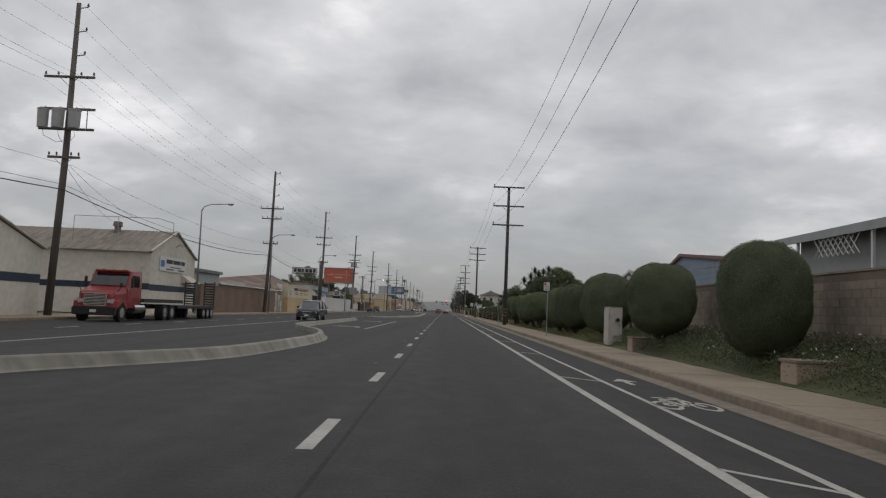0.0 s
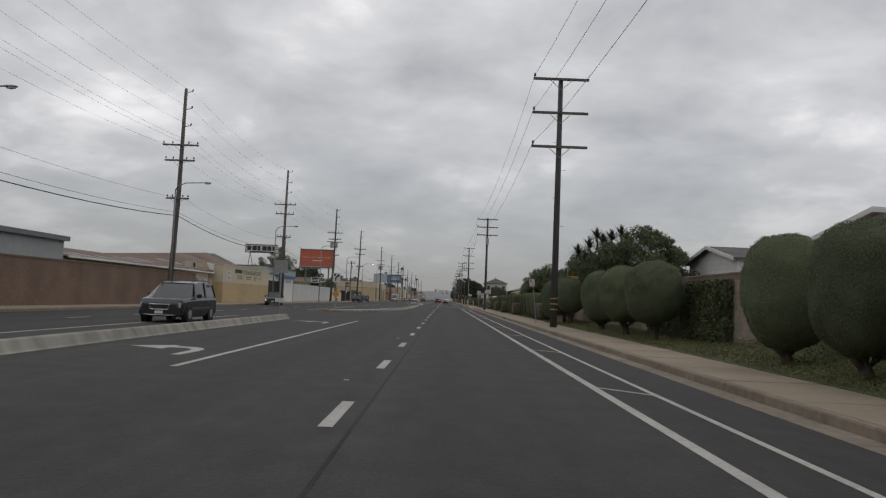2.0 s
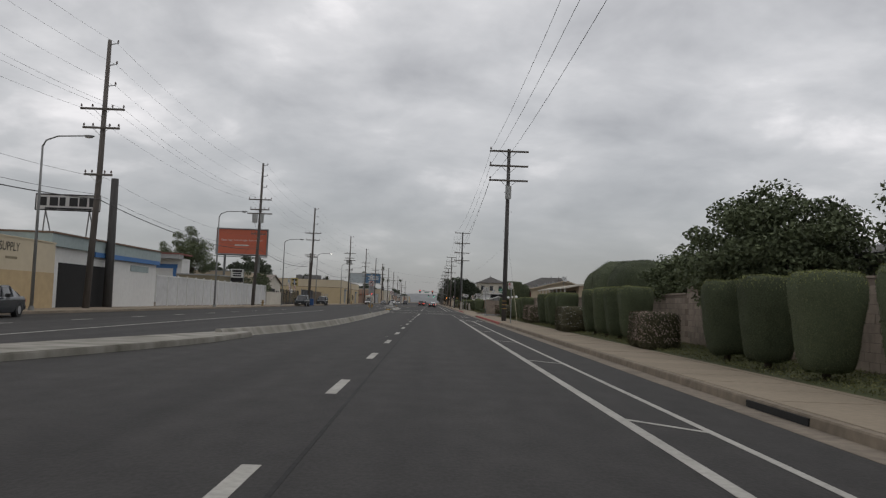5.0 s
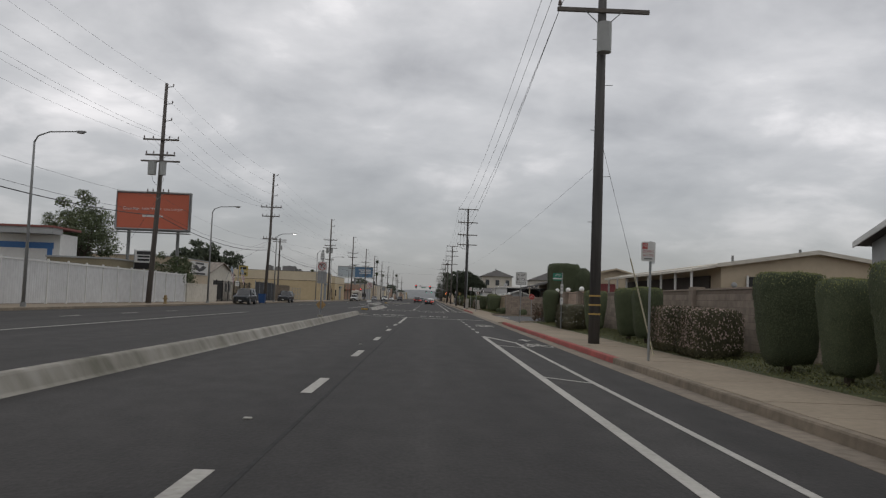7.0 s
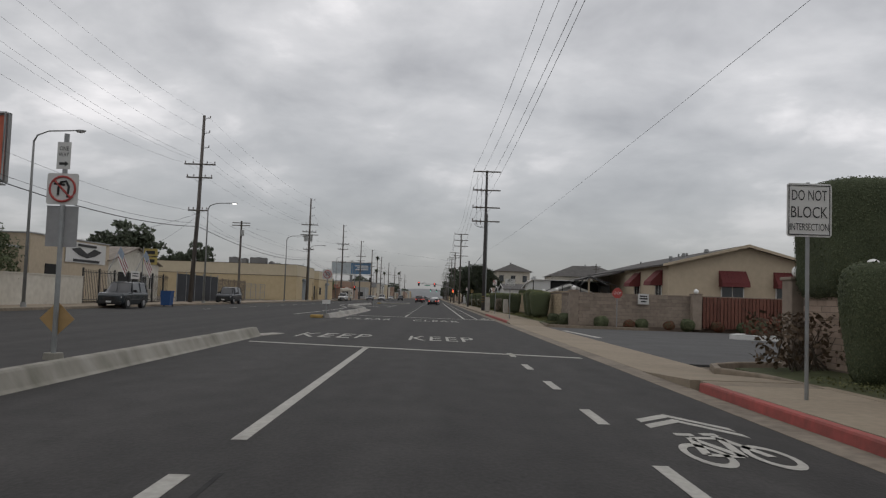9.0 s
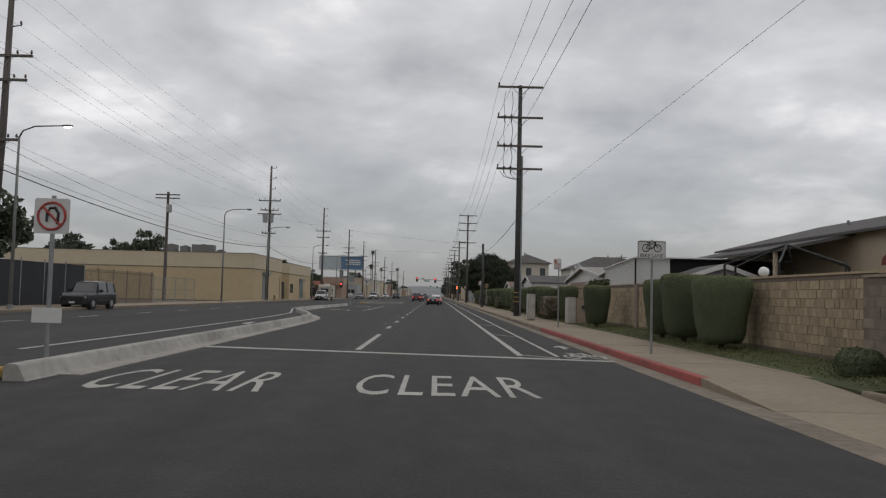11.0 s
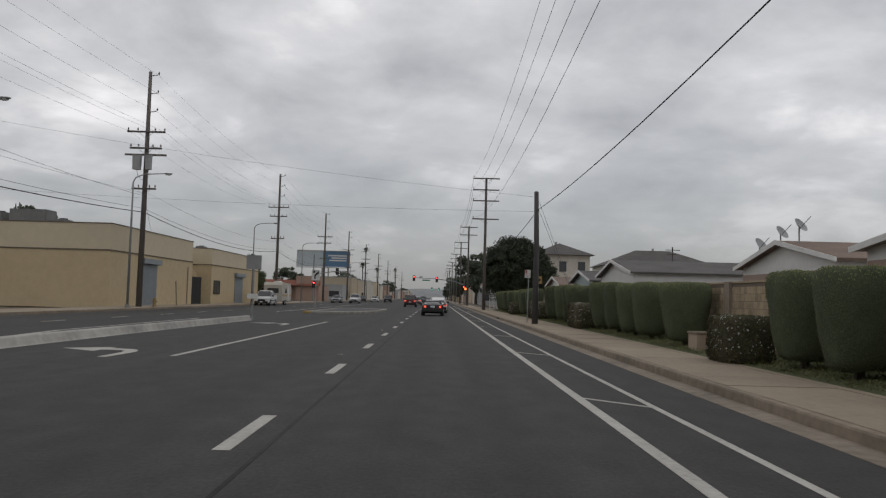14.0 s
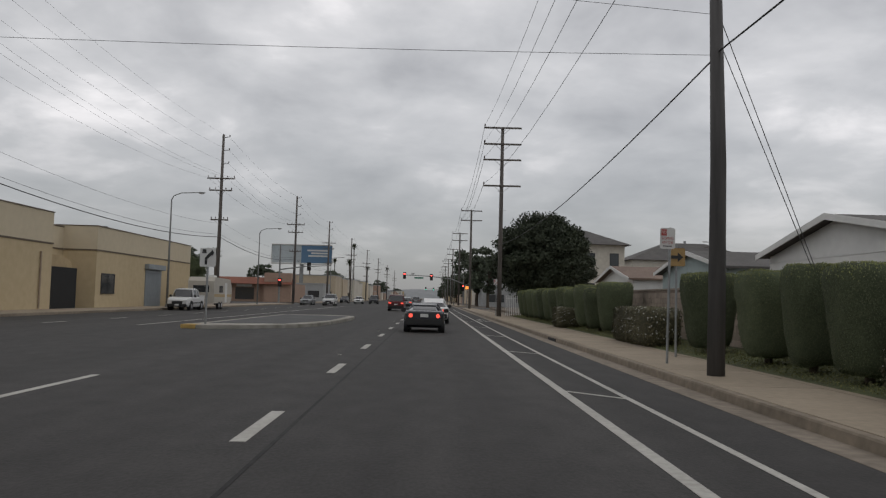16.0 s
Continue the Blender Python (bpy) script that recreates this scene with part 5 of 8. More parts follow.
# long yellow commercial building
yb = thing("commercial_building", "long yellow stucco commercial building with roller doors", "building")
for n_, (x1, y0, y1, h) in enumerate(((-24.5, 309.2, 329.5, 6.4), (-27.0, 329.5, 336.4, 6.0), (-24.5, 336.4, 359.2, 6.15))):
    part("wall", B(-58, x1, y0, y1, 0, 4.35), YELLOW_W, yb)
    part("upper_wall", B(-58, x1, y0, y1, 4.45, h), YELLOW_P, yb)
    part("ledge", B(-58, x1 + 0.05, y0 - 0.05, y1 + 0.05, 4.352, 4.448), mat("dark_ledge", (0.15, 0.12, 0.09), 0.8) if "dark_ledge" not in bpy.data.materials else bpy.data.materials["dark_ledge"], yb)
    part("parapet_cap", B(-58, x1 + 0.04, y0 - 0.04, y1 + 0.04, h, h + 0.07), bpy.data.materials["dark_ledge"], yb)
for y0, y1, h in ((315.4, 319.4, 4.05), (346.4, 350.6, 3.75)):
    d = part("roller_door", B(-24.5, -24.47, y0 + 0.1, y1 - 0.1, 0.1, h - 0.4), ROLL_DOOR, yb, "grey roller shutter")
    z = 0.15
    while z < h - 0.45:
        part("slat", B(-24.468, -24.435, y0 + 0.12, y1 - 0.12, z, z + 0.1), ROLL_DOOR, d)
        z += 0.125
    part("shutter_box", B(-24.5, -24.1, y0 - 0.1, y1 + 0.1, h - 0.4, h + 0.05, 0.03), ROLL_DOOR, d)
win_x(yb, -24.5, 338.6, 1.95, 2.4, 1.4, frame=BLACK_PL)
part("entry_gate", B(-25.0, -24.92, 329.6, 334.2, 0.1, 2.95), DARK, yb, "dark entrance gate")
part("canopy", extrude([(330, 3.0), (330.4, 3.5), (331.4, 3.8), (333.4, 3.8), (334.6, 3.5), (335, 3.0)], "x", -27, -25.6), TAN_P, yb)
for x, y, w, h in ((-37.4, 311.6, 1.5, 1.15), (-35.2, 311.6, 1.0, 0.95), (-33.6, 311.6, 2.9, 1.2), (-30.2, 311.8, 0.8, 0.5), (-30.5, 350, 1.0, 0.8)):
    ac = part("rooftop_unit", B(x, x + w, y, y + 1.8, 6.35, 6.4 + h, 0.04), mat("rooftop_grey", (0.20, 0.20, 0.195), 0.7) if "rooftop_grey" not in bpy.data.materials else bpy.data.materials["rooftop_grey"], yb)
    part("fan", C((x + w / 2, y + 0.9, 6.4 + h), (x + w / 2, y + 0.9, 6.5 + h), 0.3, seg=10), DARK, ac)
part("downpipe", C((-24.42, 327.9, 0.2), (-24.42, 327.9, 3.8), 0.06), CABINET_T, yb)

# beyond the cross street
mall = thing("strip_mall", "low salmon strip mall with red tiled roof edge", "shop")
part("wall", B(-72, -27, 433, 450, 0, 3.6), PINK_W, mall)
part("roof_edge", extrude([(430.6, 3.4), (433.2, 4.7), (433.2, 3.4)], "x", -72.3, -26.7), TILE_ROOF, mall)
part("wall", B(-24.8, -24.7, 440, 441, 0, 0.3), PINK_W, mall)
part("tower", B(-32, -26.8, 431.5, 437, 0, 5.6), PINK_W, mall)
for x in np.arange(-70, -34, 4.6):
    part("shop_window", B(x, x + 3.6, 432.9, 432.98, 0.4, 2.7), WINDOW, mall)
    part("shop_board", B(x + 0.3, x + 3.3, 432.4, 432.5, 2.85, 3.3), SIGN_WHITE if int(x) % 2 else FADED_R, mall)
b2 = thing("billboard", "large pale and blue billboard on a steel column", "billboard")
part("face", B(-40.5, -33, 480, 480.2, 9.4, 14.2), PALE_BB, b2)
part("face", B(-33, -25.2, 480, 480.2, 9.4, 14.2), BLUE_BB, b2)
part("border", merge(path_tube([(-40.5, 479.95, 9.4), (-40.5, 479.95, 14.2), (-25.2, 479.95, 14.2), (-25.2, 479.95, 9.4), (-40.5, 479.95, 9.4)], 0.2, 4)), SIGN_WHITE, b2)
for z, a in ((12.8, -31.5), (12.1, -30.5), (11.4, -31.2)):
    part("print_bar", B(a, -26.2, 479.9, 479.97, z - 0.2, z + 0.2), SIGN_WHITE, b2)
part("column", C((-33, 481, 0), (-33, 481, 9.6), 0.5, seg=12), LAMP_STEEL, b2)
rng = random.Random(5)
for i in range(26):
    y = 445 + i * 26 + rng.uniform(-6, 6)
    for s in (-1, 1):
        if s < 0 and y < 470:
            continue
        w, dd, h = rng.uniform(12, 20), rng.uniform(14, 22), rng.uniform(3.6, 7.5)
        x0 = -26.5 - w if s < 0 else 11
        fb = thing("far_building", rng.choice(("far pale flat-roofed roadside building", "far tan roadside store")), "building", "far roadside buildings")
        mt = rng.choice((CREAM, BEIGE_P, PINK_W, GREY_P, TAN_P, YELLOW_P))
        part("wall", B(x0, x0 + w, y, y + dd, 0, h), mt, fb)
        part("parapet_cap", B(x0 - 0.1, x0 + w + 0.1, y - 0.1, y + dd + 0.1, h, h + 0.25), GREY_P, fb)
        for k in range(3):
            part("window", B(x0 + 1 + k * w / 3, x0 + 1 + k * w / 3 + w / 5, y - 0.06, y - 0.01, 1.0, 2.6), WINDOW, fb)
vs, fs = [], []
for i in range(61):
    x = -1500 + i * 50
    h = 34 + 22 * math.sin(i * 0.31) + 12 * math.sin(i * 0.83 + 1) + 8 * noise.noise(Vector((i * 0.4, 0, 0)))
    vs += [(x, 2650, -1), (x, 2750, max(4, h * 0.62)), (x, 2950, -1)]
for i in range(60):
    for k in range(2):
        fs.append((3 * i + k, 3 * i + 3 + k, 3 * i + 4 + k, 3 * i + 1 + k))
tagged(part("backdrop", (vs, fs), HILL, None, "low grey hills on the horizon, distance haze painted into their colour", smooth=True), category="hills", kind="structure")

# ---- right side: block walls and mobile homes ----


def block_wall(name, x0, y0, x1, y1, zb, top, material, bl=0.4, bh=0.2, thick=0.2, singly=False, label="tan slump block boundary wall", cap=True):
    th = thing(name, label, "wall", kind="structure")
    L_ = math.hypot(x1 - x0, y1 - y0)
    ux, uy = (x1 - x0) / L_, (y1 - y0) / L_
    nx, ny = -uy, ux
    frame_ = Matrix(((ux, nx, 0, x0), (uy, ny, 0, y0), (0, 0, 1, zb), (0, 0, 0, 1)))
    th.matrix_world = frame_
    part("mortar_core", B(0, L_, -thick / 2 + 0.012, thick / 2 - 0.012, -0.35, top - zb - 0.01), MORTAR, th)
    rows, cols = int((top - zb) / bh), int(L_ / bl)
    one = bmesh.new()
    box(one, 0.006, bl - 0.006, -thick / 2, thick / 2, 0.006, bh - 0.006)
    me = bpy.data.meshes.new("block")
    one.to_mesh(me)
    one.free()
    me.materials.append(material)
    rr = random.Random(int(y0 * 7 + x0))
    vs, fs = [], []
    cube = [(a, b, c) for a in (0.006, bl - 0.006) for b in (-thick / 2, thick / 2) for c in (0.006, bh - 0.006)]
    cf_ = [(0, 1, 3, 2), (4, 6, 7, 5), (0, 4, 5, 1), (2, 3, 7, 6), (1, 5, 7, 3)]
    for r in range(rows):
        off = bl / 2 if r % 2 else 0
        for c in range(cols):
            px, pz, pd = off + c * bl, r * bh, rr.uniform(-0.006, 0.006)
            if px + bl > L_ + 0.05:
                continue
            if singly:
                share("block", me, th, Matrix.Translation((px, pd, pz)))
            else:
                k = len(vs)
                vs += [(px + a, pd + b, pz + d) for a, b, d in cube]
                fs += [tuple(i + k for i in f) for f in cf_]
    if not singly:
        me2 = bpy.data.meshes.new("blocks")
        me2.from_pydata(vs, [], fs)
        me2.materials.append(material)
        tagged(share("blocks", me2, th), kind="stuff")
    if cap:
        part("cap", B(0, L_, -thick / 2 - 0.02, thick / 2 + 0.02, top - zb, top - zb + 0.05), material, th)
    return th


XW = 9.15
block_wall("wall_1", XW, -40, XW, 97, 0.43, 2.63, BLOCK)
block_wall("wall_9", XW, 97, XW, 121, 0.3, 2.25, BLOCK)
block_wall("wall_2", XW, 121, XW, 171, 0.3, 2.03, BLOCK)
block_wall("wall_3", 8.4, 171.5, 8.4, 183.1, 0.25, 2.05, BLOCK_P, 0.4, 0.125, 0.24, True, "pinkish slump block entrance wall with pillars")
block_wall("wall_4", 8.4, 212, 8.4, 216, 0.2, 1.95, BLOCK)
block_wall("wall_5", 8.4, 211.5, 40, 209.5, 0.15, 1.95, BLOCK, label="tan block wall along the side street")
block_wall("wall_6", 8.7, 216, 8.7, 276, 0.35, 2.05, BLOCK_Y, 0.22, 0.2, 0.22, False, "yellowish split-face block wall behind hedges")
block_wall("wall_7", 9.0, 276, 9.0, 345, 0.3, 2.0, BLOCK)
block_wall("wall_8", 8.4, 183.2, 40, 184.4, 0.15, 1.9, BLOCK, label="tan block wall along the side street")
for y in (-10, 8, 26, 40.5, 58, 76, 94):
    tagged(part("pilaster", B(XW - 0.22, XW + 0.2, y - 0.2, y + 0.2, 0.4, 2.7), BLOCK, None, "square block pilaster of a boundary wall"), category="pilaster", kind="structure")
for y in (112, 130, 148, 156, 163):
    tagged(part("pilaster", B(XW - 0.22, XW + 0.2, y - 0.2, y + 0.2, 0.1, 2.15), BLOCK, None, "square block pilaster of a boundary wall"), category="pilaster", kind="structure")
for y in (233.9, 248, 271.5):
    tagged(part("pilaster", B(8.5, 8.92, y - 0.2, y + 0.2, 0.1, 2.1), BLOCK, None, "square block pilaster of a boundary wall"), category="pilaster", kind="structure")
for x, y in ((8.3, 172.0), (8.3, 176.2), (8.3, 180.2), (8.3, 211.6), (15.05, 210.7), (20.45, 210.4), (8.3, 183.2), (8.9, 222), (8.9, 228.6)):
    gp = thing("lamp_pillar", "square block pillar topped with a white globe lamp", "lamp pillar", "globe lamp pillars", at=(x, y, 0.1))
    part("pillar", B(-0.25, 0.25, -0.25, 0.25, 0, 1.95, 0.01), BLOCK, gp)
    part("pillar_cap", B(-0.29, 0.29, -0.29, 0.29, 1.95, 2.02, 0.01), BLOCK, gp)
    part("globe", ball(bmesh.new(), (0, 0, 2.14), 0.14, 3), GLOBE, gp, "white milk glass globe", True)

BERM_X = (6.7, 7.4, 8.3, 8.6, 9.3)
BERM_Y = (-40.0, 36.0, 44.0, 56.0, 64.0, 93.0)
BERM_Z = ((0.16, 0.4, 0.68, 0.78, 0.85), (0.16, 0.4, 0.68, 0.78, 0.85), (0.16, 0.25, 0.36, 0.55, 1.05), (0.16, 0.25, 0.34, 0.5, 0.95), (0.16, 0.18, 0.2, 0.24, 0.4), (0.16, 0.17, 0.2, 0.24, 0.3))
bank_v = [(x, y, z) for y, row in zip(BERM_Y, BERM_Z) for x, z in zip(BERM_X, row)]
bank_f = [(5 * j + i, 5 * j + i + 1, 5 * j + i + 6, 5 * j + i + 5) for j in range(5) for i in range(4)]
bank_v += [(6.7, -40, 0.0), (6.7, 93, 0.0)]
bank_f += [(30, 0, 5, 10, 15, 20, 25, 31)]
setting("verge_1", (bank_v, bank_f), GRASS_G, "sloping verge of grass and ground cover", "verge")
setting("verge_2", extrude([(6.7, 0.1), (6.7, 0.14), (8.0, 0.2), (9.3, 0.28), (9.3, 0)], "y", 93, 182.6), GRASS_G, "narrow verge of thin grass and soil", "verge")
setting("verge_3", extrude([(6.7, 0.1), (6.7, 0.14), (8.0, 0.22), (9.3, 0.32), (9.3, 0)], "y", 213, 346), GRASS_G, "narrow verge of thin grass and soil", "verge")
setting("lot", B(9.3, 160, -60, 183, -0.3, 0.2), EARTH, "dusty ground of the mobile home park", "ground")
setting("lot", B(9.3, 160, 212, 402, -0.3, 0.2), EARTH, "dusty ground of the mobile home park", "ground")

h = house("mobile_home", "grey mobile home with broad flat eave", 11.5, 18, 6, 27, 4.12, 4.55, "y", GREY_P, SHINGLE_G, over=0.6)
part("fascia", B(10.86, 10.9, 5.4, 27.6, 3.95, 4.2), GREY_P, h)
for y in (8, 12.5, 17, 21.5, 26):
    part("porch_post", B(10.95, 11.03, y, y + 0.08, 0.2, 4.0), WHITE_P, h)
part("lattice", merge(*[path_tube([(10.97, 22.2 + k * 0.3, 3.4), (10.97, 22.8 + k * 0.3, 3.95)], 0.018, 4) for k in range(8)] + [path_tube([(10.97, 22.8 + k * 0.3, 3.4), (10.97, 22.2 + k * 0.3, 3.95)], 0.018, 4) for k in range(8)]), WHITE_P, h)
h = house("mobile_home", "blue sided mobile home with red-trimmed shingle roof", 12.45, 21, 34.6, 46.9, 4.02, 4.8, "x", BLUE_P, SHINGLE, over=0.14, thick=0.09, siding=0.26, trim=mat("faded_red_trim", (0.25, 0.14, 0.115), 0.8), at_=43.5)
win_x(h, 12.42, 45.0, 3.3, 1.7, 0.8, -1)
part("awning", extrude([(11.6, 3.2), (11.6, 3.25), (12.41, 3.88), (12.41, 3.78)], "y", 43.3, 46.6), WHITE_P, h, "white striped metal awning")
for k in range(11):
    part("awning_rib", extrude([(11.58, 3.25), (11.58, 3.28), (12.4, 3.92), (12.4, 3.88)], "y", 43.35 + k * 0.3, 43.45 + k * 0.3), GREY_P, h)
win_s(h, 14.4, 34.56, 3.2, 1.0, 0.9)
h = house("mobile_home", "small blue house with brown shingle roof", 11.6, 20, 52.5, 56.3, 3.15, 3.8, "x", BLUE_P, SHINGLE)
h = house("mobile_home", "white sided mobile home with pale low roof", 14.5, 24, 58.5, 68, 4.3, 5.0, "x", WHITE_P, CREAM, siding=0.26)
h = house("mobile_home", "white sided mobile home with low grey roof", 14.6, 25, 77, 85, 4.1, 4.85, "x", WHITE_P, SHINGLE_G, siding=0.26)
part("awning", extrude([(76.1, 3.3), (76.1, 3.35), (77, 3.75), (77, 3.65)], "x", 15.6, 18.6), WHITE_P, h, "white metal awning")
h = house("mobile_home", "white mobile home with shallow roof behind trees", 12.5, 20, 112, 128, 3.2, 4.0, "y", WHITE_P, SHINGLE_G)
h = house("mobile_home", "grey gabled mobile home above the hedge", 12.95, 20, 141, 152.2, 3.52, 4.49, "x", GREY_P, SHINGLE_G, at_=148.8)
h = house("mobile_home", "cream mobile home with low gable and carport on thin posts", 13.3, 22.6, 165.2, 183.0, 3.4, 4.1, "y", BEIGE_P, CREAM, over=0.3, trim=CREAM, at_=17.6)
part("carport_roof", extrude([(11.9, 3.1), (13.28, 3.36), (13.28, 3.48), (11.9, 3.22)], "y", 165.0, 183.0), CREAM, h, "pale flat carport roof")
part("dark_skirt", B(13.22, 13.297, 166.5, 182, 1.5, 3.0), mat("brown_panel", (0.05, 0.04, 0.035), 0.7), h, "dark brown panels")
for y in np.arange(165.4, 182.9, 2.4):
    part("carport_post", B(12.0, 12.09, y, y + 0.09, 0.2, 3.12), WHITE_P, h)
part("rail", B(12.0, 12.06, 165.4, 182.6, 2.05, 2.13), WHITE_P, h)
part("awning_screen", B(14.5, 18.6, 165.1, 165.19, 2.1, 2.95), BLACK_PL, h, "dark window strip")
for x in (14.42, 16.5, 18.62):
    part("mullion", B(x, x + 0.09, 165.04, 165.097, 2.05, 3.0), WHITE_P, h)
part("wall_lamp", ball(bmesh.new(), (13.85, 165.05, 2.55), 0.13, 2), GREY_P, h)
for x, y, zz in ((16.4, 172, 4.05), (18.2, 168, 4.2)):
    part("vent_pipe", C((x, y, zz - 0.4), (x, y, zz + 0.3), 0.07), LAMP_STEEL, h)

bh = house("clubhouse", "beige stucco clubhouse with maroon awnings", 15.6, 25.8, 218, 243, 4.1, 5.4, "y", BEIGE_P, SHINGLE_G, over=0.5, trim=BEIGE_P)
for x, y in ((19.8, 218), (23.4, 218)):
    win_s(bh, x, y - 0.01, 2.3, 1.4, 1.5)
    part("awning", extrude([(y - 0.8, 2.75), (y - 0.76, 3.0), (y - 0.02, 3.8), (y - 0.02, 2.75)], "x", x - 0.9, x + 0.9), MAROON, bh, "maroon window awning")
for y in (220.2, 226.0):
    win_x(bh, 15.6, y, 2.3, 1.4, 1.5, -1)
    part("awning", extrude([(14.75, 2.75), (14.8, 3.0), (15.58, 3.8), (15.58, 2.75)], "y", y - 0.9, y + 0.9), MAROON, bh, "maroon window awning")
for x, y, zz in ((19, 225, 4.9), (20.2, 231, 5.2), (18.4, 236, 4.7), (22, 228, 5.0)):
    part("vent_pipe", C((x, y, zz - 0.4), (x, y, zz + 0.45), 0.07), LAMP_STEEL, bh)
for x in (19.8, 23.4):
    for k in range(9):
        xx = x - 0.86 + k * 0.215
        part("awning_fold", path_tube([(xx, 217.185, 3.02), (xx, 217.96, 3.83)], 0.014, 4), MAROON, bh)
part("porch_roof", extrude([(12.6, 3.3), (15.55, 3.95), (15.55, 4.07), (12.6, 3.42)], "y", 230, 243), SHINGLE_G, bh)
for y in (230.3, 236.4, 242.6):
    part("porch_post", B(12.7, 12.82, y, y + 0.12, 0.2, 3.32), BEIGE_P, bh)
for x, y, zz, r in ((17.2, 223, 4.75, 0.16), (18.6, 224.5, 5.1, 0.18), (19.6, 222.5, 5.3, 0.2)):
    part("vent_cowl", merge(path_tube([(x, y, zz - 0.5), (x, y, zz)], r * 0.6, 8), path_tube([(x, y, zz), (x, y, zz + 0.2)], [r, r * 0.7], 10)), LAMP_STEEL, bh)
rg = thing("slatted_gate", "reddish wooden slatted gate panel in the wall", "gate")
for k in range(47):
    if 23 < k < 27:
        continue
    part("slat", B(15.4 + k * 0.2, 15.56 + k * 0.2, 210.55, 210.63, 0.2, 1.95), mat("red_brown_slat", (0.17, 0.07, 0.05), 0.85, vary=0.2, per_object=0.2) if "red_brown_slat" not in bpy.data.materials else bpy.data.materials["red_brown_slat"], rg)

# homes behind the last hedges
h = thing("shade_pavilion", "open steel frame of a shade canopy", "canopy frame")
for k in range(6):
    a = k * math.pi / 3
    part("rib", path_tube([(12.6 + 2.2 * math.cos(a), 229 + 2.2 * math.sin(a), 2.75), (12.6, 229, 3.5)], 0.035, 5), BLACK_PL, h)
    part("leg", C((12.6 + 2.2 * math.cos(a), 229 + 2.2 * math.sin(a), 0.2), (12.6 + 2.2 * math.cos(a), 229 + 2.2 * math.sin(a), 2.75), 0.04, seg=6), BLACK_PL, h)
h = house("mobile_home", "pale flat carport home beside the canopy", 11.5, 19, 244, 254, 2.9, 3.4, "x", WHITE_P, SHINGLE_L, over=0.5)
lv = thing("louvred_shed", "white shed with horizontal corrugated metal walls", "shed")
vs, fs = [], []
LAPS = 13
for i in range(LAPS):
    for top, d_ in ((0, 0.06), (1, 0.0)):
        z, zf = 1.9 + (i + top) * 1.342 / LAPS, 1.9 + (i + top) * 1.034 / LAPS
        vs += [(8.95 - d_, 241.8, zf), (8.95 - d_, 235.6 - d_, z), (10.4, 235.6 - d_, z)]
for i in range(2 * LAPS - 1):
    for k in range(2):
        fs.append((3 * i + k, 3 * i + k + 1, 3 * i + 4 + k, 3 * i + 3 + k))
part("corrugated_wall", (vs, fs), WHITE_P, lv)
part("corner_strip", B(8.87, 8.93, 235.52, 235.58, 1.9, 3.22), DARK, lv)
part("roof", extrude([(235.4, 3.25), (242.0, 2.93), (242.0, 2.98), (235.4, 3.3)], "x", 8.82, 16.6), WHITE_P, lv)
# open side of the shed: its shade is a flat near-black sheet
part("side_panel", B(10.4, 14.8, 235.7, 235.8, 1.9, 3.2), DARK, lv, "flat dark sheet painted as the shade in an open side")
part("inner_wall", B(9.06, 16.4, 236.0, 241.6, 0.2, 2.9), GREY_P, lv)
h = house("shed", "small garden shed with grey shingle roof behind the wall", 9.3, 13.8, 232.4, 235.1, 2.02, 2.78, "y", GREY_P, SHINGLE_G, over=0.2, category="shed")
SIDING_PK = mat("dusty_pink_siding", (0.33, 0.245, 0.205), 0.8, vary=0.12, scale=3, bump=0.05)
for x0, x1, y0, y1, e_, a_, pk, w_, r_, lab in ((12.1, 21, 257.6, 270.6, 3.05, 3.81, 264.6, WHITE_P, SHINGLE_L, "white mobile home with pale gable and grey roof"),
                                             (14.2, 23, 276.2, 285, 3.1, 3.95, 280.8, WHITE_P, SHINGLE, "white mobile home with satellite dishes on its roof"),
                                             (11.6, 22, 294.6, 304.0, 3.15, 4.0, 299.6, WHITE_P, SHINGLE_G, "white sided mobile home with broad gable"),
                                             (12, 22, 309, 318, 3.0, 3.8, 313.5, TEAL_P, SHINGLE_G, "pale teal mobile home"),
                                             (12, 22, 324, 333, 2.9, 3.7, 328.5, WHITE_P, SHINGLE, "white mobile home with shingle roof")):
    h = house("mobile_home", lab, x0, x1, y0, y1, e_, a_, "x", w_, r_, siding=0.24 if w_ is WHITE_P else 0, at_=pk)
    win_x(h, x0 - 0.03, pk - 1.6, 2.2, 1.0, 0.8, -1)
    if e_ in (3.05, 3.1):
        part("lower_siding", B(x0 - 0.06, x0 - 0.035, y0 + 0.05, y1 - 0.05, 0.4, e_ - 0.3), SIDING_PK, h, "dusty pink lower siding")


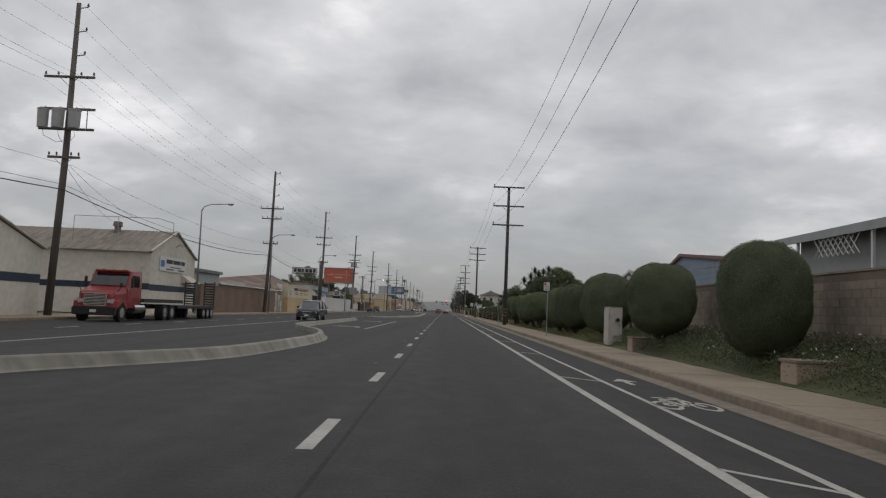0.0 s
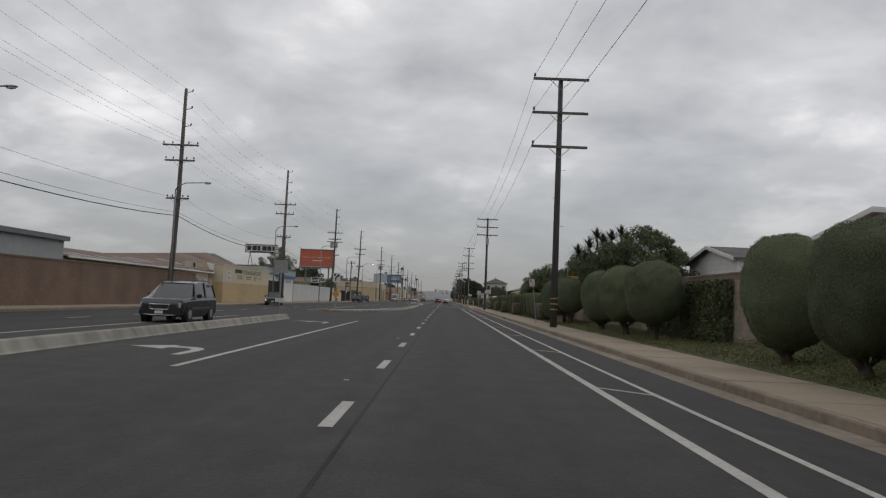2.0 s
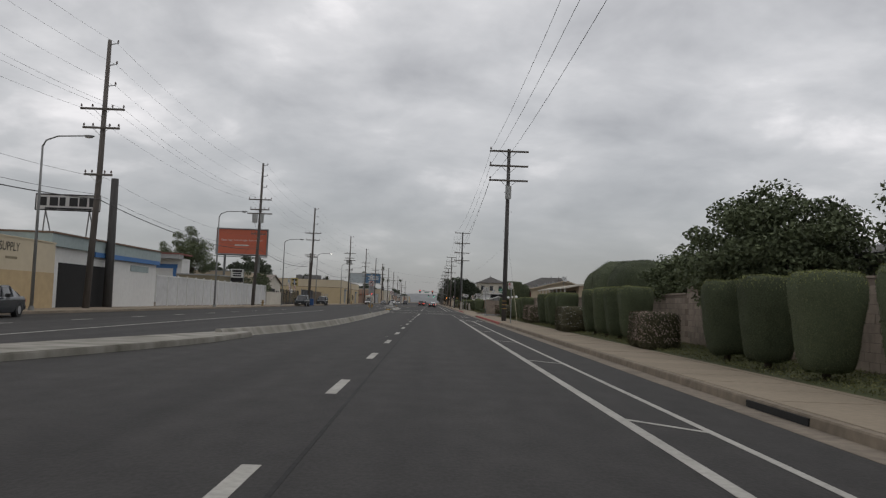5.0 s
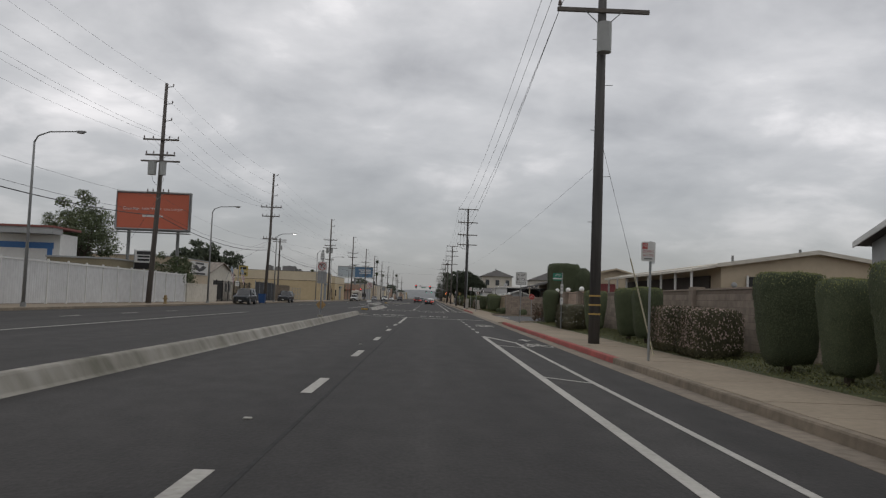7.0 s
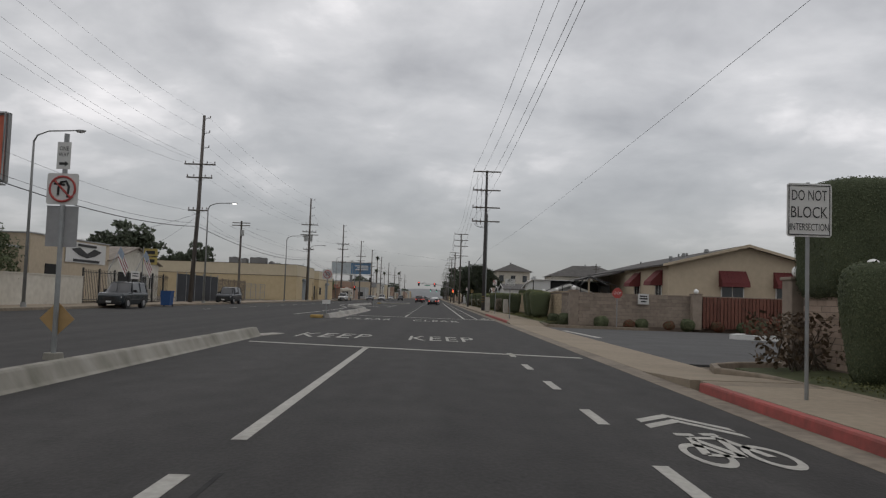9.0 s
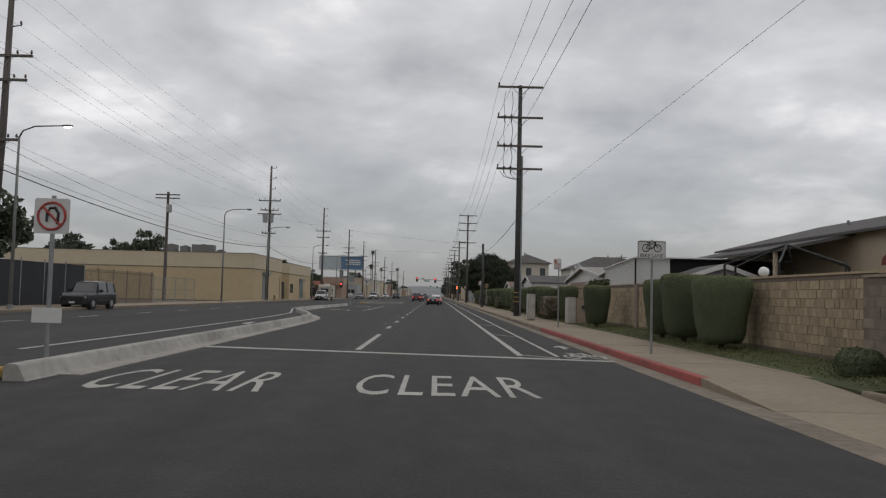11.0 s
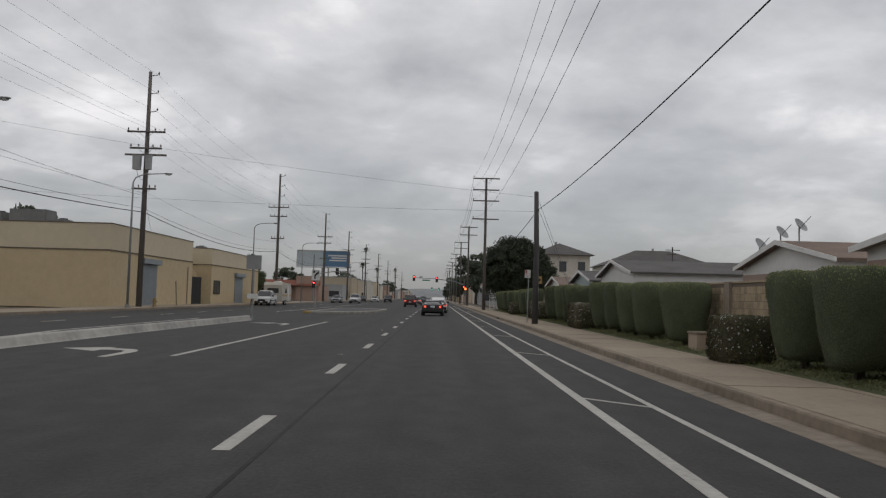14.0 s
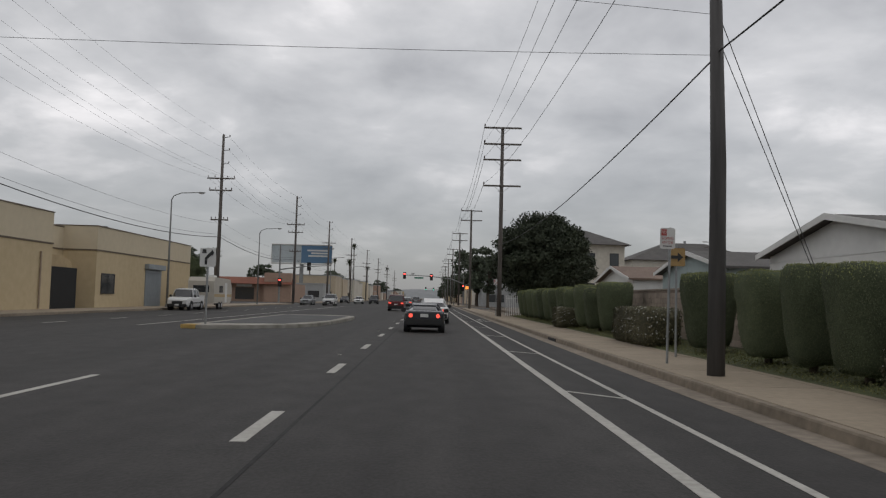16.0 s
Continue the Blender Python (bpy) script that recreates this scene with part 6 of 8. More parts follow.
def hip_house(label, x0, x1, y0, y1, eave, apex, wall, roof, cols, win_rows=(3.2, 7.3)):
    th = thing("two_storey_house", label, "house")
    part("wall", B(x0, x1, y0, y1, 0, eave), wall, th)
    o = 0.8
    mx = min((x1 - x0), (y1 - y0)) / 2
    ym0, ym1 = (y0 + mx, y1 - mx) if (y1 - y0) > (x1 - x0) else ((y0 + y1) / 2, (y0 + y1) / 2 + 0.01)
    xm0, xm1 = ((x0 + x1) / 2, (x0 + x1) / 2 + 0.01) if (y1 - y0) > (x1 - x0) else (x0 + mx, x1 - mx)
    v = [(x0 - o, y0 - o, eave), (x1 + o, y0 - o, eave), (x1 + o, y1 + o, eave), (x0 - o, y1 + o, eave), (xm0, ym0, apex), (xm1, ym0, apex), (xm1, ym1, apex), (xm0, ym1, apex)]
    part("roof", (v, [(0, 1, 5, 4), (1, 2, 6, 5), (2, 3, 7, 6), (3, 0, 4, 7), (4, 5, 6, 7), (3, 2, 1, 0)]), roof, th)
    for z in win_rows:
        for x in np.linspace(x0 + 1.4, x1 - 1.4, cols):
            win_s(th, float(x), y0, z, 1.1, 1.6, BLACK_PL)
        for y in np.linspace(y0 + 2, y1 - 2, 3):
            win_x(th, x0, float(y), z, 1.1, 1.6, -1, BLACK_PL)
    part("chimney", B((x0 + x1) / 2 - 0.2, (x0 + x1) / 2 + 0.2, (y0 + y1) / 2 - 0.2, (y0 + y1) / 2 + 0.2, apex - 0.3, apex + 0.5), GREY_P, th)


hip_house("white two-storey house with grey hipped roof", 17.0, 26.2, 385, 402, 9.3, 11.6, CREAM, SHINGLE_G, 3)
hip_house("long white two-storey apartment house with dark grey hipped roof", 38.7, 64, 430, 447, 9.9, 13.9, CREAM, SHINGLE_G, 7)
hip_house("cream two-storey house with hipped roof", 70, 88, 430, 444, 8.0, 10.2, BEIGE_P, SHINGLE_G, 4)
wf = thing("picket_fence", "white metal picket fence at the end of the hedges", "fence")
for k in range(26):
    part("picket", B(6.7 + k * 0.16, 6.76 + k * 0.16, 347, 347.04, 0.1, 1.9), WHITE_P, wf)
part("rail", B(6.7, 10.8, 346.97, 347, 1.6, 1.66), WHITE_P, wf)
ut = thing("utility_pole", "weathered pole with crossarm behind the houses", "utility pole", at=(53, 428, 0))
part("pole", path_tube([(0, 0, 0), (0, 0, 14.2)], [0.2, 0.14], 10), WOOD_POLE, ut)
part("crossarm", B(-1.6, 1.6, -0.2, -0.08, 13.4, 13.55), ARM_WOOD, ut)
part("crossarm", B(-1.3, 1.3, -0.2, -0.08, 12.4, 12.55), ARM_WOOD, ut)
sp = thing("utility_pole", "short wooden pole with transformer in the yard", "utility pole", at=(-31, 293.5, 0))
part("pole", path_tube([(0, 0, 0), (0, 0, 12.6)], [0.2, 0.14], 10), WOOD_POLE, sp)
for z in (12.2, 11.8):
    part("crossarm", B(-1.4, 1.4, -0.2, -0.08, z, z + 0.13), ARM_WOOD, sp)
part("transformer", C((0.3, -0.3, 10.2), (0.3, -0.3, 11.1), 0.28, seg=12), CAN_GREY, sp)

# ---- plants ----


def leaf_quads(pos, nrm, size, rg, droop=0.9, aspect=1.6):
    """Small leaf blades at pos, turned roughly along nrm."""
    n = len(pos)
    d = nrm + rg.normal(0, droop, (n, 3))
    d /= np.linalg.norm(d, axis=1)[:, None] + 1e-9
    u = np.cross(d, rg.normal(0, 1, (n, 3)))
    u /= np.linalg.norm(u, axis=1)[:, None] + 1e-9
    v = np.cross(d, u)
    s = (size * rg.uniform(0.6, 1.3, n))[:, None]
    a, b = u * s * aspect / 2, v * s / 2
    co = np.stack([pos - a, pos + b * 0.9, pos + a, pos - b * 0.9], 1).reshape(-1, 3)
    return co, np.arange(n * 4).reshape(-1, 4)


def mesh_np(name, co, quads, material, extra=None):
    me = bpy.data.meshes.new(name)
    co = np.asarray(co, np.float32)
    q = np.asarray(quads, np.int32)
    vs, ls = co, q.ravel()
    starts, totals = np.arange(len(q)) * 4, np.full(len(q), 4)
    if extra is not None:
        ec, et = extra
        k = len(vs)
        vs = np.vstack([vs, ec])
        starts = np.concatenate([starts, len(ls) + np.arange(len(et)) * 3])
        totals = np.concatenate([totals, np.full(len(et), 3)])
        ls = np.concatenate([ls, (et + k).ravel()])
    me.vertices.add(len(vs))
    me.vertices.foreach_set("co", vs.astype(np.float32).ravel())
    me.loops.add(len(ls))
    me.loops.foreach_set("vertex_index", ls.astype(np.int32))
    me.polygons.add(len(starts))
    me.polygons.foreach_set("loop_start", starts.astype(np.int32))
    me.polygons.foreach_set("loop_total", totals.astype(np.int32))
    me.update(calc_edges=True)
    me.materials.append(material)
    return me


def ico(sub):
    bm = bmesh.new()
    bmesh.ops.create_icosphere(bm, subdivisions=sub, radius=1)
    v = np.array([x.co for x in bm.verts])
    f = np.array([[x.index for x in p.verts] for p in bm.faces])
    bm.free()
    return v, f


def shape_radius(u, half, power, lumps, seed, taper=0.0):
    """Points of a rounded block along the directions u; power: how square it is in plan and upright."""
    p_, q_ = power
    v = np.abs(u / np.array(half))
    r = 1.0 / ((v[:, 0] ** p_ + v[:, 1] ** p_) ** (q_ / p_) + v[:, 2] ** q_) ** (1 / q_)
    p = u * r[:, None]
    if taper:
        k = 1 + taper * np.clip(p[:, 2] / half[2], -1, 1) - taper * 0.5 * np.clip(p[:, 2] / half[2], 0, 1) ** 3
        p = p * np.stack([k, k, np.ones(len(k))], 1)
    if lumps:
        w = np.array([noise.noise(Vector(q * 1.7) + Vector((seed * 3.1, 0, 0))) + 0.35 * noise.noise(Vector(q * 5.5) + Vector((0, seed * 1.7, 0))) for q in p])
        p = p * (1 + lumps * w)[:, None]
    return p


def clipped(name, half, power, lumps, seed, n, size, material, taper=0.0, lift=0.0, band=None, core_mat=None):
    """Meshes of a clipped shrub: small leaves over a close twiggy body, centred at z = lift."""
    rg = np.random.default_rng(seed)
    v, f = ico(4)
    core = shape_radius(v, half, power, lumps, seed, taper) * 0.982
    u = rg.normal(0, 1, (n, 3)) * np.array(half) ** 0.4
    u /= np.linalg.norm(u, axis=1)[:, None]
    p = shape_radius(u, half, power, lumps, seed, taper)
    nr = u / np.array(half)
    nr = np.sign(nr) * np.abs(nr) ** 1.6
    nr /= np.linalg.norm(nr, axis=1)[:, None]
    p = p * rg.uniform(0.978, 1.004, n)[:, None]
    co, q = leaf_quads(p, nr, size, rg, 0.42)
    co[:, 2] += lift
    core[:, 2] += lift
    me = mesh_np(name, co, q, material, (core, f))
    me.materials.append(core_mat or HEDGE_CORE)
    me.polygons.foreach_set("material_index", np.concatenate([np.zeros(len(q), np.int32), np.ones(len(f), np.int32)]))
    me.polygons.foreach_set("use_smooth", np.concatenate([np.zeros(len(q), bool), np.ones(len(f), bool)]))
    meshes = [me]
    if band:
        m_, cut, share_, sz = band
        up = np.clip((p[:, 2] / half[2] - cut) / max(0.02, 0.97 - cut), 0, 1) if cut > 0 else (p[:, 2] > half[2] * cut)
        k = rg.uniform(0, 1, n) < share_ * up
        co, q = leaf_quads(p[k] * rg.uniform(1.0, 1.015, k.sum())[:, None], nr[k], sz, rg, 0.6)
        co[:, 2] += lift
        meshes.append(mesh_np(name + "_growth", co, q, m_))
    return meshes


# balls and barrels: paler leaves towards the top paint in the skylight there
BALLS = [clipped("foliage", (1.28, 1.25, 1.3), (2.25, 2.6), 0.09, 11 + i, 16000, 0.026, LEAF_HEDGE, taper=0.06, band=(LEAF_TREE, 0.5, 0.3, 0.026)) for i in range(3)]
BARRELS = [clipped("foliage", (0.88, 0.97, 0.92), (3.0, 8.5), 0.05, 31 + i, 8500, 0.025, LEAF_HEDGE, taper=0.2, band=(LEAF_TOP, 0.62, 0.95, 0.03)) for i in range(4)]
CUBES = [clipped("foliage", (1.0, 1.0, 1.0), (9, 11), 0.03, 41 + i, 12000, 0.028, LEAF_HEDGE, taper=0.05) for i in range(2)]
BLOOMS = [clipped("foliage", (0.75, 2.2, 0.62), (7, 8), 0.06, 51 + i, 9000, 0.055, LEAF_FLOWER, band=(PETAL if i == 0 else PETAL_W, -0.6, 0.5 if i == 0 else 0.07, 0.042), core_mat=BLOOM_CORE) for i in range(2)]
MOUNDS = [clipped("foliage", (0.5, 0.5, 0.42), (2.2, 2.4), 0.22, 61 + i, 1500, 0.06, (LEAF_IVY, LEAF_RUST)[i]) for i in range(2)]


def shrub(kind, label, meshes, x, y, z, scale, turn=0, trunk=0.0, r=0.08, group="", growth=""):
    th = thing(kind, label, "topiary" if kind == "topiary_tree" else "hedge", group, at=(x, y, z))
    m_ = pose(0, 0, 0, 0, 0, turn) @ Matrix.Diagonal((*scale, 1))
    ob = share("foliage", meshes[0], th, Matrix.Translation((0, 0, trunk + scale[2] * 0)) @ m_)
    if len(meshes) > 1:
        tagged(share(growth or "young_growth", meshes[1], th, Matrix.Translation((0, 0, trunk)) @ m_), "paler blossoms" if growth else "paler upper leaves with skylight put into their colour")
    return th


def topiary_ball(x, y, r=1.2, top=3.3, bottom=0.6, i=0):
    c, sz, sr = (top + bottom) / 2, (top - bottom) / 2.66, r / 1.3
    th = shrub("topiary_tree", "dark green clipped round topiary tree on a short trunk", BALLS[i % 3], x, y, 0.0, (sr, sr, sz), 70 * i, c, group="round topiary trees by the sidewalk")
    foot = 0.3 if y < 42 else 0.05
    part("trunk", path_tube([(0.1, 0.05, foot), (0.05, 0.04, foot + 0.3), (-0.03, 0.06, bottom), (0, 0, c - 0.3)], [0.19, 0.14, 0.12, 0.1], 8), BARK, th)
    for sx in (-1, 1):
        part("limb", path_tube([(0.03, 0.04, foot + 0.35), (sx * 0.22, 0.05 * sx, bottom + 0.02), (sx * 0.42, 0.1, c - 0.3)], [0.085, 0.07, 0.05], 6), BARK, th)


for i, (x, y, r, tp, bt) in enumerate(((7.35, 19.6, 1.07, 3.33, 0.55), (7.3, 28.4, 1.22, 3.35, 0.8), (7.5, 38.8, 1.22, 3.45, 0.58), (7.5, 47.9, 1.0, 3.27, 0.55), (7.5, 51.0, 0.97, 3.24, 0.6), (7.5, 54.4, 1.0, 3.22, 0.58), (7.5, 66.0, 1.1, 3.18, 0.8), (7.5, 70.6, 1.15, 3.2, 0.72),
                                      (7.5, 75.9, 1.0, 3.15, 0.55), (7.6, 86.4, 0.92, 3.1, 0.85), (7.6, 89.2, 1.12, 3.25, 0.95), (7.6, 94.0, 0.95, 3.08, 0.3), (7.3, 11, 1.3, 3.4, 0.8), (7.3, 2, 1.3, 3.4, 0.8))):
    topiary_ball(x, y, r, tp, bt, i)


def barrel(x, y, top=2.1, s=(1, 1), i=0, zb=0.3):
    hz = (top - zb - 0.04) / 2 / 0.92
    th = shrub("clipped_hedge", "dark green clipped barrel-shaped hedge with paler top", BARRELS[i % 4], x, y, 0.0, (s[0], s[1], hz), 90 * (i % 2), zb + 0.04 + 0.92 * hz, group="barrel hedges by the sidewalk")
    part("trunk", C((0, 0, zb - 0.3), (0.03, 0.02, zb + 0.9), 0.09, 0.07, 7), BARK, th)


k = 0
for y, tp in ((104.7, 2.3), (107.9, 2.28), (110.6, 2.27), (113.1, 2.26), (122.6, 2.28), (125.0, 2.3), (127.4, 2.3), (129.8, 2.28), (137.9, 2.23), (141.2, 2.25), (143.3, 2.03), (145.7, 2.24), (156.5, 2.08), (158.9, 2.07), (165.0, 2.03)):
    barrel(7.6, y, tp, (0.52, 0.5) if y == 143.3 or y > 150 else (0.67, 0.63), k)
    k += 1
for y, tp in ((222.3, 2.12), (225.4, 2.25), (227.7, 2.12), (237.0, 2.03), (245.3, 2.1), (255.0, 2.12), (257.9, 2.22), (260.6, 2.2), (263.3, 2.2), (265.4, 2.18), (273.2, 2.1), (277.0, 2.16), (279.2, 2.18), (281.9, 2.26), (284.5, 2.3), (291.4, 2.27), (293.4, 2.36), (295.5, 2.3), (299.3, 2.36)):
    r_ = {227.7: 0.56, 293.4: 0.56, 237.0: 0.6, 245.3: 0.54}.get(y, 0.69)
    barrel({237.0: 7.35, 245.3: 7.5}.get(y, 7.7), y - (0.9 if y == 237.0 else 0.5), tp - 0.03, (r_, r_), k)
    k += 1
for y in list(np.arange(310.0, 342, 2.7)):
    barrel(7.7, float(y), 2.22 + 0.08 * math.sin(y), (0.74, 0.72), k)
    k += 1


def bloom(x, y, hl, top, i, sx=1.0, zb=0.15):
    hz = (top - zb) / 2 / 0.62
    shrub("flowering_hedge", ("brown-green clipped hedge covered in pale pink blossom" if i == 0 else "low clipped hedge dotted with white flowers"), BLOOMS[i], x, y, 0.0, (sx, hl / 2.2, hz), 0, zb + 0.62 * hz, group="low flowering hedges", growth="blossom")


for x, y, hl, tp, i in ((7.4, 98.7, 2.6, 1.42, 0), (7.3, 119.0, 1.3, 1.35, 0), (7.2, 134.3, 2.0, 1.44, 1), (7.5, 150.2, 1.15, 1.42, 0), (7.5, 152.7, 1.1, 1.46, 0), (7.5, 169.9, 2.6, 1.38, 1), (7.35, 249.9, 2.3, 1.5, 0),
                        (7.15, 266.9, 0.75, 1.2, 1), (7.35, 287.3, 1.8, 1.36, 1), (7.3, 303.9, 2.6, 1.36, 1), (7.2, 318.6, 1.4, 1.2, 1)):
    bloom(x, y, hl, tp, i, 0.78)
for y, sx, sy, c, sz in ((143.2, 1.0, 1.9, 2.35, 1.12), (139.0, 1.25, 2.3, 2.4, 1.4), (134.4, 1.3, 2.2, 2.3, 1.3)):
    th = shrub("rounded_shrub", "large dense dark shrub rounded above the wall", BALLS[int(y) % 3], 10.9, y, 0, (sx, sy, sz), 0, c)
    part("trunk", C((0, 0, 0.1), (0, 0, c), 0.16, 0.1, 8), BARK, th)
cube = shrub("topiary_tree", "tall dark square-clipped cypress topiary", CUBES[0], 8.95, 182.0, 0, (0.95, 1.0, 1.2), 0, 2.85)
part("trunk", C((0, 0, 0), (0, 0, 2.2), 0.15), BARK, cube)
cube2 = shrub("topiary_tree", "tall clipped topiary with paler rounded top", BALLS[1], 10.05, 181.6, 0, (0.6, 0.62, 0.95), 0, 2.55)
part("trunk", C((0, 0, 0), (0, 0, 2), 0.12), BARK, cube2)
cone = shrub("topiary_tree", "dark narrow topiary tapering to its foot", clipped("foliage", (0.55, 0.55, 0.95), (2.5, 5), 0.04, 77, 5000, 0.034, LEAF_HEDGE, taper=0.25), 7.75, 179.2, 0, (0.85, 0.85, 1.1), 0, 1.2)
part("trunk", C((0, 0, 0), (0, 0, 0.5), 0.05), BARK, cone)


def limb_points(rr, a, b, wob):
    a, b = Vector(a), Vector(b)
    pts = []
    for k in range(5):
        t = k / 4
        p = a.lerp(b, t)
        if 0 < k < 4:
            p += Vector((rr.uniform(-wob, wob), rr.uniform(-wob, wob), rr.uniform(-wob, wob) * 0.5))
        pts.append(p)
    return pts


def tree_meshes(h, rx, rz, seed, material, clumps=60, leaves=170, size=0.16, trunk_r=0.2, base=0.35):
    rr = random.Random(seed)
    rg = np.random.default_rng(seed)
    cz = h - rz
    wood = [path_tube(limb_points(rr, (0, 0, -0.2), (rr.uniform(-0.3, 0.3), rr.uniform(-0.3, 0.3), cz - rz * 0.3), 0.15), [trunk_r * 1.3, trunk_r * 1.05, trunk_r, trunk_r * 0.9, trunk_r * 0.8], 8)]
    pos, nr = [], []
    for k in range(clumps):
        while True:
            q = rg.uniform(-1, 1, 3)
            if np.linalg.norm(q) < 1 and np.linalg.norm(q) > 0.35:
                break
        c = np.array([q[0] * rx, q[1] * rx, cz + q[2] * rz])
        cr_ = rg.uniform(0.16, 0.3) * min(rx, rz)
        if k % 4 == 0:
            wood.append(path_tube(limb_points(rr, (0, 0, cz - rz * (0.3 + 0.4 * rr.random())), tuple(c), 0.25), [trunk_r * 0.5, trunk_r * 0.4, trunk_r * 0.3, trunk_r * 0.2, trunk_r * 0.08], 5))
        d = rg.normal(0, 1, (leaves, 3))
        d /= np.linalg.norm(d, axis=1)[:, None]
        pos.append(c + d * (cr_ * rg.uniform(0.5, 1.12, leaves))[:, None] * np.array([1.25, 1.25, 0.8]))
        nr.append(d)
    co, q = leaf_quads(np.vstack(pos), np.vstack(nr), size, rg, 1.1)
    return merge(*wood), mesh_np("crown", co, q, material)


TREES = [tree_meshes(6.2, 3.6, 2.5, 1, LEAF_TREE, 120, 430, 0.1), tree_meshes(8.8, 3.9, 3.4, 2, LEAF_DARK, 230, 330, 0.15), tree_meshes(10.5, 3.8, 4.2, 3, LEAF_TREE, 46, 300, 0.14, 0.2),
         tree_meshes(12, 5, 4.4, 4, LEAF_FAR, 60, 70, 0.5, 0.3), tree_meshes(5.05, 2.25, 1.9, 8, LEAF_TREE, 150, 260, 0.085, 0.16),
         tree_meshes(5.3, 2.1, 1.7, 21, LEAF_TREE, 44, 90, 0.12, 0.1)]
WOODS = []
for i, (w, c) in enumerate(TREES):
    me = bpy.data.meshes.new("trunk")
    me.from_pydata(w[0], [], w[1])
    me.materials.append(BARK)
    WOODS.append(me)


def tree(x, y, i, s=(1, 1, 1), label="broad dark green tree with dense rounded crown", turn=0.0, group=""):
    th = thing("tree", label, "tree", group, at=(x, y, 0))
    m_ = pose(0, 0, 0, 0, 0, turn) @ Matrix.Diagonal((*s, 1))
    share("trunk", WOODS[i], th, m_)
    share("crown", TREES[i][1], th, m_)
    return th


tree(11.5, 84.3, 0, (0.76, 0.78, 0.99), "broad leafy garden tree behind the wall")
tree(10.3, 87.8, 4, (0.85, 0.85, 0.98), "bushy dark green tree below the yuccas", 30)
tree(13.6, 109, 0, (0.94, 0.94, 1.02), "dark leafy tree above the block wall", 100)
tree(9.9, 116, 4, (0.98, 1.2, 1.0), "rounded leafy tree above the block wall", 200)
tree(11.2, 124.5, 4, (0.95, 1.1, 0.78), "overgrown dark shrub mass above the wall", 90)
tree(9.9, 347.5, 1, (1.0, 1.0, 1.0), "large dark spreading tree by the sidewalk", 20)
tree(12.5, 356, 1, (0.9, 0.9, 0.85), "large dark spreading tree by the sidewalk", 120)
tree(-38, 216.5, 2, (1.05, 1.05, 1.08), "tall open-crowned tree behind the white fence", 0)
tree(-41.5, 219, 2, (0.8, 0.8, 0.9), "tall open-crowned tree behind the white fence", 80)
tree(-26.2, 211.4, 5, (1, 1, 1), "thin open-crowned tree leaning over the low wall", 40)
tree(-42, 275, 3, (0.85, 0.85, 0.85), "round dark tree behind the shops", 0)
tree(-58.8, 363, 3, (0.85, 0.85, 1.06), "round dark tree behind the yellow building", 60)
tree(-66, 366, 3, (0.6, 0.6, 0.92), "round dark tree behind the yellow building", 20)
tree(-74.5, 364, 3, (0.85, 0.85, 1.0), "round dark tree behind the yellow building", 150)
tree(-27.5, 366, 0, (0.7, 0.7, 0.9), "bushy green tree beside the yellow building", 0)
rt = random.Random(9)
for k in range(34):
    y = 430 + k * 26 + rt.uniform(-8, 8)
    s = rt.uniform(0.7, 1.15)
    tree(rt.uniform(9.5, 20), y, 3, (s, s, s * rt.uniform(0.8, 1.1)), "far hazy green roadside tree", rt.uniform(0, 360), "far roadside trees")
    if k % 2:
        tree(rt.uniform(-60, -30), y + 10, 3, (s, s, s * 0.9), "far hazy green roadside tree", rt.uniform(0, 360), "far roadside trees")


def spikes(n, length, width, up, seed):
    rg = np.random.default_rng(seed)
    co, q = [], []
    for k in range(n):
        a, e_ = rg.uniform(0, 2 * math.pi), rg.uniform(-0.5, up)
        d = np.array([math.cos(a) * math.cos(e_), math.sin(a) * math.cos(e_), math.sin(e_)])
        s = np.array([-math.sin(a), math.cos(a), 0]) * width / 2
        m1 = d * length * 0.5 + np.array([0, 0, 0.05])
        tip = d * length + np.array([0, 0, -0.1 * length])
        i = len(co)
        co += [-s, s, m1 + s, m1 - s, tip + s * 0.1, tip - s * 0.1]
        q += [(i, i + 1, i + 2, i + 3), (i + 3, i + 2, i + 4, i + 5)]
    return np.array(co), np.array(q)


yuc = mesh_np("rosette", *spikes(72, 0.88, 0.075, 1.5, 3), PALM_LEAF)
frond = mesh_np("crown", *spikes(70, 2.1, 0.35, 1.2, 4), PALM_LEAF)
for x, y, z in ((9.5, 88.4, 5.8), (10.0, 88.9, 5.5), (10.9, 87.5, 5.95), (10.4, 88.1, 5.7), (11.4, 88.0, 5.6), (9.8, 87.6, 5.3), (8.4, 89.0, 4.75), (9.1, 88.8, 5.2), (9.0, 89.6, 4.3)):
    th = thing("yucca", "spiky green yucca rosettes on a bare stem", "yucca", "yuccas behind the wall", at=(x, y, 0.2))
    part("stem", path_tube([(max(0.3, 9.9 - x), 0.2, 0), (max(0.3, 9.9 - x) * 0.8, 0.1, z * 0.6), (0, 0, z - 0.2)], [0.08, 0.06, 0.05], 7), BARK, th)
    share("rosette", yuc, th, Matrix.Translation((0, 0, z - 0.2)))
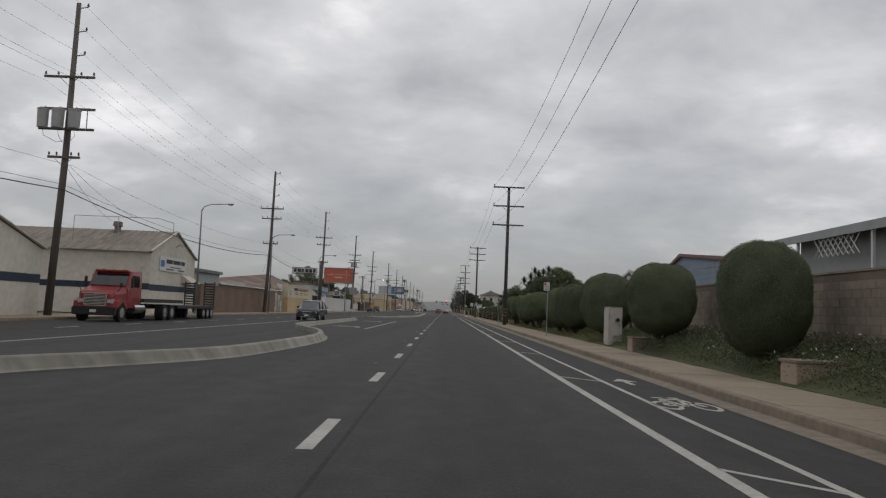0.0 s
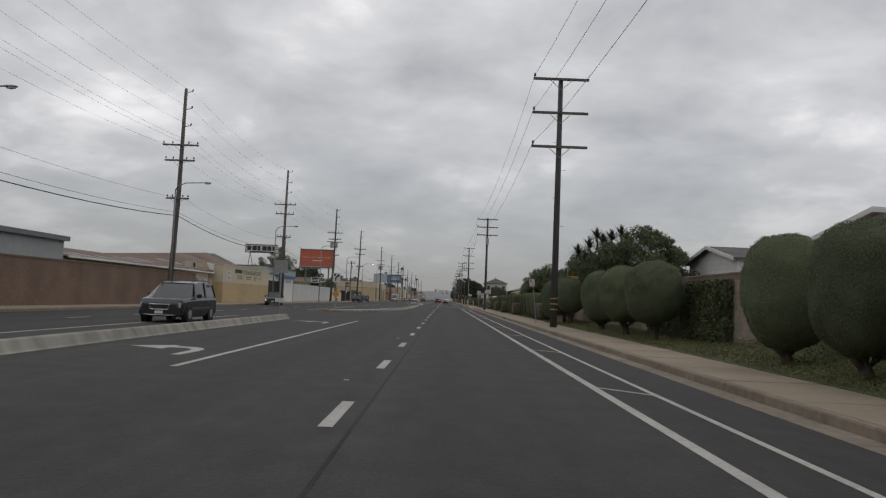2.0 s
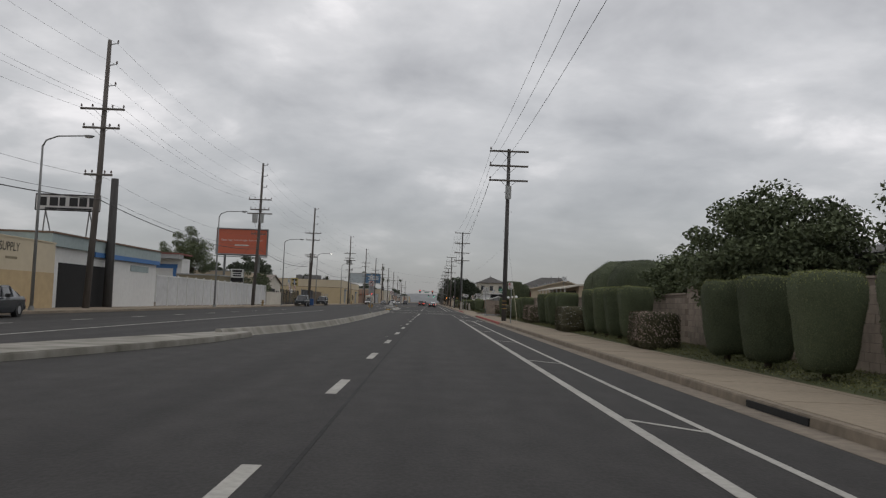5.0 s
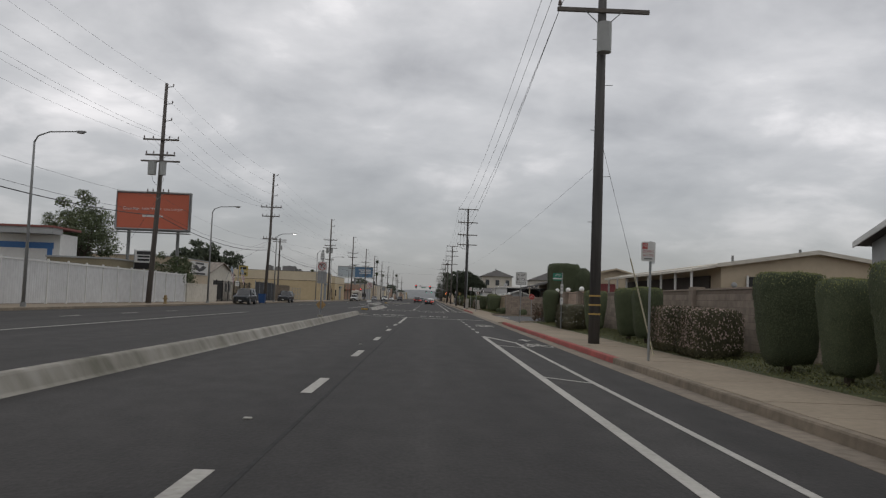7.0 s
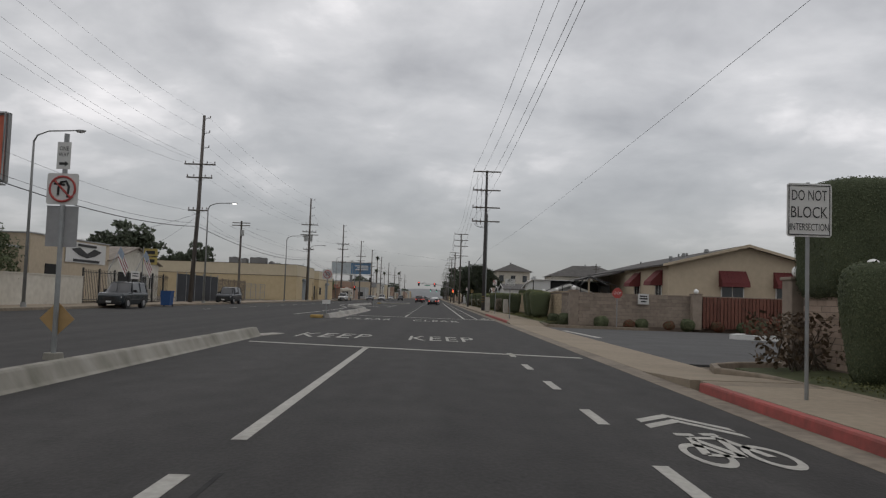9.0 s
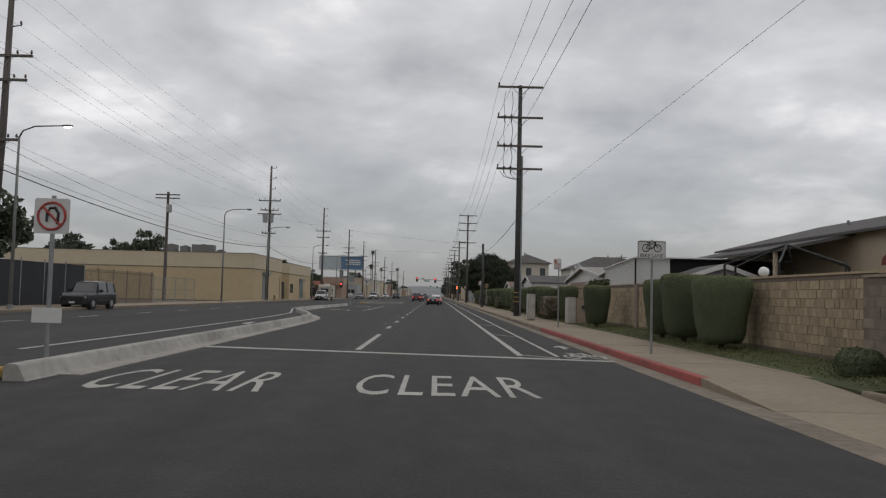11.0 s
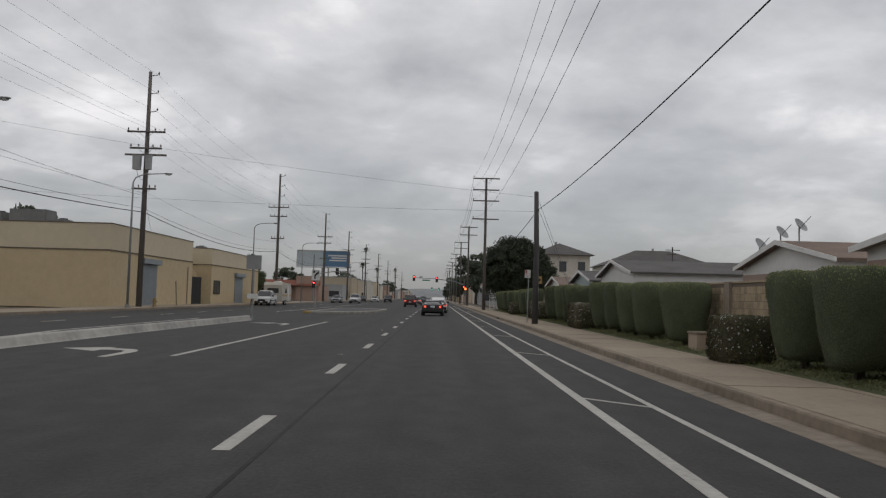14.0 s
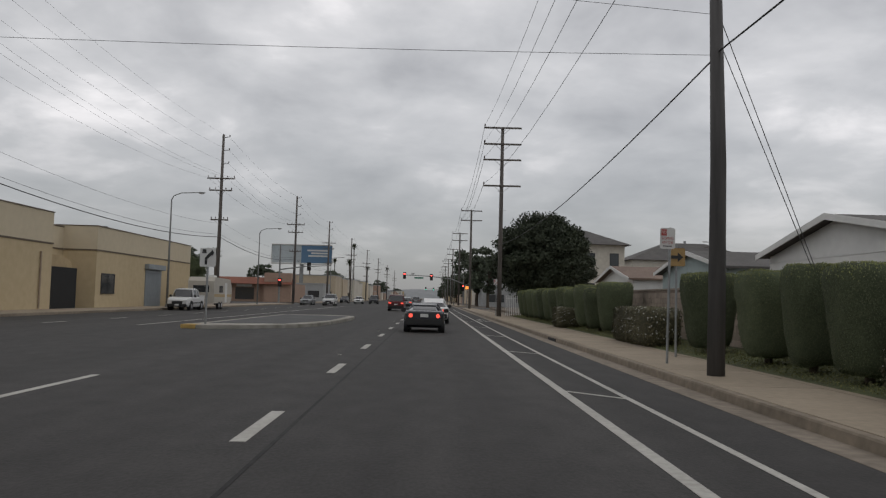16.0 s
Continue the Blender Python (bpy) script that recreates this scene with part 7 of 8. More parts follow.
for x, y, z in ((-32, 605, 21.5), (-37, 520, 15), (-29, 560, 13), (-44, 640, 17), (-34, 700, 16), (-27, 760, 18), (12, 640, 14), (-48, 455, 10)):
    th = thing("palm_tree", "tall thin fan palm with ragged crown", "palm tree", "far palms", at=(x, y, 0))
    part("trunk", path_tube([(0, 0, -0.1), (0.2, 0, z * 0.5), (0, 0, z)], [0.3, 0.2, 0.18], 7), BARK, th)
    share("crown", frond, th, Matrix.Translation((0, 0, z)))


def scatter(name, label, x0, x1, y0, y1, n, size, zfun, material, seed, droop=0.9, kind="stuff", category="ground cover", lift=0.05, upright=False):
    rg = np.random.default_rng(seed)
    p = np.stack([rg.uniform(x0, x1, n), rg.uniform(y0, y1, n), np.zeros(n)], 1)
    p[:, 2] = [zfun(a, b) for a, b in p[:, :2]] if zfun is berm_z else [zfun(a) for a in p[:, 0]]
    p[:, 2] += rg.uniform(0, lift, n)
    nr = np.tile([0.0, 0.0, 1.0], (n, 1)) if not upright else np.tile([1.0, 0.0, 0.2], (n, 1))
    co, q = leaf_quads(p, nr, size, rg, droop)
    ob = new(name, mesh_np(name, co, q, material))
    return tagged(ob, label, category, kind=kind)


def berm_z(x, y=0.0):
    return float(np.interp(y, BERM_Y, [np.interp(x, BERM_X, row) for row in BERM_Z]))


def verge_z(x):
    return float(np.interp(x, [6.5, 8.0, 9.3], [0.14, 0.21, 0.3]))


scatter("ground_cover", "dense dark ivy-like ground cover on the bank", 6.78, 9.05, 2, 37, 80000, 0.028, berm_z, LEAF_IVY, 5, lift=0.4)
scatter("bank_flowers", "small white flowers scattered over the bank", 6.8, 9.0, 4, 36, 200, 0.045, lambda x: berm_z(x) + 0.42, PETAL_W, 6, category="flowers")
scatter("verge_grass", "thin green grass on the bank", 6.75, 9.05, 37, 93, 60000, 0.03, berm_z, LEAF_GRASS, 7, 0.8, lift=0.09, category="grass")
scatter("verge_grass", "thin patchy grass under the hedges", 6.95, 9.0, 93, 180, 46000, 0.03, verge_z, LEAF_GRASS, 8, 0.8, lift=0.07, category="grass")
scatter("verge_grass", "thin patchy grass under the hedges", 6.95, 8.6, 213, 345, 66000, 0.028, verge_z, LEAF_GRASS, 9, 0.8, lift=0.07, category="grass")
scatter("vine", "leafy vine hanging over the block wall", 8.75, 9.4, 79.4, 82.6, 1400, 0.12, lambda x: 2.0, LEAF_IVY, 10, 1.2, lift=0.5, category="vine", kind="")
scatter("vine", "green climbing vine along the wall top", 8.6, 9.4, 240.6, 245, 2200, 0.12, lambda x: 1.85, LEAF_IVY, 12, 1.2, lift=0.55, category="vine", kind="")
scatter("vine", "leafy creeper covering the block wall", 8.75, 9.05, 62, 72, 26000, 0.07, lambda x: 0.35, LEAF_IVY, 13, 1.0, lift=2.1, category="vine", kind="")
scatter("vine", "leafy creeper covering the block wall", 8.75, 9.05, 79.4, 82.4, 6000, 0.08, lambda x: 0.8, LEAF_IVY, 14, 1.0, lift=1.3, category="vine", kind="")
tw = thing("rose_bush", "sparse reddish twiggy rose bush at the corner", "bush", at=(7.9, 182.0, 0.15))
rr_ = random.Random(3)
for _ in range(22):
    part("stem", path_tube(limb_points(rr_, (rr_.uniform(-0.5, 0.5), rr_.uniform(-0.5, 0.5), -0.05), (rr_.uniform(-1.0, 1.0), rr_.uniform(-0.9, 0.9), rr_.uniform(0.6, 1.35)), 0.1), [0.02, 0.017, 0.014, 0.01, 0.005], 4), BARK, tw)
rg_ = np.random.default_rng(15)
share("foliage", mesh_np("foliage", *leaf_quads(rg_.uniform((-0.9, -1, 0.1), (0.9, 1, 1.2), (700, 3)), np.tile([0.0, 0, 1], (700, 1)), 0.09, rg_, 1.3), mat("dry_rose_leaf", (0.11, 0.075, 0.045), 0.8, vary=0.3)), tw)
scatter("shrub", "leafy shrub growing over the far low wall", -26.6, -24.5, 209.5, 214.5, 2400, 0.13, lambda x: 1.6 + 0.4 * math.sin(5 * x), LEAF_TREE, 16, 1.2, lift=2.2, category="shrub", kind="")

# small plants along the side street wall, and the planted island in its mouth
for x, y, k, sc in ((9.7, 210.6, 0, 0.8), (11.2, 210.2, 1, 0.6), (11.9, 210.3, 0, 0.7), (13.4, 210.2, 1, 0.6), (14.4, 210.1, 0, 0.8), (16.0, 209.9, 1, 0.7), (17.4, 209.8, 0, 0.7), (19.0, 209.7, 1, 1.0), (8.0, 212.6, 0, 0.9), (7.7, 215.0, 0, 0.8)):
    th = thing("low_shrub", "small rounded shrub planted at the foot of a block wall", "shrub", "shrubs along the side street wall", at=(x, y, 0.12))
    share("foliage", MOUNDS[k][0], th, pose(0, 0, 0.3 * sc, 0, 0, 50 * x) @ Matrix.Diagonal((sc, sc, sc, 1)))
setting("island_3", extrude([(13.6, 201.6), (14.4, 200.6), (24, 200.2), (24, 202.6), (14.4, 202.9)], "z", 0.0, 0.22), WHITE_P, "white kerbed planted island in the side street", "median")
for x in (14.9, 16.0, 17.1, 18.4, 19.6):
    th = thing("low_shrub", "red-leaved shrub on the white kerbed island", "shrub", "shrubs on the island", at=(x, 201.6, 0.2))
    share("foliage", MOUNDS[1][0], th, pose(0, 0, 0.36, 0, 0, 70 * x) @ Matrix.Diagonal((1.35, 1.2, 1.1, 1)))
mark("stop_bar", [(6.6, 205.0), (6.85, 205.1), (7.2, 198.2), (6.95, 198.1)], "white stop bar at the side street mouth")

# ---- signs and street furniture ----


def sign_post(name, label, x, y, h, material=STEEL, category="street sign", zb=0.15, group="", r=0.03):
    th = thing(name, label, category, group, at=(x, y, zb))
    part("post", C((0, 0, -0.1), (0, 0, h - zb), r, seg=8), material, th)
    return th


def plate(th, w, h, z, material=SIGN_WHITE, y=-0.05, name="plate", back=True, x=0.0):
    ob = part(name, extrude([(x - w / 2 + 0.03, z - h / 2), (x + w / 2 - 0.03, z - h / 2), (x + w / 2, z - h / 2 + 0.03), (x + w / 2, z + h / 2 - 0.03), (x + w / 2 - 0.03, z + h / 2), (x - w / 2 + 0.03, z + h / 2), (x - w / 2, z + h / 2 - 0.03), (x - w / 2, z - h / 2 + 0.03)], "y", y, y + 0.006), material, th)
    if back:
        part("backing", B(x - w / 2 + 0.02, x + w / 2 - 0.02, y + 0.007, y + 0.012, z - h / 2 + 0.02, z + h / 2 - 0.02), SIGN_BACK, th)
    return ob


def no_stopping(x, y, lean=0.0, h=3.2):
    th = sign_post("no_stopping_sign", "white no stopping sign with red letters on a steel post", x, y, h, group="no stopping signs")
    z = h - 0.15 - 0.25
    plate(th, 0.34, 0.47, z, x=-0.07)
    part("red_panel", B(-0.215, -0.09, -0.058, -0.052, z + 0.06, z + 0.2), SIGN_RED, th, "red panel")
    letters("red_word", "NO", 0.07, 0.1, at_s(-0.155, -0.061, z + 0.14), SIGN_WHITE, th)
    letters("red_word", "STOPPING", 0.065, 0.27, at_s(-0.07, -0.055, z + 0.0), SIGN_RED, th)
    letters("red_word", "ANY TIME", 0.055, 0.24, at_s(-0.07, -0.055, z - 0.09), SIGN_RED, th)
    part("arrow_bar", B(-0.17, 0.03, -0.056, -0.052, z - 0.185, z - 0.165), SIGN_BLACK, th)
    if lean:
        th.rotation_euler = (0, radians(lean), 0)
    return th


for x, y, l_, h_ in ((5.55, 45.8, 0, 3.2), (5.74, 88.8, -6, 3.02), (5.46, 148.4, 0, 3.0), (5.63, 235.9, 0, 3.15), (5.5, 295.2, 1, 3.2), (5.6, 344, 0, 3.2)):
    no_stopping(x, y, l_, h_)
am = sign_post("arrow_sign", "weathered amber arrow warning sign on a post", 6.4, 297.5, 3.0)
plate(am, 0.42, 0.46, 2.52, mat("weathered_amber", (0.36, 0.24, 0.10), 0.7, vary=0.15, scale=9, bump=0))
part("arrow", extrude([(-0.15, 2.48), (0.02, 2.48), (0.02, 2.4), (0.16, 2.52), (0.02, 2.64), (0.02, 2.56), (-0.15, 2.56)], "y", -0.06, -0.052), SIGN_BLACK, am)

th = sign_post("intersection_sign", "white do not block intersection sign on a post", 5.6, 177.0, 3.22)
z = 3.22 - 0.15 - 0.4
plate(th, 0.64, 0.76, z)
part("border", merge(path_tube([(-0.29, -0.056, z - 0.35), (-0.29, -0.056, z + 0.35), (0.29, -0.056, z + 0.35), (0.29, -0.056, z - 0.35), (-0.29, -0.056, z - 0.35)], 0.008, 4)), SIGN_BLACK, th)
for body, w, h_, dz in (("DO NOT", 0.5, 0.15, 0.21), ("BLOCK", 0.52, 0.16, -0.03), ("INTERSECTION", 0.55, 0.1, -0.24)):
    letters("black_word", body, h_, w, at_s(0, -0.056, z + dz), SIGN_BLACK, th)

th = sign_post("bike_lane_sign", "white bike lane sign with bicycle picture on a post", 5.43, 220.1, 2.87)
z = 2.87 - 0.15 - 0.25
plate(th, 0.68, 0.46, z, x=-0.02)
part("border", merge(path_tube([(-0.34, -0.056, z - 0.205), (-0.34, -0.056, z + 0.205), (0.3, -0.056, z + 0.205), (0.3, -0.056, z - 0.205), (-0.34, -0.056, z - 0.205)], 0.007, 4)), SIGN_BLACK, th)
letters("black_word", "BIKE", 0.09, 0.24, at_s(-0.17, -0.056, z - 0.13), SIGN_BLACK, th)
letters("black_word", "LANE", 0.09, 0.26, at_s(0.12, -0.056, z - 0.13), SIGN_BLACK, th)


def hoop(cx, cz, r, y):
    return path_tube([(cx + r * math.cos(2 * math.pi * k / 16), y, cz + r * math.sin(2 * math.pi * k / 16)) for k in range(17)], 0.01, 4)


bx, bz, by = -0.02, z + 0.05, -0.058
bike = part("bicycle", hoop(bx - 0.14, bz, 0.085, by), SIGN_BLACK, th, "black bicycle picture")
part("wheel", hoop(bx + 0.14, bz, 0.085, by), SIGN_BLACK, bike)
for a, b, c, d in ((-0.14, 0, -0.06, 0.1), (-0.06, 0.1, 0.09, 0.1), (0.14, 0, 0.08, 0.13), (-0.07, 0.13, 0.0, -0.02), (0.0, -0.02, 0.09, 0.1), (-0.14, 0, 0.0, -0.02), (-0.11, 0.13, -0.03, 0.13), (0.04, 0.14, 0.1, 0.14)):
    part("frame_tube", path_tube([(bx + a, by, bz + b), (bx + c, by, bz + d)], 0.009, 4), SIGN_BLACK, bike)

th = sign_post("bus_stop_sign", "green and white bus stop sign on a square post", 6.87, 169.8, 3.0, STEEL, "bus stop sign", r=0.032)
plate(th, 0.46, 0.38, 2.62, SIGN_GREEN, x=-0.25)
plate(th, 0.46, 0.07, 2.53, SIGN_WHITE, y=-0.058, name="white_band", back=False, x=-0.25)
part("swoosh", path_tube([(-0.36, -0.058, 2.68), (-0.22, -0.058, 2.75), (-0.1, -0.058, 2.69), (-0.2, -0.058, 2.65)], 0.014, 4), SIGN_WHITE, th)
part("timetable_case", B(-0.075, 0.055, -0.1, -0.05, 1.78, 2.25), SIGN_WHITE, th)
part("timetable_case", B(-0.075, 0.055, -0.1, -0.05, 1.22, 1.58), SIGN_WHITE, th)
for z in (2.12, 1.95, 1.45):
    part("print_bar", B(-0.05, 0.03, -0.104, -0.101, z - 0.05, z + 0.04), GREY_P, th)

th = sign_post("stop_sign", "red octagonal stop sign on a post by the wall", 10.5, 210.3, 2.3, zb=0.1, r=0.03)
oct_ = [(0.3 * math.cos(radians(22.5 + 45 * k)), 1.9 + 0.3 * math.sin(radians(22.5 + 45 * k))) for k in range(8)]
part("plate", extrude(oct_, "y", -0.05, -0.04), SIGN_RED, th)
letters("white_word", "STOP", 0.16, 0.42, at_s(0, -0.053, 1.9), SIGN_WHITE, th)
th = thing("wall_sign", "white notice board fixed to the block wall", "sign", at=(12.15, 211.0, 1.72))
part("board", B(-0.3, 0.3, -0.06, 0.05, -0.3, 0.3), SIGN_WHITE, th)
for z0, w_ in ((0.16, 0.2), (0.02, 0.23), (-0.14, 0.16)):
    part("print_bar", B(-w_, w_, -0.066, -0.062, z0 - 0.04, z0 + 0.04), SIGN_BLACK, th)

# median signs
th = sign_post("median_sign", "square sign seen from its bare grey back", -9.55, 81.2, 3.28, zb=0.15, r=0.045)
part("plate", B(-0.38, 0.38, -0.02, 0.0, 2.4, 3.13), SIGN_BACK, th)
part("plate", B(-0.26, 0.26, -0.06, -0.05, 0.75, 0.98), SIGN_WHITE, th)
th = sign_post("median_sign", "square sign seen from its bare grey back", -9.1, 289.4, 3.4, zb=0.15, r=0.045)
part("plate", B(-0.38, 0.38, -0.02, 0.0, 2.5, 3.2), SIGN_BACK, th)
part("plate", B(-0.28, 0.28, -0.06, -0.05, 1.0, 1.25), SIGN_WHITE, th)


def curved_arrow(x, y, diamond=True):
    th = sign_post("curved_arrow_sign", "white curved arrow sign" + (" with amber diamond below" if diamond else " on the traffic island"), x, y, 3.35, zb=0.16, r=0.045)
    plate(th, 0.66, 0.78, 2.78)
    part("arrow", extrude([(-0.12, 2.48), (-0.02, 2.48), (-0.02, 2.7), (0.16, 2.9), (0.16, 2.8), (0.26, 2.98), (0.16, 3.12), (0.14, 3.02), (0.06, 2.98), (-0.12, 2.76)], "y", -0.06, -0.052), SIGN_BLACK, th)
    part("island_mark", extrude([(-0.24, 2.95), (-0.06, 2.95), (-0.08, 3.12), (-0.22, 3.12)], "y", -0.06, -0.052), SIGN_BLACK, th)
    if diamond:
        part("diamond", extrude([(0, 1.0), (0.36, 1.36), (0, 1.72), (-0.36, 1.36)], "y", -0.058, -0.05), SIGN_AMBER, th, "amber diamond")


curved_arrow(-9.7, 105.2)
curved_arrow(-9.2, 310.9, False)
th = sign_post("no_turn_sign", "no U-turn sign with one-way plate and grey panel", -6.82, 181.0, 4.3, zb=-0.17, r=0.05)
part("footing", C((0, 0, 0.1), (0, 0, 0.29), 0.2, 0.17, 12), MEDIAN_C, th)
plate(th, 0.6, 0.6, 3.4)
part("red_ring", path_tube([(0.24 * math.cos(2 * math.pi * k / 20), -0.06, 3.4 + 0.24 * math.sin(2 * math.pi * k / 20)) for k in range(21)], 0.022, 5), SIGN_RED, th)
part("red_bar", path_tube([(-0.17, -0.064, 3.57), (0.17, -0.064, 3.23)], 0.02, 4), SIGN_RED, th)
part("arrow", path_tube([(0.1, -0.058, 3.24), (0.12, -0.058, 3.45), (0.06, -0.058, 3.55), (-0.04, -0.058, 3.53), (-0.08, -0.058, 3.42), (-0.08, -0.058, 3.28)], 0.024, 4), SIGN_BLACK, th)
part("arrow", path_tube([(0.04, -0.058, 3.48), (-0.16, -0.058, 3.5)], 0.022, 4), SIGN_BLACK, th)
part("grey_panel", B(-0.3, 0.3, 0.01, 0.02, 2.3, 3.08), SIGN_BACK, th)
part("one_way_plate", B(-0.14, 0.12, -0.06, -0.05, 3.78, 4.3), SIGN_WHITE, th)
letters("black_word", "ONE\nWAY", 0.2, 0.2, at_s(-0.01, -0.063, 4.12), SIGN_BLACK, th)
part("arrow", extrude([(-0.09, 3.86), (0.02, 3.86), (0.02, 3.83), (0.09, 3.885), (0.02, 3.94), (0.02, 3.91), (-0.09, 3.91)], "y", -0.063, -0.061), SIGN_BLACK, th)
part("diamond", extrude([(0, 0.6), (0.33, 0.93), (0, 1.26), (-0.33, 0.93)], "y", 0.05, 0.06), mat("faded_amber", (0.38, 0.25, 0.11), 0.7), th, "faded amber diamond")
th = sign_post("no_turn_sign", "no U-turn sign on a thin post on the median", -6.25, 214.6, 2.95, zb=0.2, r=0.04)
plate(th, 0.6, 0.6, 2.4)
part("red_ring", path_tube([(0.23 * math.cos(2 * math.pi * k / 20), -0.06, 2.4 + 0.23 * math.sin(2 * math.pi * k / 20)) for k in range(21)], 0.022, 5), SIGN_RED, th)
part("red_bar", path_tube([(-0.16, -0.064, 2.56), (0.16, -0.064, 2.24)], 0.02, 4), SIGN_RED, th)
part("arrow", path_tube([(0.1, -0.058, 2.26), (0.11, -0.058, 2.45), (0.05, -0.058, 2.54), (-0.04, -0.058, 2.53), (-0.08, -0.058, 2.44), (-0.08, -0.058, 2.3)], 0.024, 4), SIGN_BLACK, th)
part("plate", B(-0.25, 0.25, -0.06, -0.05, 0.6, 0.85), SIGN_WHITE, th)
th = sign_post("pole_sign", "small amber pennant marker on a thin stake", 7.25, 90.4, 1.5, r=0.02)
part("pennant", extrude([(-0.15, 1.2), (-0.05, 1.3), (0.05, 1.3), (0.15, 1.2), (0, 0.7)], "y", -0.03, -0.02), SIGN_AMBER, th)
part("cap", ball(bmesh.new(), (0, -0.02, 1.58), 0.09, 1), SIGN_AMBER, th)
th = sign_post("pole_sign", "amber double arrow sign above the round hedge", 8.7, 92.9, 3.45, r=0.03)
part("board", B(-0.42, 0.42, -0.05, -0.03, 2.72, 3.28), SIGN_AMBER, th)
part("arrow", extrude([(-0.34, 3.0), (-0.18, 3.16), (-0.18, 3.06), (0.18, 3.06), (0.18, 3.16), (0.34, 3.0), (0.18, 2.84), (0.18, 2.94), (-0.18, 2.94), (-0.18, 2.84)], "y", -0.057, -0.051), SIGN_BLACK, th)
for x, y in ((-24.2, 320),):
    hy = thing("fire_hydrant", "dull yellow fire hydrant on the sidewalk", "fire hydrant", at=(-22.0 if x < -25 else -22.0, y - 8, 0.15))
    part("barrel", C((0, 0, 0), (0, 0, 0.6), 0.13, 0.12, 12), HYDRANT, hy)
    part("bonnet", ball(bmesh.new(), (0, 0, 0.62), 0.14, 2, (1, 1, 0.8)), HYDRANT, hy, smooth=True)
    part("outlet", C((-0.2, 0, 0.42), (0.2, 0, 0.42), 0.06, seg=10), HYDRANT, hy)
    part("flange", C((0, 0, 0), (0, 0, 0.06), 0.19, seg=12), HYDRANT, hy)
copy_thing(hy, pose(-22.1, 197.2, 0.15))


def cabinet(label, x, y, w, d, h, material, meter=True, turn=0, legs=False):
    th = thing("utility_cabinet", label, "utility cabinet", at=(x, y, 0.15), turn=turn)
    part("plinth", B(-w / 2 + 0.03, w / 2 - 0.03, -d / 2 + 0.03, d / 2 - 0.03, -0.05, 0.06), CURB_C, th)
    part("body", B(-w / 2, w / 2, -d / 2, d / 2, 0.06, h, 0.02), material, th)
    dr = part("door", B(-w / 2 + 0.04, w / 2 - 0.04, -d / 2 - 0.02, -d / 2 - 0.003, 0.14, h - 0.08, 0.008), material, th)
    part("handle", B(w / 2 - 0.13, w / 2 - 0.1, -d / 2 - 0.045, -d / 2 - 0.02, h * 0.5, h * 0.5 + 0.16), STEEL, dr)
    part("side_door", B(-w / 2 - 0.02, -w / 2 - 0.003, -d / 2 + 0.05, d / 2 - 0.05, 0.14, h - 0.08, 0.008), material, th)
    part("lid", B(-w / 2 - 0.008, w / 2 + 0.008, -d / 2 - 0.022, d / 2 + 0.008, h, h + 0.025, 0.008), material, th)
    if meter:
        mt_ = part("meter", C((w * 0.12, -d / 2 - 0.1, h * 0.68), (w * 0.12, -d / 2, h * 0.68), 0.09, 0.1, 14), STEEL, th)
        part("meter_glass", C((w * 0.12, -d / 2 - 0.13, h * 0.68), (w * 0.12, -d / 2 - 0.1, h * 0.68), 0.075, seg=14), WINDOW, mt_)
    return th


cabinet("tall beige metal utility cabinet with round meter", 6.98, 34.8, 0.54, 1.1, 1.64, CABINET_G)
cabinet("plain beige metal utility cabinet", 5.63, 245.85, 0.4, 0.78, 1.45, CABINET_G, False)
cabinet("wide grey-beige utility cabinet", 7.0, 240.75, 0.38, 0.95, 1.3, CABINET_G, False)
cabinet("tan meter cabinet beside a grey one", 7.42, 240.35, 0.44, 0.55, 1.28, CABINET_T, True)
for x, y, w in ((7.3, 16.9, 1.0), (7.0, 30.4, 0.6), (7.1, 88.7, 0.6), (7.6, 270.9, 0.5)):
    pb = thing("pull_box", "low tan concrete utility box half sunk in the verge", "utility box", at=(x, y, 0.2))
    part("box", B(-w / 2, w / 2, -0.4, 0.4, -0.1, 0.42, 0.02), CABINET_T, pb)
    part("lid", B(-w / 2 - 0.03, w / 2 + 0.03, -0.43, 0.43, 0.42, 0.48, 0.01), CURB_C, pb)
for x, y, z, s in ((14.65, 182, 4.78, 0.62), (12.4, 55.8, 4.3, 0.45), (12.3, 54.5, 4.6, 0.4), (14.5, 284.0, 4.4, 0.6), (14.4, 281.6, 4.75, 0.55), (14.4, 279.9, 4.9, 0.55)):
    ds = thing("satellite_dish", "grey satellite dish on a short mast", "satellite dish", "roof dishes", at=(x, y, z - 0.3))
    part("mast", C((0, 0, -1.0), (0, 0, 0), 0.03, seg=6), STEEL, ds)
    bm = bmesh.new()
    bmesh.ops.create_uvsphere(bm, u_segments=16, v_segments=10, radius=s)
    bmesh.ops.delete(bm, geom=[v for v in bm.verts if v.co.z > -s * 0.72], context="VERTS")
    bmesh.ops.translate(bm, verts=bm.verts[:], vec=(0, 0, s))
    bmesh.ops.rotate(bm, verts=bm.verts[:], cent=(0, 0, 0), matrix=Euler((radians(55), 0, radians(35))).to_matrix())
    part("reflector", bm, GREY_P, ds, smooth=True)
    part("feed_arm", C((0, 0, -0.1), (0.25, -0.45, 0.35), 0.015, seg=5), STEEL, ds)
bn_ = thing("recycling_bin", "blue wheeled recycling bin at the kerb", "bin", at=(-20.4, 228.0, 0.0))
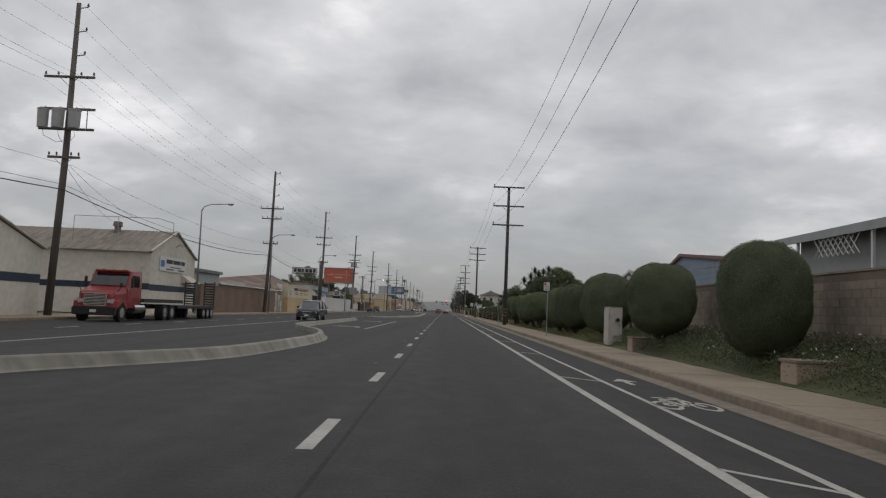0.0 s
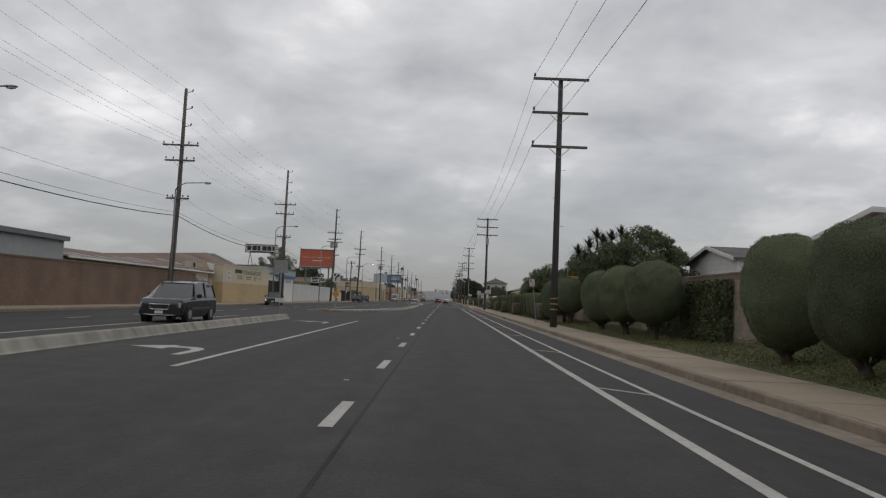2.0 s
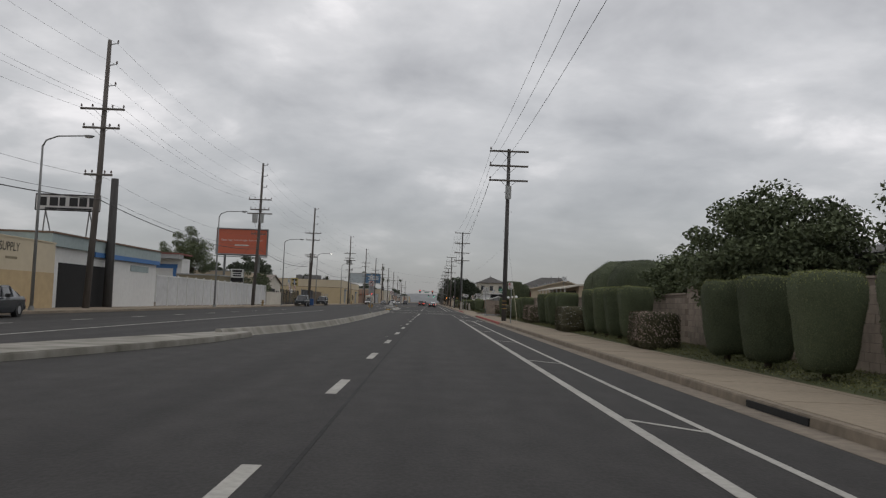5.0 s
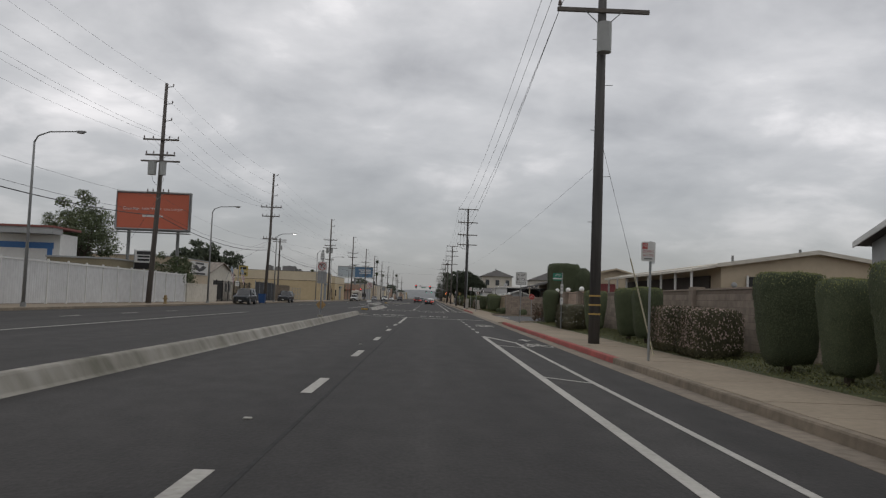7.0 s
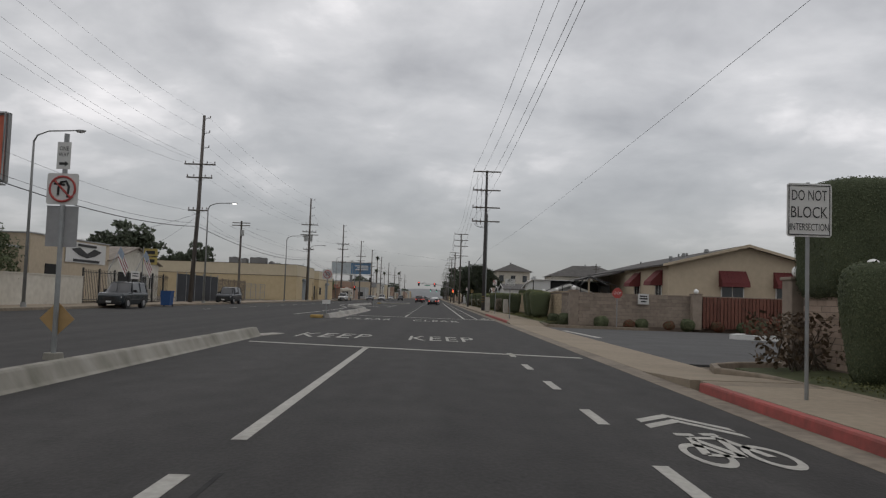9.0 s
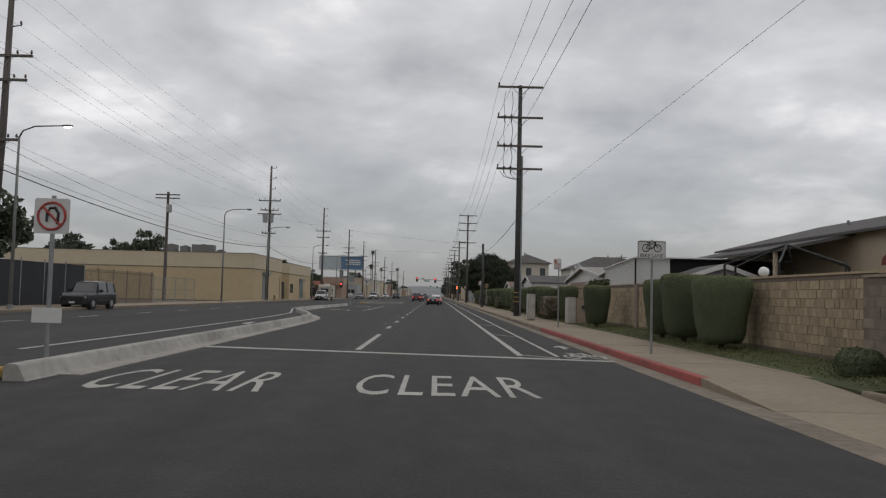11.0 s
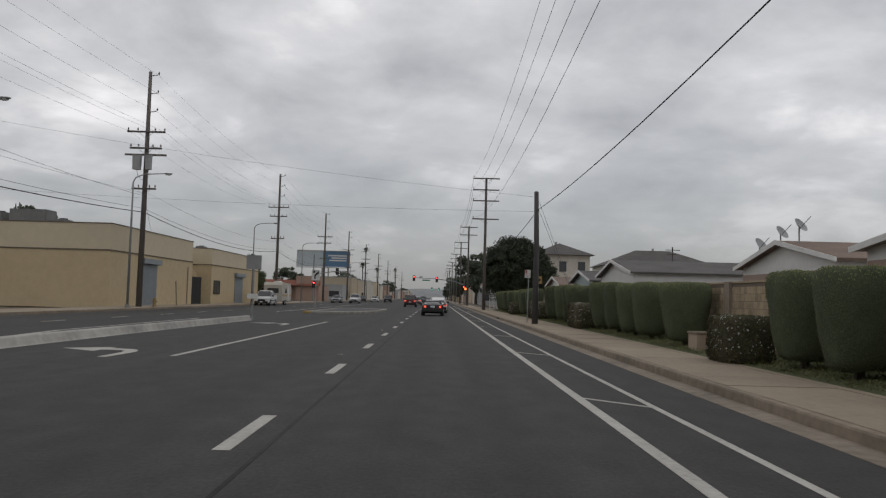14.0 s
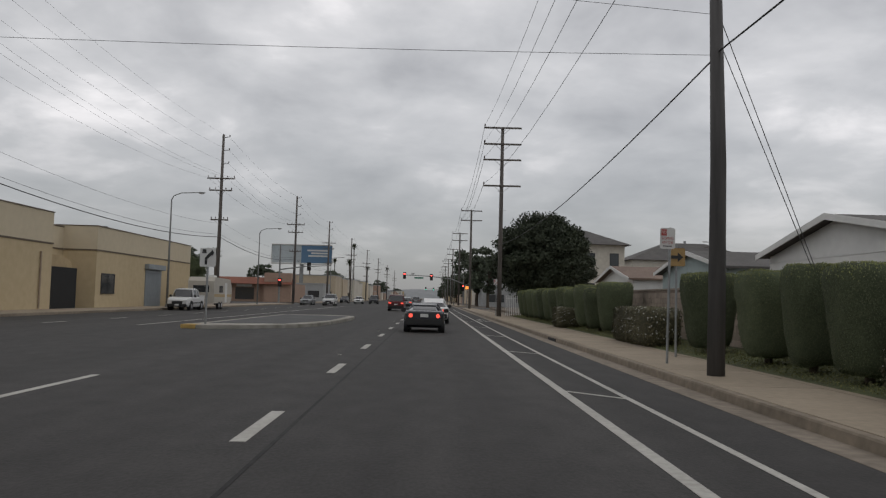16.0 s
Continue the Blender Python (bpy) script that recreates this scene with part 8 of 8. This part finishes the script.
part("body", extrude([(-0.33, 0.12), (0.33, 0.12), (0.4, 1.15), (-0.4, 1.15)], "y", -0.4, 0.4), BIN_BLUE, bn_)
part("lid", B(-0.43, 0.43, -0.43, 0.45, 1.15, 1.24, 0.03), BIN_BLUE, bn_)
for s in (-1, 1):
    part("wheel", C((s * 0.36, 0.36, 0.12), (s * 0.3, 0.36, 0.12), 0.12, seg=12), TYRE, bn_)
bk = thing("bollard", "leaning rusty pipe bollard", "bollard", at=(-22.2, 318, 0.15))
part("pipe", C((0, 0, 0), (0.15, -0.9, 2.1), 0.06), CABINET_T, bk)

# traffic signals


def signal_head(th, x, y, z, lit, green=False):
    h_ = part("signal_head", B(x - 0.17, x + 0.17, y - 0.02, y + 0.16, z - 0.52, z + 0.52, 0.02), BLACK_PL, th)
    part("backplate", B(x - 0.3, x + 0.3, y + 0.06, y + 0.08, z - 0.65, z + 0.65), BLACK_PL, h_)
    for k, dz in enumerate((0.34, 0, -0.34)):
        on = (k == 0 and lit and not green) or (k == 2 and green)
        part("lens", C((x, y - 0.05, z + dz), (x, y - 0.021, z + dz), 0.13, seg=14), SIG_RED if on and not green else (SIG_GREEN if on else SIG_OFF), h_)
        part("visor", C((x, y - 0.2, z + dz + 0.09), (x, y - 0.02, z + dz + 0.12), 0.03, seg=6), BLACK_PL, h_)


ts = thing("traffic_signal", "mast arm traffic signal showing red over the road", "traffic signal", at=(6.6, 438, 0.15))
part("mast", path_tube([(0, 0, -0.1), (0, 0, 5.0), (0, 0, 6.2)], [0.16, 0.14, 0.12], 10), LAMP_STEEL, ts)
part("mast_arm", path_tube([(0, 0, 4.4), (-2.5, 0, 5.3), (-7, 0, 5.75), (-12.2, 0, 5.9)], [0.11, 0.1, 0.08, 0.06], 8), LAMP_STEEL, ts)
signal_head(ts, -11.9, -0.2, 5.75, True)
signal_head(ts, -6.5, -0.2, 5.55, True)
signal_head(ts, -0.1, -0.35, 3.6, True)
part("street_name_plate", B(-9.9, -8.1, -0.1, -0.07, 5.2, 5.5), SIGN_GREEN, ts, "green street name plate")
part("small_plate", B(-10.6, -9.9, -0.1, -0.07, 5.95, 6.35), SIGN_WHITE, ts)
ts2 = thing("traffic_signal", "mast arm traffic signal on the far corner", "traffic signal", at=(-23.5, 402, 0.15))
part("mast", path_tube([(0, 0, -0.1), (0, 0, 9)], [0.16, 0.1], 10), LAMP_STEEL, ts2)
part("mast_arm", path_tube([(0, 0, 5.2), (4, 0, 5.8), (8, 0, 6.0)], [0.1, 0.08, 0.06], 8), LAMP_STEEL, ts2)
signal_head(ts2, 4.5, 0.1, 5.8, False)
signal_head(ts2, 0.1, -0.3, 3.2, True)
ts3 = thing("traffic_signal", "distant mast arm signal showing green", "traffic signal", at=(6.6, 640, 0.15))
part("mast", path_tube([(0, 0, -0.1), (0, 0, 6.2)], [0.16, 0.12], 8), LAMP_STEEL, ts3)
part("mast_arm", path_tube([(0, 0, 5.2), (-9, 0, 5.8)], [0.1, 0.06], 6), LAMP_STEEL, ts3)
signal_head(ts3, -5.5, -0.2, 5.5, True, True)
signal_head(ts3, -9, -0.2, 5.6, True, True)
cs = sign_post("pedestrian_signal", "lit orange pedestrian signal on a pole", 5.7, 401, 3.6, LAMP_STEEL, "pedestrian signal", r=0.06)
part("signal_box", B(-0.35, 0.35, -0.2, 0.05, 2.8, 3.4), BLACK_PL, cs)
part("lens", B(-0.28, 0.28, -0.22, -0.2, 2.87, 3.33), AMBER_L, cs)

# ---- vehicles ----


def loft(stations, ring):
    """Quads through rings of points; every station gives (y, ...) to ring()."""
    vs, fs = [], []
    n = None
    for s in stations:
        r = ring(*s)
        n = len(r)
        vs += r
    for i in range(len(stations) - 1):
        for k in range(n):
            fs.append((i * n + k, i * n + (k + 1) % n, (i + 1) * n + (k + 1) % n, (i + 1) * n + k))
    fs.append(tuple(range(n))[::-1])
    fs.append(tuple(range((len(stations) - 1) * n, len(stations) * n)))
    return vs, fs


def body_ring(y, w, z0, z1, z2):
    """Lower body section: sill, waist, shoulder."""
    return [(-w * 0.93, y, z0), (-w, y, z0 + (z1 - z0) * 0.35), (-w, y, z1), (-w * 0.94, y, z2), (w * 0.94, y, z2), (w, y, z1), (w, y, z0 + (z1 - z0) * 0.35), (w * 0.93, y, z0)]


def cabin_ring(y, wb, zb, wt, zt):
    return [(-wb, y, zb), (-wt, y, zt), (wt, y, zt), (wb, y, zb)]


STYLES = {
    # body stations: (y, half width, bottom, waist, shoulder); cabin stations: (y, half width low, z low, half width high, z high); y runs from nose (0) to tail
    "suv": dict(L=4.7, W=0.9, wheel=0.36, axles=(0.9, 3.7), body=((0, .72, .38, .7, .84), (.25, .86, .28, .88, 1.0), (1.3, .9, .25, .95, 1.08), (3.9, .9, .25, .97, 1.1), (4.5, .88, .28, .95, 1.1), (4.7, .8, .42, .9, 1.04)),
                cabin=((1.35, .82, 1.06, .6, 1.1), (2.0, .83, 1.08, .68, 1.68), (3.2, .83, 1.09, .7, 1.74), (4.35, .82, 1.08, .68, 1.68), (4.62, .8, 1.06, .66, 1.1))),
    "hatch": dict(L=4.3, W=0.9, wheel=0.33, axles=(0.85, 3.45), body=((0, .7, .35, .6, .74), (.25, .84, .25, .78, .9), (1.2, .89, .22, .86, .98), (3.6, .9, .22, .92, 1.02), (4.1, .87, .26, .9, 1.0), (4.3, .78, .4, .86, .95)),
                  cabin=((1.2, .8, .96, .58, 1.0), (2.0, .82, .98, .64, 1.46), (3.0, .82, 1.0, .65, 1.52), (3.9, .8, 1.0, .6, 1.4), (4.22, .76, .98, .55, 1.02))),
    "sedan": dict(L=4.75, W=0.9, wheel=0.33, axles=(0.9, 3.7), body=((0, .7, .35, .58, .7), (.25, .84, .25, .74, .84), (1.4, .89, .2, .82, .93), (3.6, .9, .2, .86, .97), (4.5, .86, .25, .84, .97), (4.75, .78, .4, .8, .9)),
                  cabin=((1.45, .8, .91, .56, .95), (2.2, .8, .93, .6, 1.4), (3.1, .8, .95, .62, 1.44), (3.9, .8, .95, .58, 1.2), (4.25, .76, .95, .55, .98))),
    "van": dict(L=5.1, W=0.98, wheel=0.35, axles=(0.95, 4.0), body=((0, .76, .36, .66, .8), (.25, .92, .26, .84, .98), (1.1, .97, .22, .95, 1.08), (4.4, .98, .22, 1.0, 1.1), (4.9, .96, .26, .98, 1.1), (5.1, .86, .4, .92, 1.04)),
                cabin=((0.72, .88, 1.0, .6, 1.04), (2.05, .9, 1.06, .73, 1.66), (3.3, .9, 1.09, .77, 1.75), (4.7, .9, 1.09, .75, 1.69), (5.06, .86, 1.04, .74, 1.1))),
    "coupe": dict(L=3.95, W=0.87, wheel=0.32, axles=(0.8, 3.15), body=((0, .66, .3, .5, .6), (.25, .8, .2, .62, .74), (1.2, .86, .17, .74, .84), (3.0, .87, .18, .8, .9), (3.7, .84, .22, .84, .95), (3.95, .74, .36, .8, .9)),
                  cabin=((1.35, .76, .82, .5, .86), (1.95, .76, .85, .54, 1.19), (2.5, .76, .88, .55, 1.23), (3.0, .74, .9, .5, 1.14), (3.5, .68, .92, .46, .96))),
}


def wheel_part(th, x, y, r, w=0.22):
    s = 1 if x > 0 else -1
    wh_ = part("wheel", C((x - s * w / 2, y, r), (x + s * w / 2, y, r), r, seg=20), TYRE, th)
    part("rim", C((x + s * (w / 2 - 0.02), y, r), (x + s * (w / 2 + 0.012), y, r), r * 0.62, r * 0.55, 12), RIM, wh_)


def soften(ob, width):
    """Rounded panel edges."""
    m_ = ob.modifiers.new("rounding", "BEVEL")
    m_.width, m_.segments, m_.limit_method, m_.angle_limit = width, 3, "ANGLE", radians(14)
    w_ = ob.modifiers.new("normals", "WEIGHTED_NORMAL")
    return ob


def car(style, label, paint, x, y, heading, lit_tail=False, lit_head=False, pickup=False, category="car"):
    """heading 0: its nose points along +y."""
    p = STYLES[style]
    th = thing(style if style in ("suv", "van") else ("pickup" if pickup else "car"), label, category, at=(x, y, 0.0), turn=heading)
    L_, W = p["L"], p["W"]

    def Y(v):
        return L_ / 2 - v
    soften(part("body", loft([(Y(a), *b) for a, *b in p["body"]][::-1], body_ring), paint, th, smooth=True), 0.06)
    cab = p["cabin"]
    if pickup:
        cab = tuple((a * 0.62 + 0.45, *b) for a, *b in cab)
    soften(part("glasshouse", loft([(Y(a), *b) for a, *b in cab][::-1], cabin_ring), GLASS, th, "dark tinted glass", True), 0.05)
    tops = [(Y(a), wt, zt) for a, wb, zb, wt, zt in cab[1:-1]]
    part("roof", loft([(a, w_ + 0.03, z_) for a, w_, z_ in tops][::-1], lambda a, w_, z_: [(-w_, a, z_ - 0.06), (-w_ * 0.9, a, z_ + 0.03), (w_ * 0.9, a, z_ + 0.03), (w_, a, z_ - 0.06)]), paint, th)
    for s in (-1, 1):
        for i in range(1, len(cab) - 1):
            a, wb, zb, wt, zt = cab[i]
            part("pillar", path_tube([(s * (wb + 0.012), Y(a) + (0.25 if i == 1 else (-0.12 if i == len(cab) - 2 else 0)), zb - 0.03), (s * (wt + 0.015), Y(a), zt - 0.02)], 0.035, 5), paint, th)
        part("door_mirror", B(min(s * (W - 0.02), s * (W + 0.2)), max(s * (W - 0.02), s * (W + 0.2)), Y(cab[1][0]) + 0.12, Y(cab[1][0]) + 0.3, cab[1][2] - 0.02, cab[1][2] + 0.16, 0.03), BLACK_PL, th)
        part("headlamp", B(min(s * 0.45, s * (W * 0.86)), max(s * 0.45, s * (W * 0.86)), Y(0.2), Y(0.05), p["body"][0][3] - 0.04, p["body"][0][3] + (0.18 if style == "van" else 0.12), 0.02), HEADLAMP if lit_head else LENS_DULL, th)
        if style == "coupe":
            part("tail_lamp", C((s * 0.58, Y(L_ - 0.12), 0.72), (s * 0.58, Y(L_ + 0.03), 0.72), 0.1, 0.085, 14), TAIL if lit_tail else TAIL_OFF, th)
        else:
            part("tail_lamp", B(min(s * 0.5, s * (W * 0.9)), max(s * 0.5, s * (W * 0.9)), Y(L_ + 0.015), Y(L_ - 0.2), p["body"][-1][3] - 0.12, p["body"][-1][3] + 0.05, 0.02), TAIL if lit_tail else TAIL_OFF, th)
        for a in p["axles"]:
            wheel_part(th, s * (W - 0.1), Y(a), p["wheel"])
            part("wheel_arch", C((s * (W - 0.25), Y(a), p["wheel"]), (s * (W + 0.004), Y(a), p["wheel"]), p["wheel"] * 1.18, seg=18), BLACK_PL, th)
        part("door_handle", B(min(s * W, s * (W + 0.02)), max(s * W, s * (W + 0.02)), Y(L_ * 0.5), Y(L_ * 0.46), .84, .88), paint, th)
    part("front_bumper", B(-W * 0.86, W * 0.86, Y(0.12), Y(-0.06), 0.3, 0.52, 0.04), BLACK_PL if style == "suv" else paint, th)
    part("rear_bumper", B(-W * 0.9, W * 0.9, Y(L_ + 0.07), Y(L_ - 0.12), 0.32, 0.58, 0.04), BLACK_PL, th)
    part("grille", B(-0.42, 0.42, Y(0.05), Y(-0.02), 0.52, 0.74, 0.01), BLACK_PL, th)
    part("number_plate", B(-0.17, 0.17, Y(L_ + 0.05), Y(L_ + 0.03), 0.66, 0.8), SIGN_WHITE, th)
    part("number_plate", B(-0.17, 0.17, Y(-0.08), Y(-0.065), 0.38, 0.5), SIGN_WHITE, th)
    if style == "van":
        part("grille_frame", path_tube([(-0.42, Y(-0.02), 0.76), (0.42, Y(-0.02), 0.76), (0.36, Y(-0.03), 0.55), (-0.36, Y(-0.03), 0.55), (-0.42, Y(-0.02), 0.76)], 0.022, 6), CHROME, th)
        part("bumper_strip", path_tube([(-0.8, Y(-0.02), 0.34), (-0.4, Y(-0.08), 0.32), (0.4, Y(-0.08), 0.32), (0.8, Y(-0.02), 0.34)], 0.015, 6), CHROME, th)
        for s in (-1, 1):
            part("side_strip", B(min(s * 0.98, s * 1.0), max(s * 0.98, s * 1.0), Y(4.3), Y(1.2), 0.6, 0.64), CHROME, th)
            part("roof_rail", path_tube([(s * 0.68, Y(2.0), 1.74), (s * 0.7, Y(2.3), 1.82), (s * 0.7, Y(4.3), 1.82), (s * 0.68, Y(4.6), 1.74)], 0.02, 6), BLACK_PL, th)
    if style == "suv":
        for s in (-1, 1):
            part("side_strip", B(min(s * 0.9, s * 0.92), max(s * 0.9, s * 0.92), Y(3.3), Y(1.3), 0.56, 0.64, 0.005), BLACK_PL, th)
            part("roof_rail", path_tube([(s * 0.6, Y(2.1), 1.7), (s * 0.62, Y(2.4), 1.8), (s * 0.62, Y(4.0), 1.79), (s * 0.6, Y(4.3), 1.69)], 0.018, 6), BLACK_PL, th)
    if pickup:
        part("bed_wall", B(-W * 0.96, W * 0.96, Y(L_ - 0.05), Y(L_ - 0.12), .9, 1.25), paint, th)
        for s in (-1, 1):
            part("bed_wall", B(min(s * W * 0.9, s * W * 0.97), max(s * W * 0.9, s * W * 0.97), Y(L_ - 0.1), Y(3.1), .95, 1.25), paint, th)
    return th


car("coupe", "low dark roadster with soft top and round lit tail lamps", CAR_DARK, -0.08, 313.4, 0, lit_tail=True)
car("sedan", "white car ahead in the same lane", CAR_WHITE, 0.35, 326.5, 0, lit_tail=True)
car("suv", "dark red sport utility car with lit tail lamps", CAR_RED, -3.6, 366, 0, lit_tail=True)
car("hatch", "silver car waiting at the signals", CAR_SILVER, -3.4, 392, 0, lit_tail=True)
car("sedan", "dark car waiting at the signals", CAR_DARK, 0.4, 384, 0, lit_tail=True)
car("van", "dark blue-green minivan on the far carriageway", CAR_GREEN, -12.1, 72.0, 180)
car("sedan", "dark sedan with lit headlamps leaving a driveway", CAR_DARK, -20.0, 128.6, 188, lit_head=True)
car("suv", "dark green sport utility car parked at the far kerb", CAR_GREEN, -20.6, 219.8, 180)
car("suv", "dark parked sport utility car by the screened gate", CAR_DARK, -21.9, 252.5, 180)
car("suv", "white pickup truck parked before the yellow building", CAR_WHITE, -20.0, 343.6, 180, pickup=True, category="pickup")
car("sedan", "white car parked beside the far kerb", CAR_WHITE, -19.9, 30.5, 180)
for x, y, st, pt, lab in ((-15, 398, "suv", CAR_WHITE, "white car waiting across the junction"), (-18.5, 399, "sedan", CAR_SILVER, "silver car waiting across the junction"), (-11.5, 441, "suv", CAR_DARK, "dark car across the junction"),
                          (-15, 446, "sedan", CAR_WHITE, "white car across the junction"), (-18.6, 452, "sedan", CAR_DARK, "dark car across the junction"), (-3.4, 470, "suv", CAR_SILVER, "far car beyond the junction")):
    car(st, lab, pt, x, y, 180 if x < -5 else 0, lit_head=False)

tr = thing("trailer", "cream and tan travel trailer hitched behind the pickup", "trailer", at=(-20.1, 351.2, 0))
part("shell", extrude([(-3.1, 0.55), (2.6, 0.55), (3.1, 1.0), (3.1, 2.0), (2.5, 2.75), (-2.8, 2.85), (-3.1, 2.5)], "x", -1.15, 1.15), CARAVAN, tr)
part("stripe", B(-1.16, -1.152, -3.0, 3.0, 1.1, 1.35), TAN_P, tr)
part("stripe", B(1.152, 1.16, -3.0, 3.0, 1.1, 1.35), TAN_P, tr)
part("window", B(1.152, 1.17, -1.4, -0.2, 1.5, 2.1), WINDOW, tr)
part("window", B(-0.7, 0.7, -3.13, -3.105, 1.5, 2.1), WINDOW, tr)
part("door", B(1.152, 1.165, 0.6, 1.3, 0.6, 2.4), WHITE_P, tr)
part("roof_unit", B(-0.4, 0.4, -0.5, 0.5, 2.83, 3.05, 0.03), WHITE_P, tr)
for s in (-1, 1):
    for a in (-0.5, 0.3):
        wheel_part(tr, s * 1.05, a - 0.8, 0.34)

# red truck with flatbed trailer
tk = thing("truck", "red conventional truck tractor coupled to a flatbed", "truck", at=(-19.2, 46.9, 0))
part("hood", loft([(-2.9, .85, .75, 1.35, 1.5), (-2.7, 1.0, .7, 1.5, 1.68), (-1.4, 1.1, .7, 1.6, 1.95)], body_ring), RED_CAB, tk)
part("cab", loft([(-1.4, 1.12, .75, 1.75, 1.95), (-1.0, 1.16, .75, 1.85, 2.5), (-0.75, 1.16, .75, 2.4, 2.85), (0.45, 1.16, .75, 2.45, 2.9), (0.55, 1.12, .8, 2.4, 2.8)], body_ring), RED_CAB, tk)
part("windscreen", extrude([(-1.36, 2.0), (-0.86, 2.66), (-0.9, 2.68), (-1.42, 2.02)], "x", -0.98, 0.98), GLASS, tk)
for s in (-1, 1):
    part("side_window", B(min(s * 1.14, s * 1.175), max(s * 1.14, s * 1.175), -0.85, 0.15, 1.95, 2.6), GLASS, tk)
    part("door_mirror", B(min(s * 1.25, s * 1.4), max(s * 1.25, s * 1.4), -1.35, -1.2, 1.9, 2.5, 0.03), BLACK_PL, tk)
    part("hood_mirror", merge(path_tube([(s * 0.95, -2.4, 1.6), (s * 1.2, -2.5, 1.95)], 0.02, 5), path_tube([(s * 1.2, -2.5, 1.9), (s * 1.2, -2.5, 2.15)], 0.09, 8)), BLACK_PL, tk)
    part("headlamp", B(min(s * 0.62, s * 0.98), max(s * 0.62, s * 0.98), -2.92, -2.72, 1.0, 1.25, 0.03), LENS_DULL, tk)
    part("fender", extrude([(-2.9, 0.7), (-2.85, 1.1), (-2.3, 1.3), (-1.7, 1.2), (-1.45, 0.7), (-1.6, 0.7), (-2.1, 1.1), (-2.7, 0.8)], "x", min(s * 0.85, s * 1.2), max(s * 0.85, s * 1.2)), RED_CAB, tk)
    wheel_part(tk, s * 1.02, -2.1, 0.5, 0.3)
    for a in (4.6, 5.9):
        wheel_part(tk, s * 0.95, a, 0.5, 0.5)
    part("fuel_tank", C((s * 0.9, -0.3, 0.75), (s * 0.9, 1.2, 0.75), 0.3, seg=14), CHROME, tk)
part("grille", B(-0.62, 0.62, -3.0, -2.88, 0.85, 1.55, 0.05), CHROME, tk)
for k in range(8):
    part("grille_bar", B(-0.56, 0.56, -3.03, -3.005, 0.9 + k * 0.08, 0.94 + k * 0.08), BLACK_PL, tk)
part("bumper", B(-1.18, 1.18, -3.15, -2.85, 0.35, 0.8, 0.05), BLACK_PL, tk)
part("number_plate", B(-0.17, 0.17, -3.17, -3.155, 0.5, 0.65), SIGN_WHITE, tk)
part("visor", B(-0.95, 0.95, -1.05, -0.75, 2.8, 2.9, 0.03), RED_CAB, tk)
for x in (-0.6, 0, 0.6):
    part("roof_lamp", B(x - 0.07, x + 0.07, -0.75, -0.6, 2.9, 2.97, 0.02), SIGN_AMBER, tk)
part("exhaust_stack", C((1.0, 0.75, 0.9), (1.0, 0.75, 3.2), 0.07, seg=10), CHROME, tk)
part("chassis", B(-0.45, 0.45, -2.6, 7.0, 0.72, 1.0), BLACK_PL, tk)
part("flatbed", B(-1.2, 1.2, 0.9, 8.0, 1.1, 1.32, 0.02), BLACK_PL, tk)
ft = thing("trailer", "black flatbed trailer with raised ramps", "trailer", at=(-19.4, 58.4, 0))
part("deck", B(-1.2, 1.2, -4.0, 4.6, 0.75, 0.95, 0.02), BLACK_PL, ft)
for s in (-1, 1):
    for a in (2.0, 3.0, 4.0):
        wheel_part(ft, s * 0.98, a, 0.42, 0.4)
    ramp_ = part("ramp", B(min(s * 0.35, s * 0.42), max(s * 0.35, s * 0.42), 4.5, 4.62, 0.9, 2.8), BLACK_PL, ft)
    part("ramp_rail", B(min(s * 1.1, s * 1.17), max(s * 1.1, s * 1.17), 4.5, 4.62, 0.9, 2.8), BLACK_PL, ramp_)
    for k in range(9):
        part("rung", B(min(s * 0.421, s * 1.099), max(s * 0.421, s * 1.099), 4.55, 4.6, 1.0 + k * 0.2, 1.1 + k * 0.2), BLACK_PL, ramp_)
part("drawbar", B(-0.1, 0.1, -5.0, -4.0, 0.7, 0.85), BLACK_PL, ft)

# ---- sidewalk slabs, last ----
slab_mes = []
for k in range(3):
    bm = B(0.003, XS1 - XS0 - 0.003, 0.003, 1.517, 0.1, 0.15, 0.003)
    me = bpy.data.meshes.new("slab")
    bm.to_mesh(me)
    bm.free()
    me.materials.append(CONCRETE)
    slab_mes.append(me)
rs_ = random.Random(2)
for name, y0, y1 in walks:
    owner = bpy.data.objects[name]
    n = int((y1 - y0) / 1.52)
    for i in range(n):
        share("slab", slab_mes[i % 3], owner, pose(XS0, y0 + i * 1.52, rs_.uniform(-0.004, 0.003), rs_.uniform(-0.15, 0.15), rs_.uniform(-0.1, 0.1), 0))
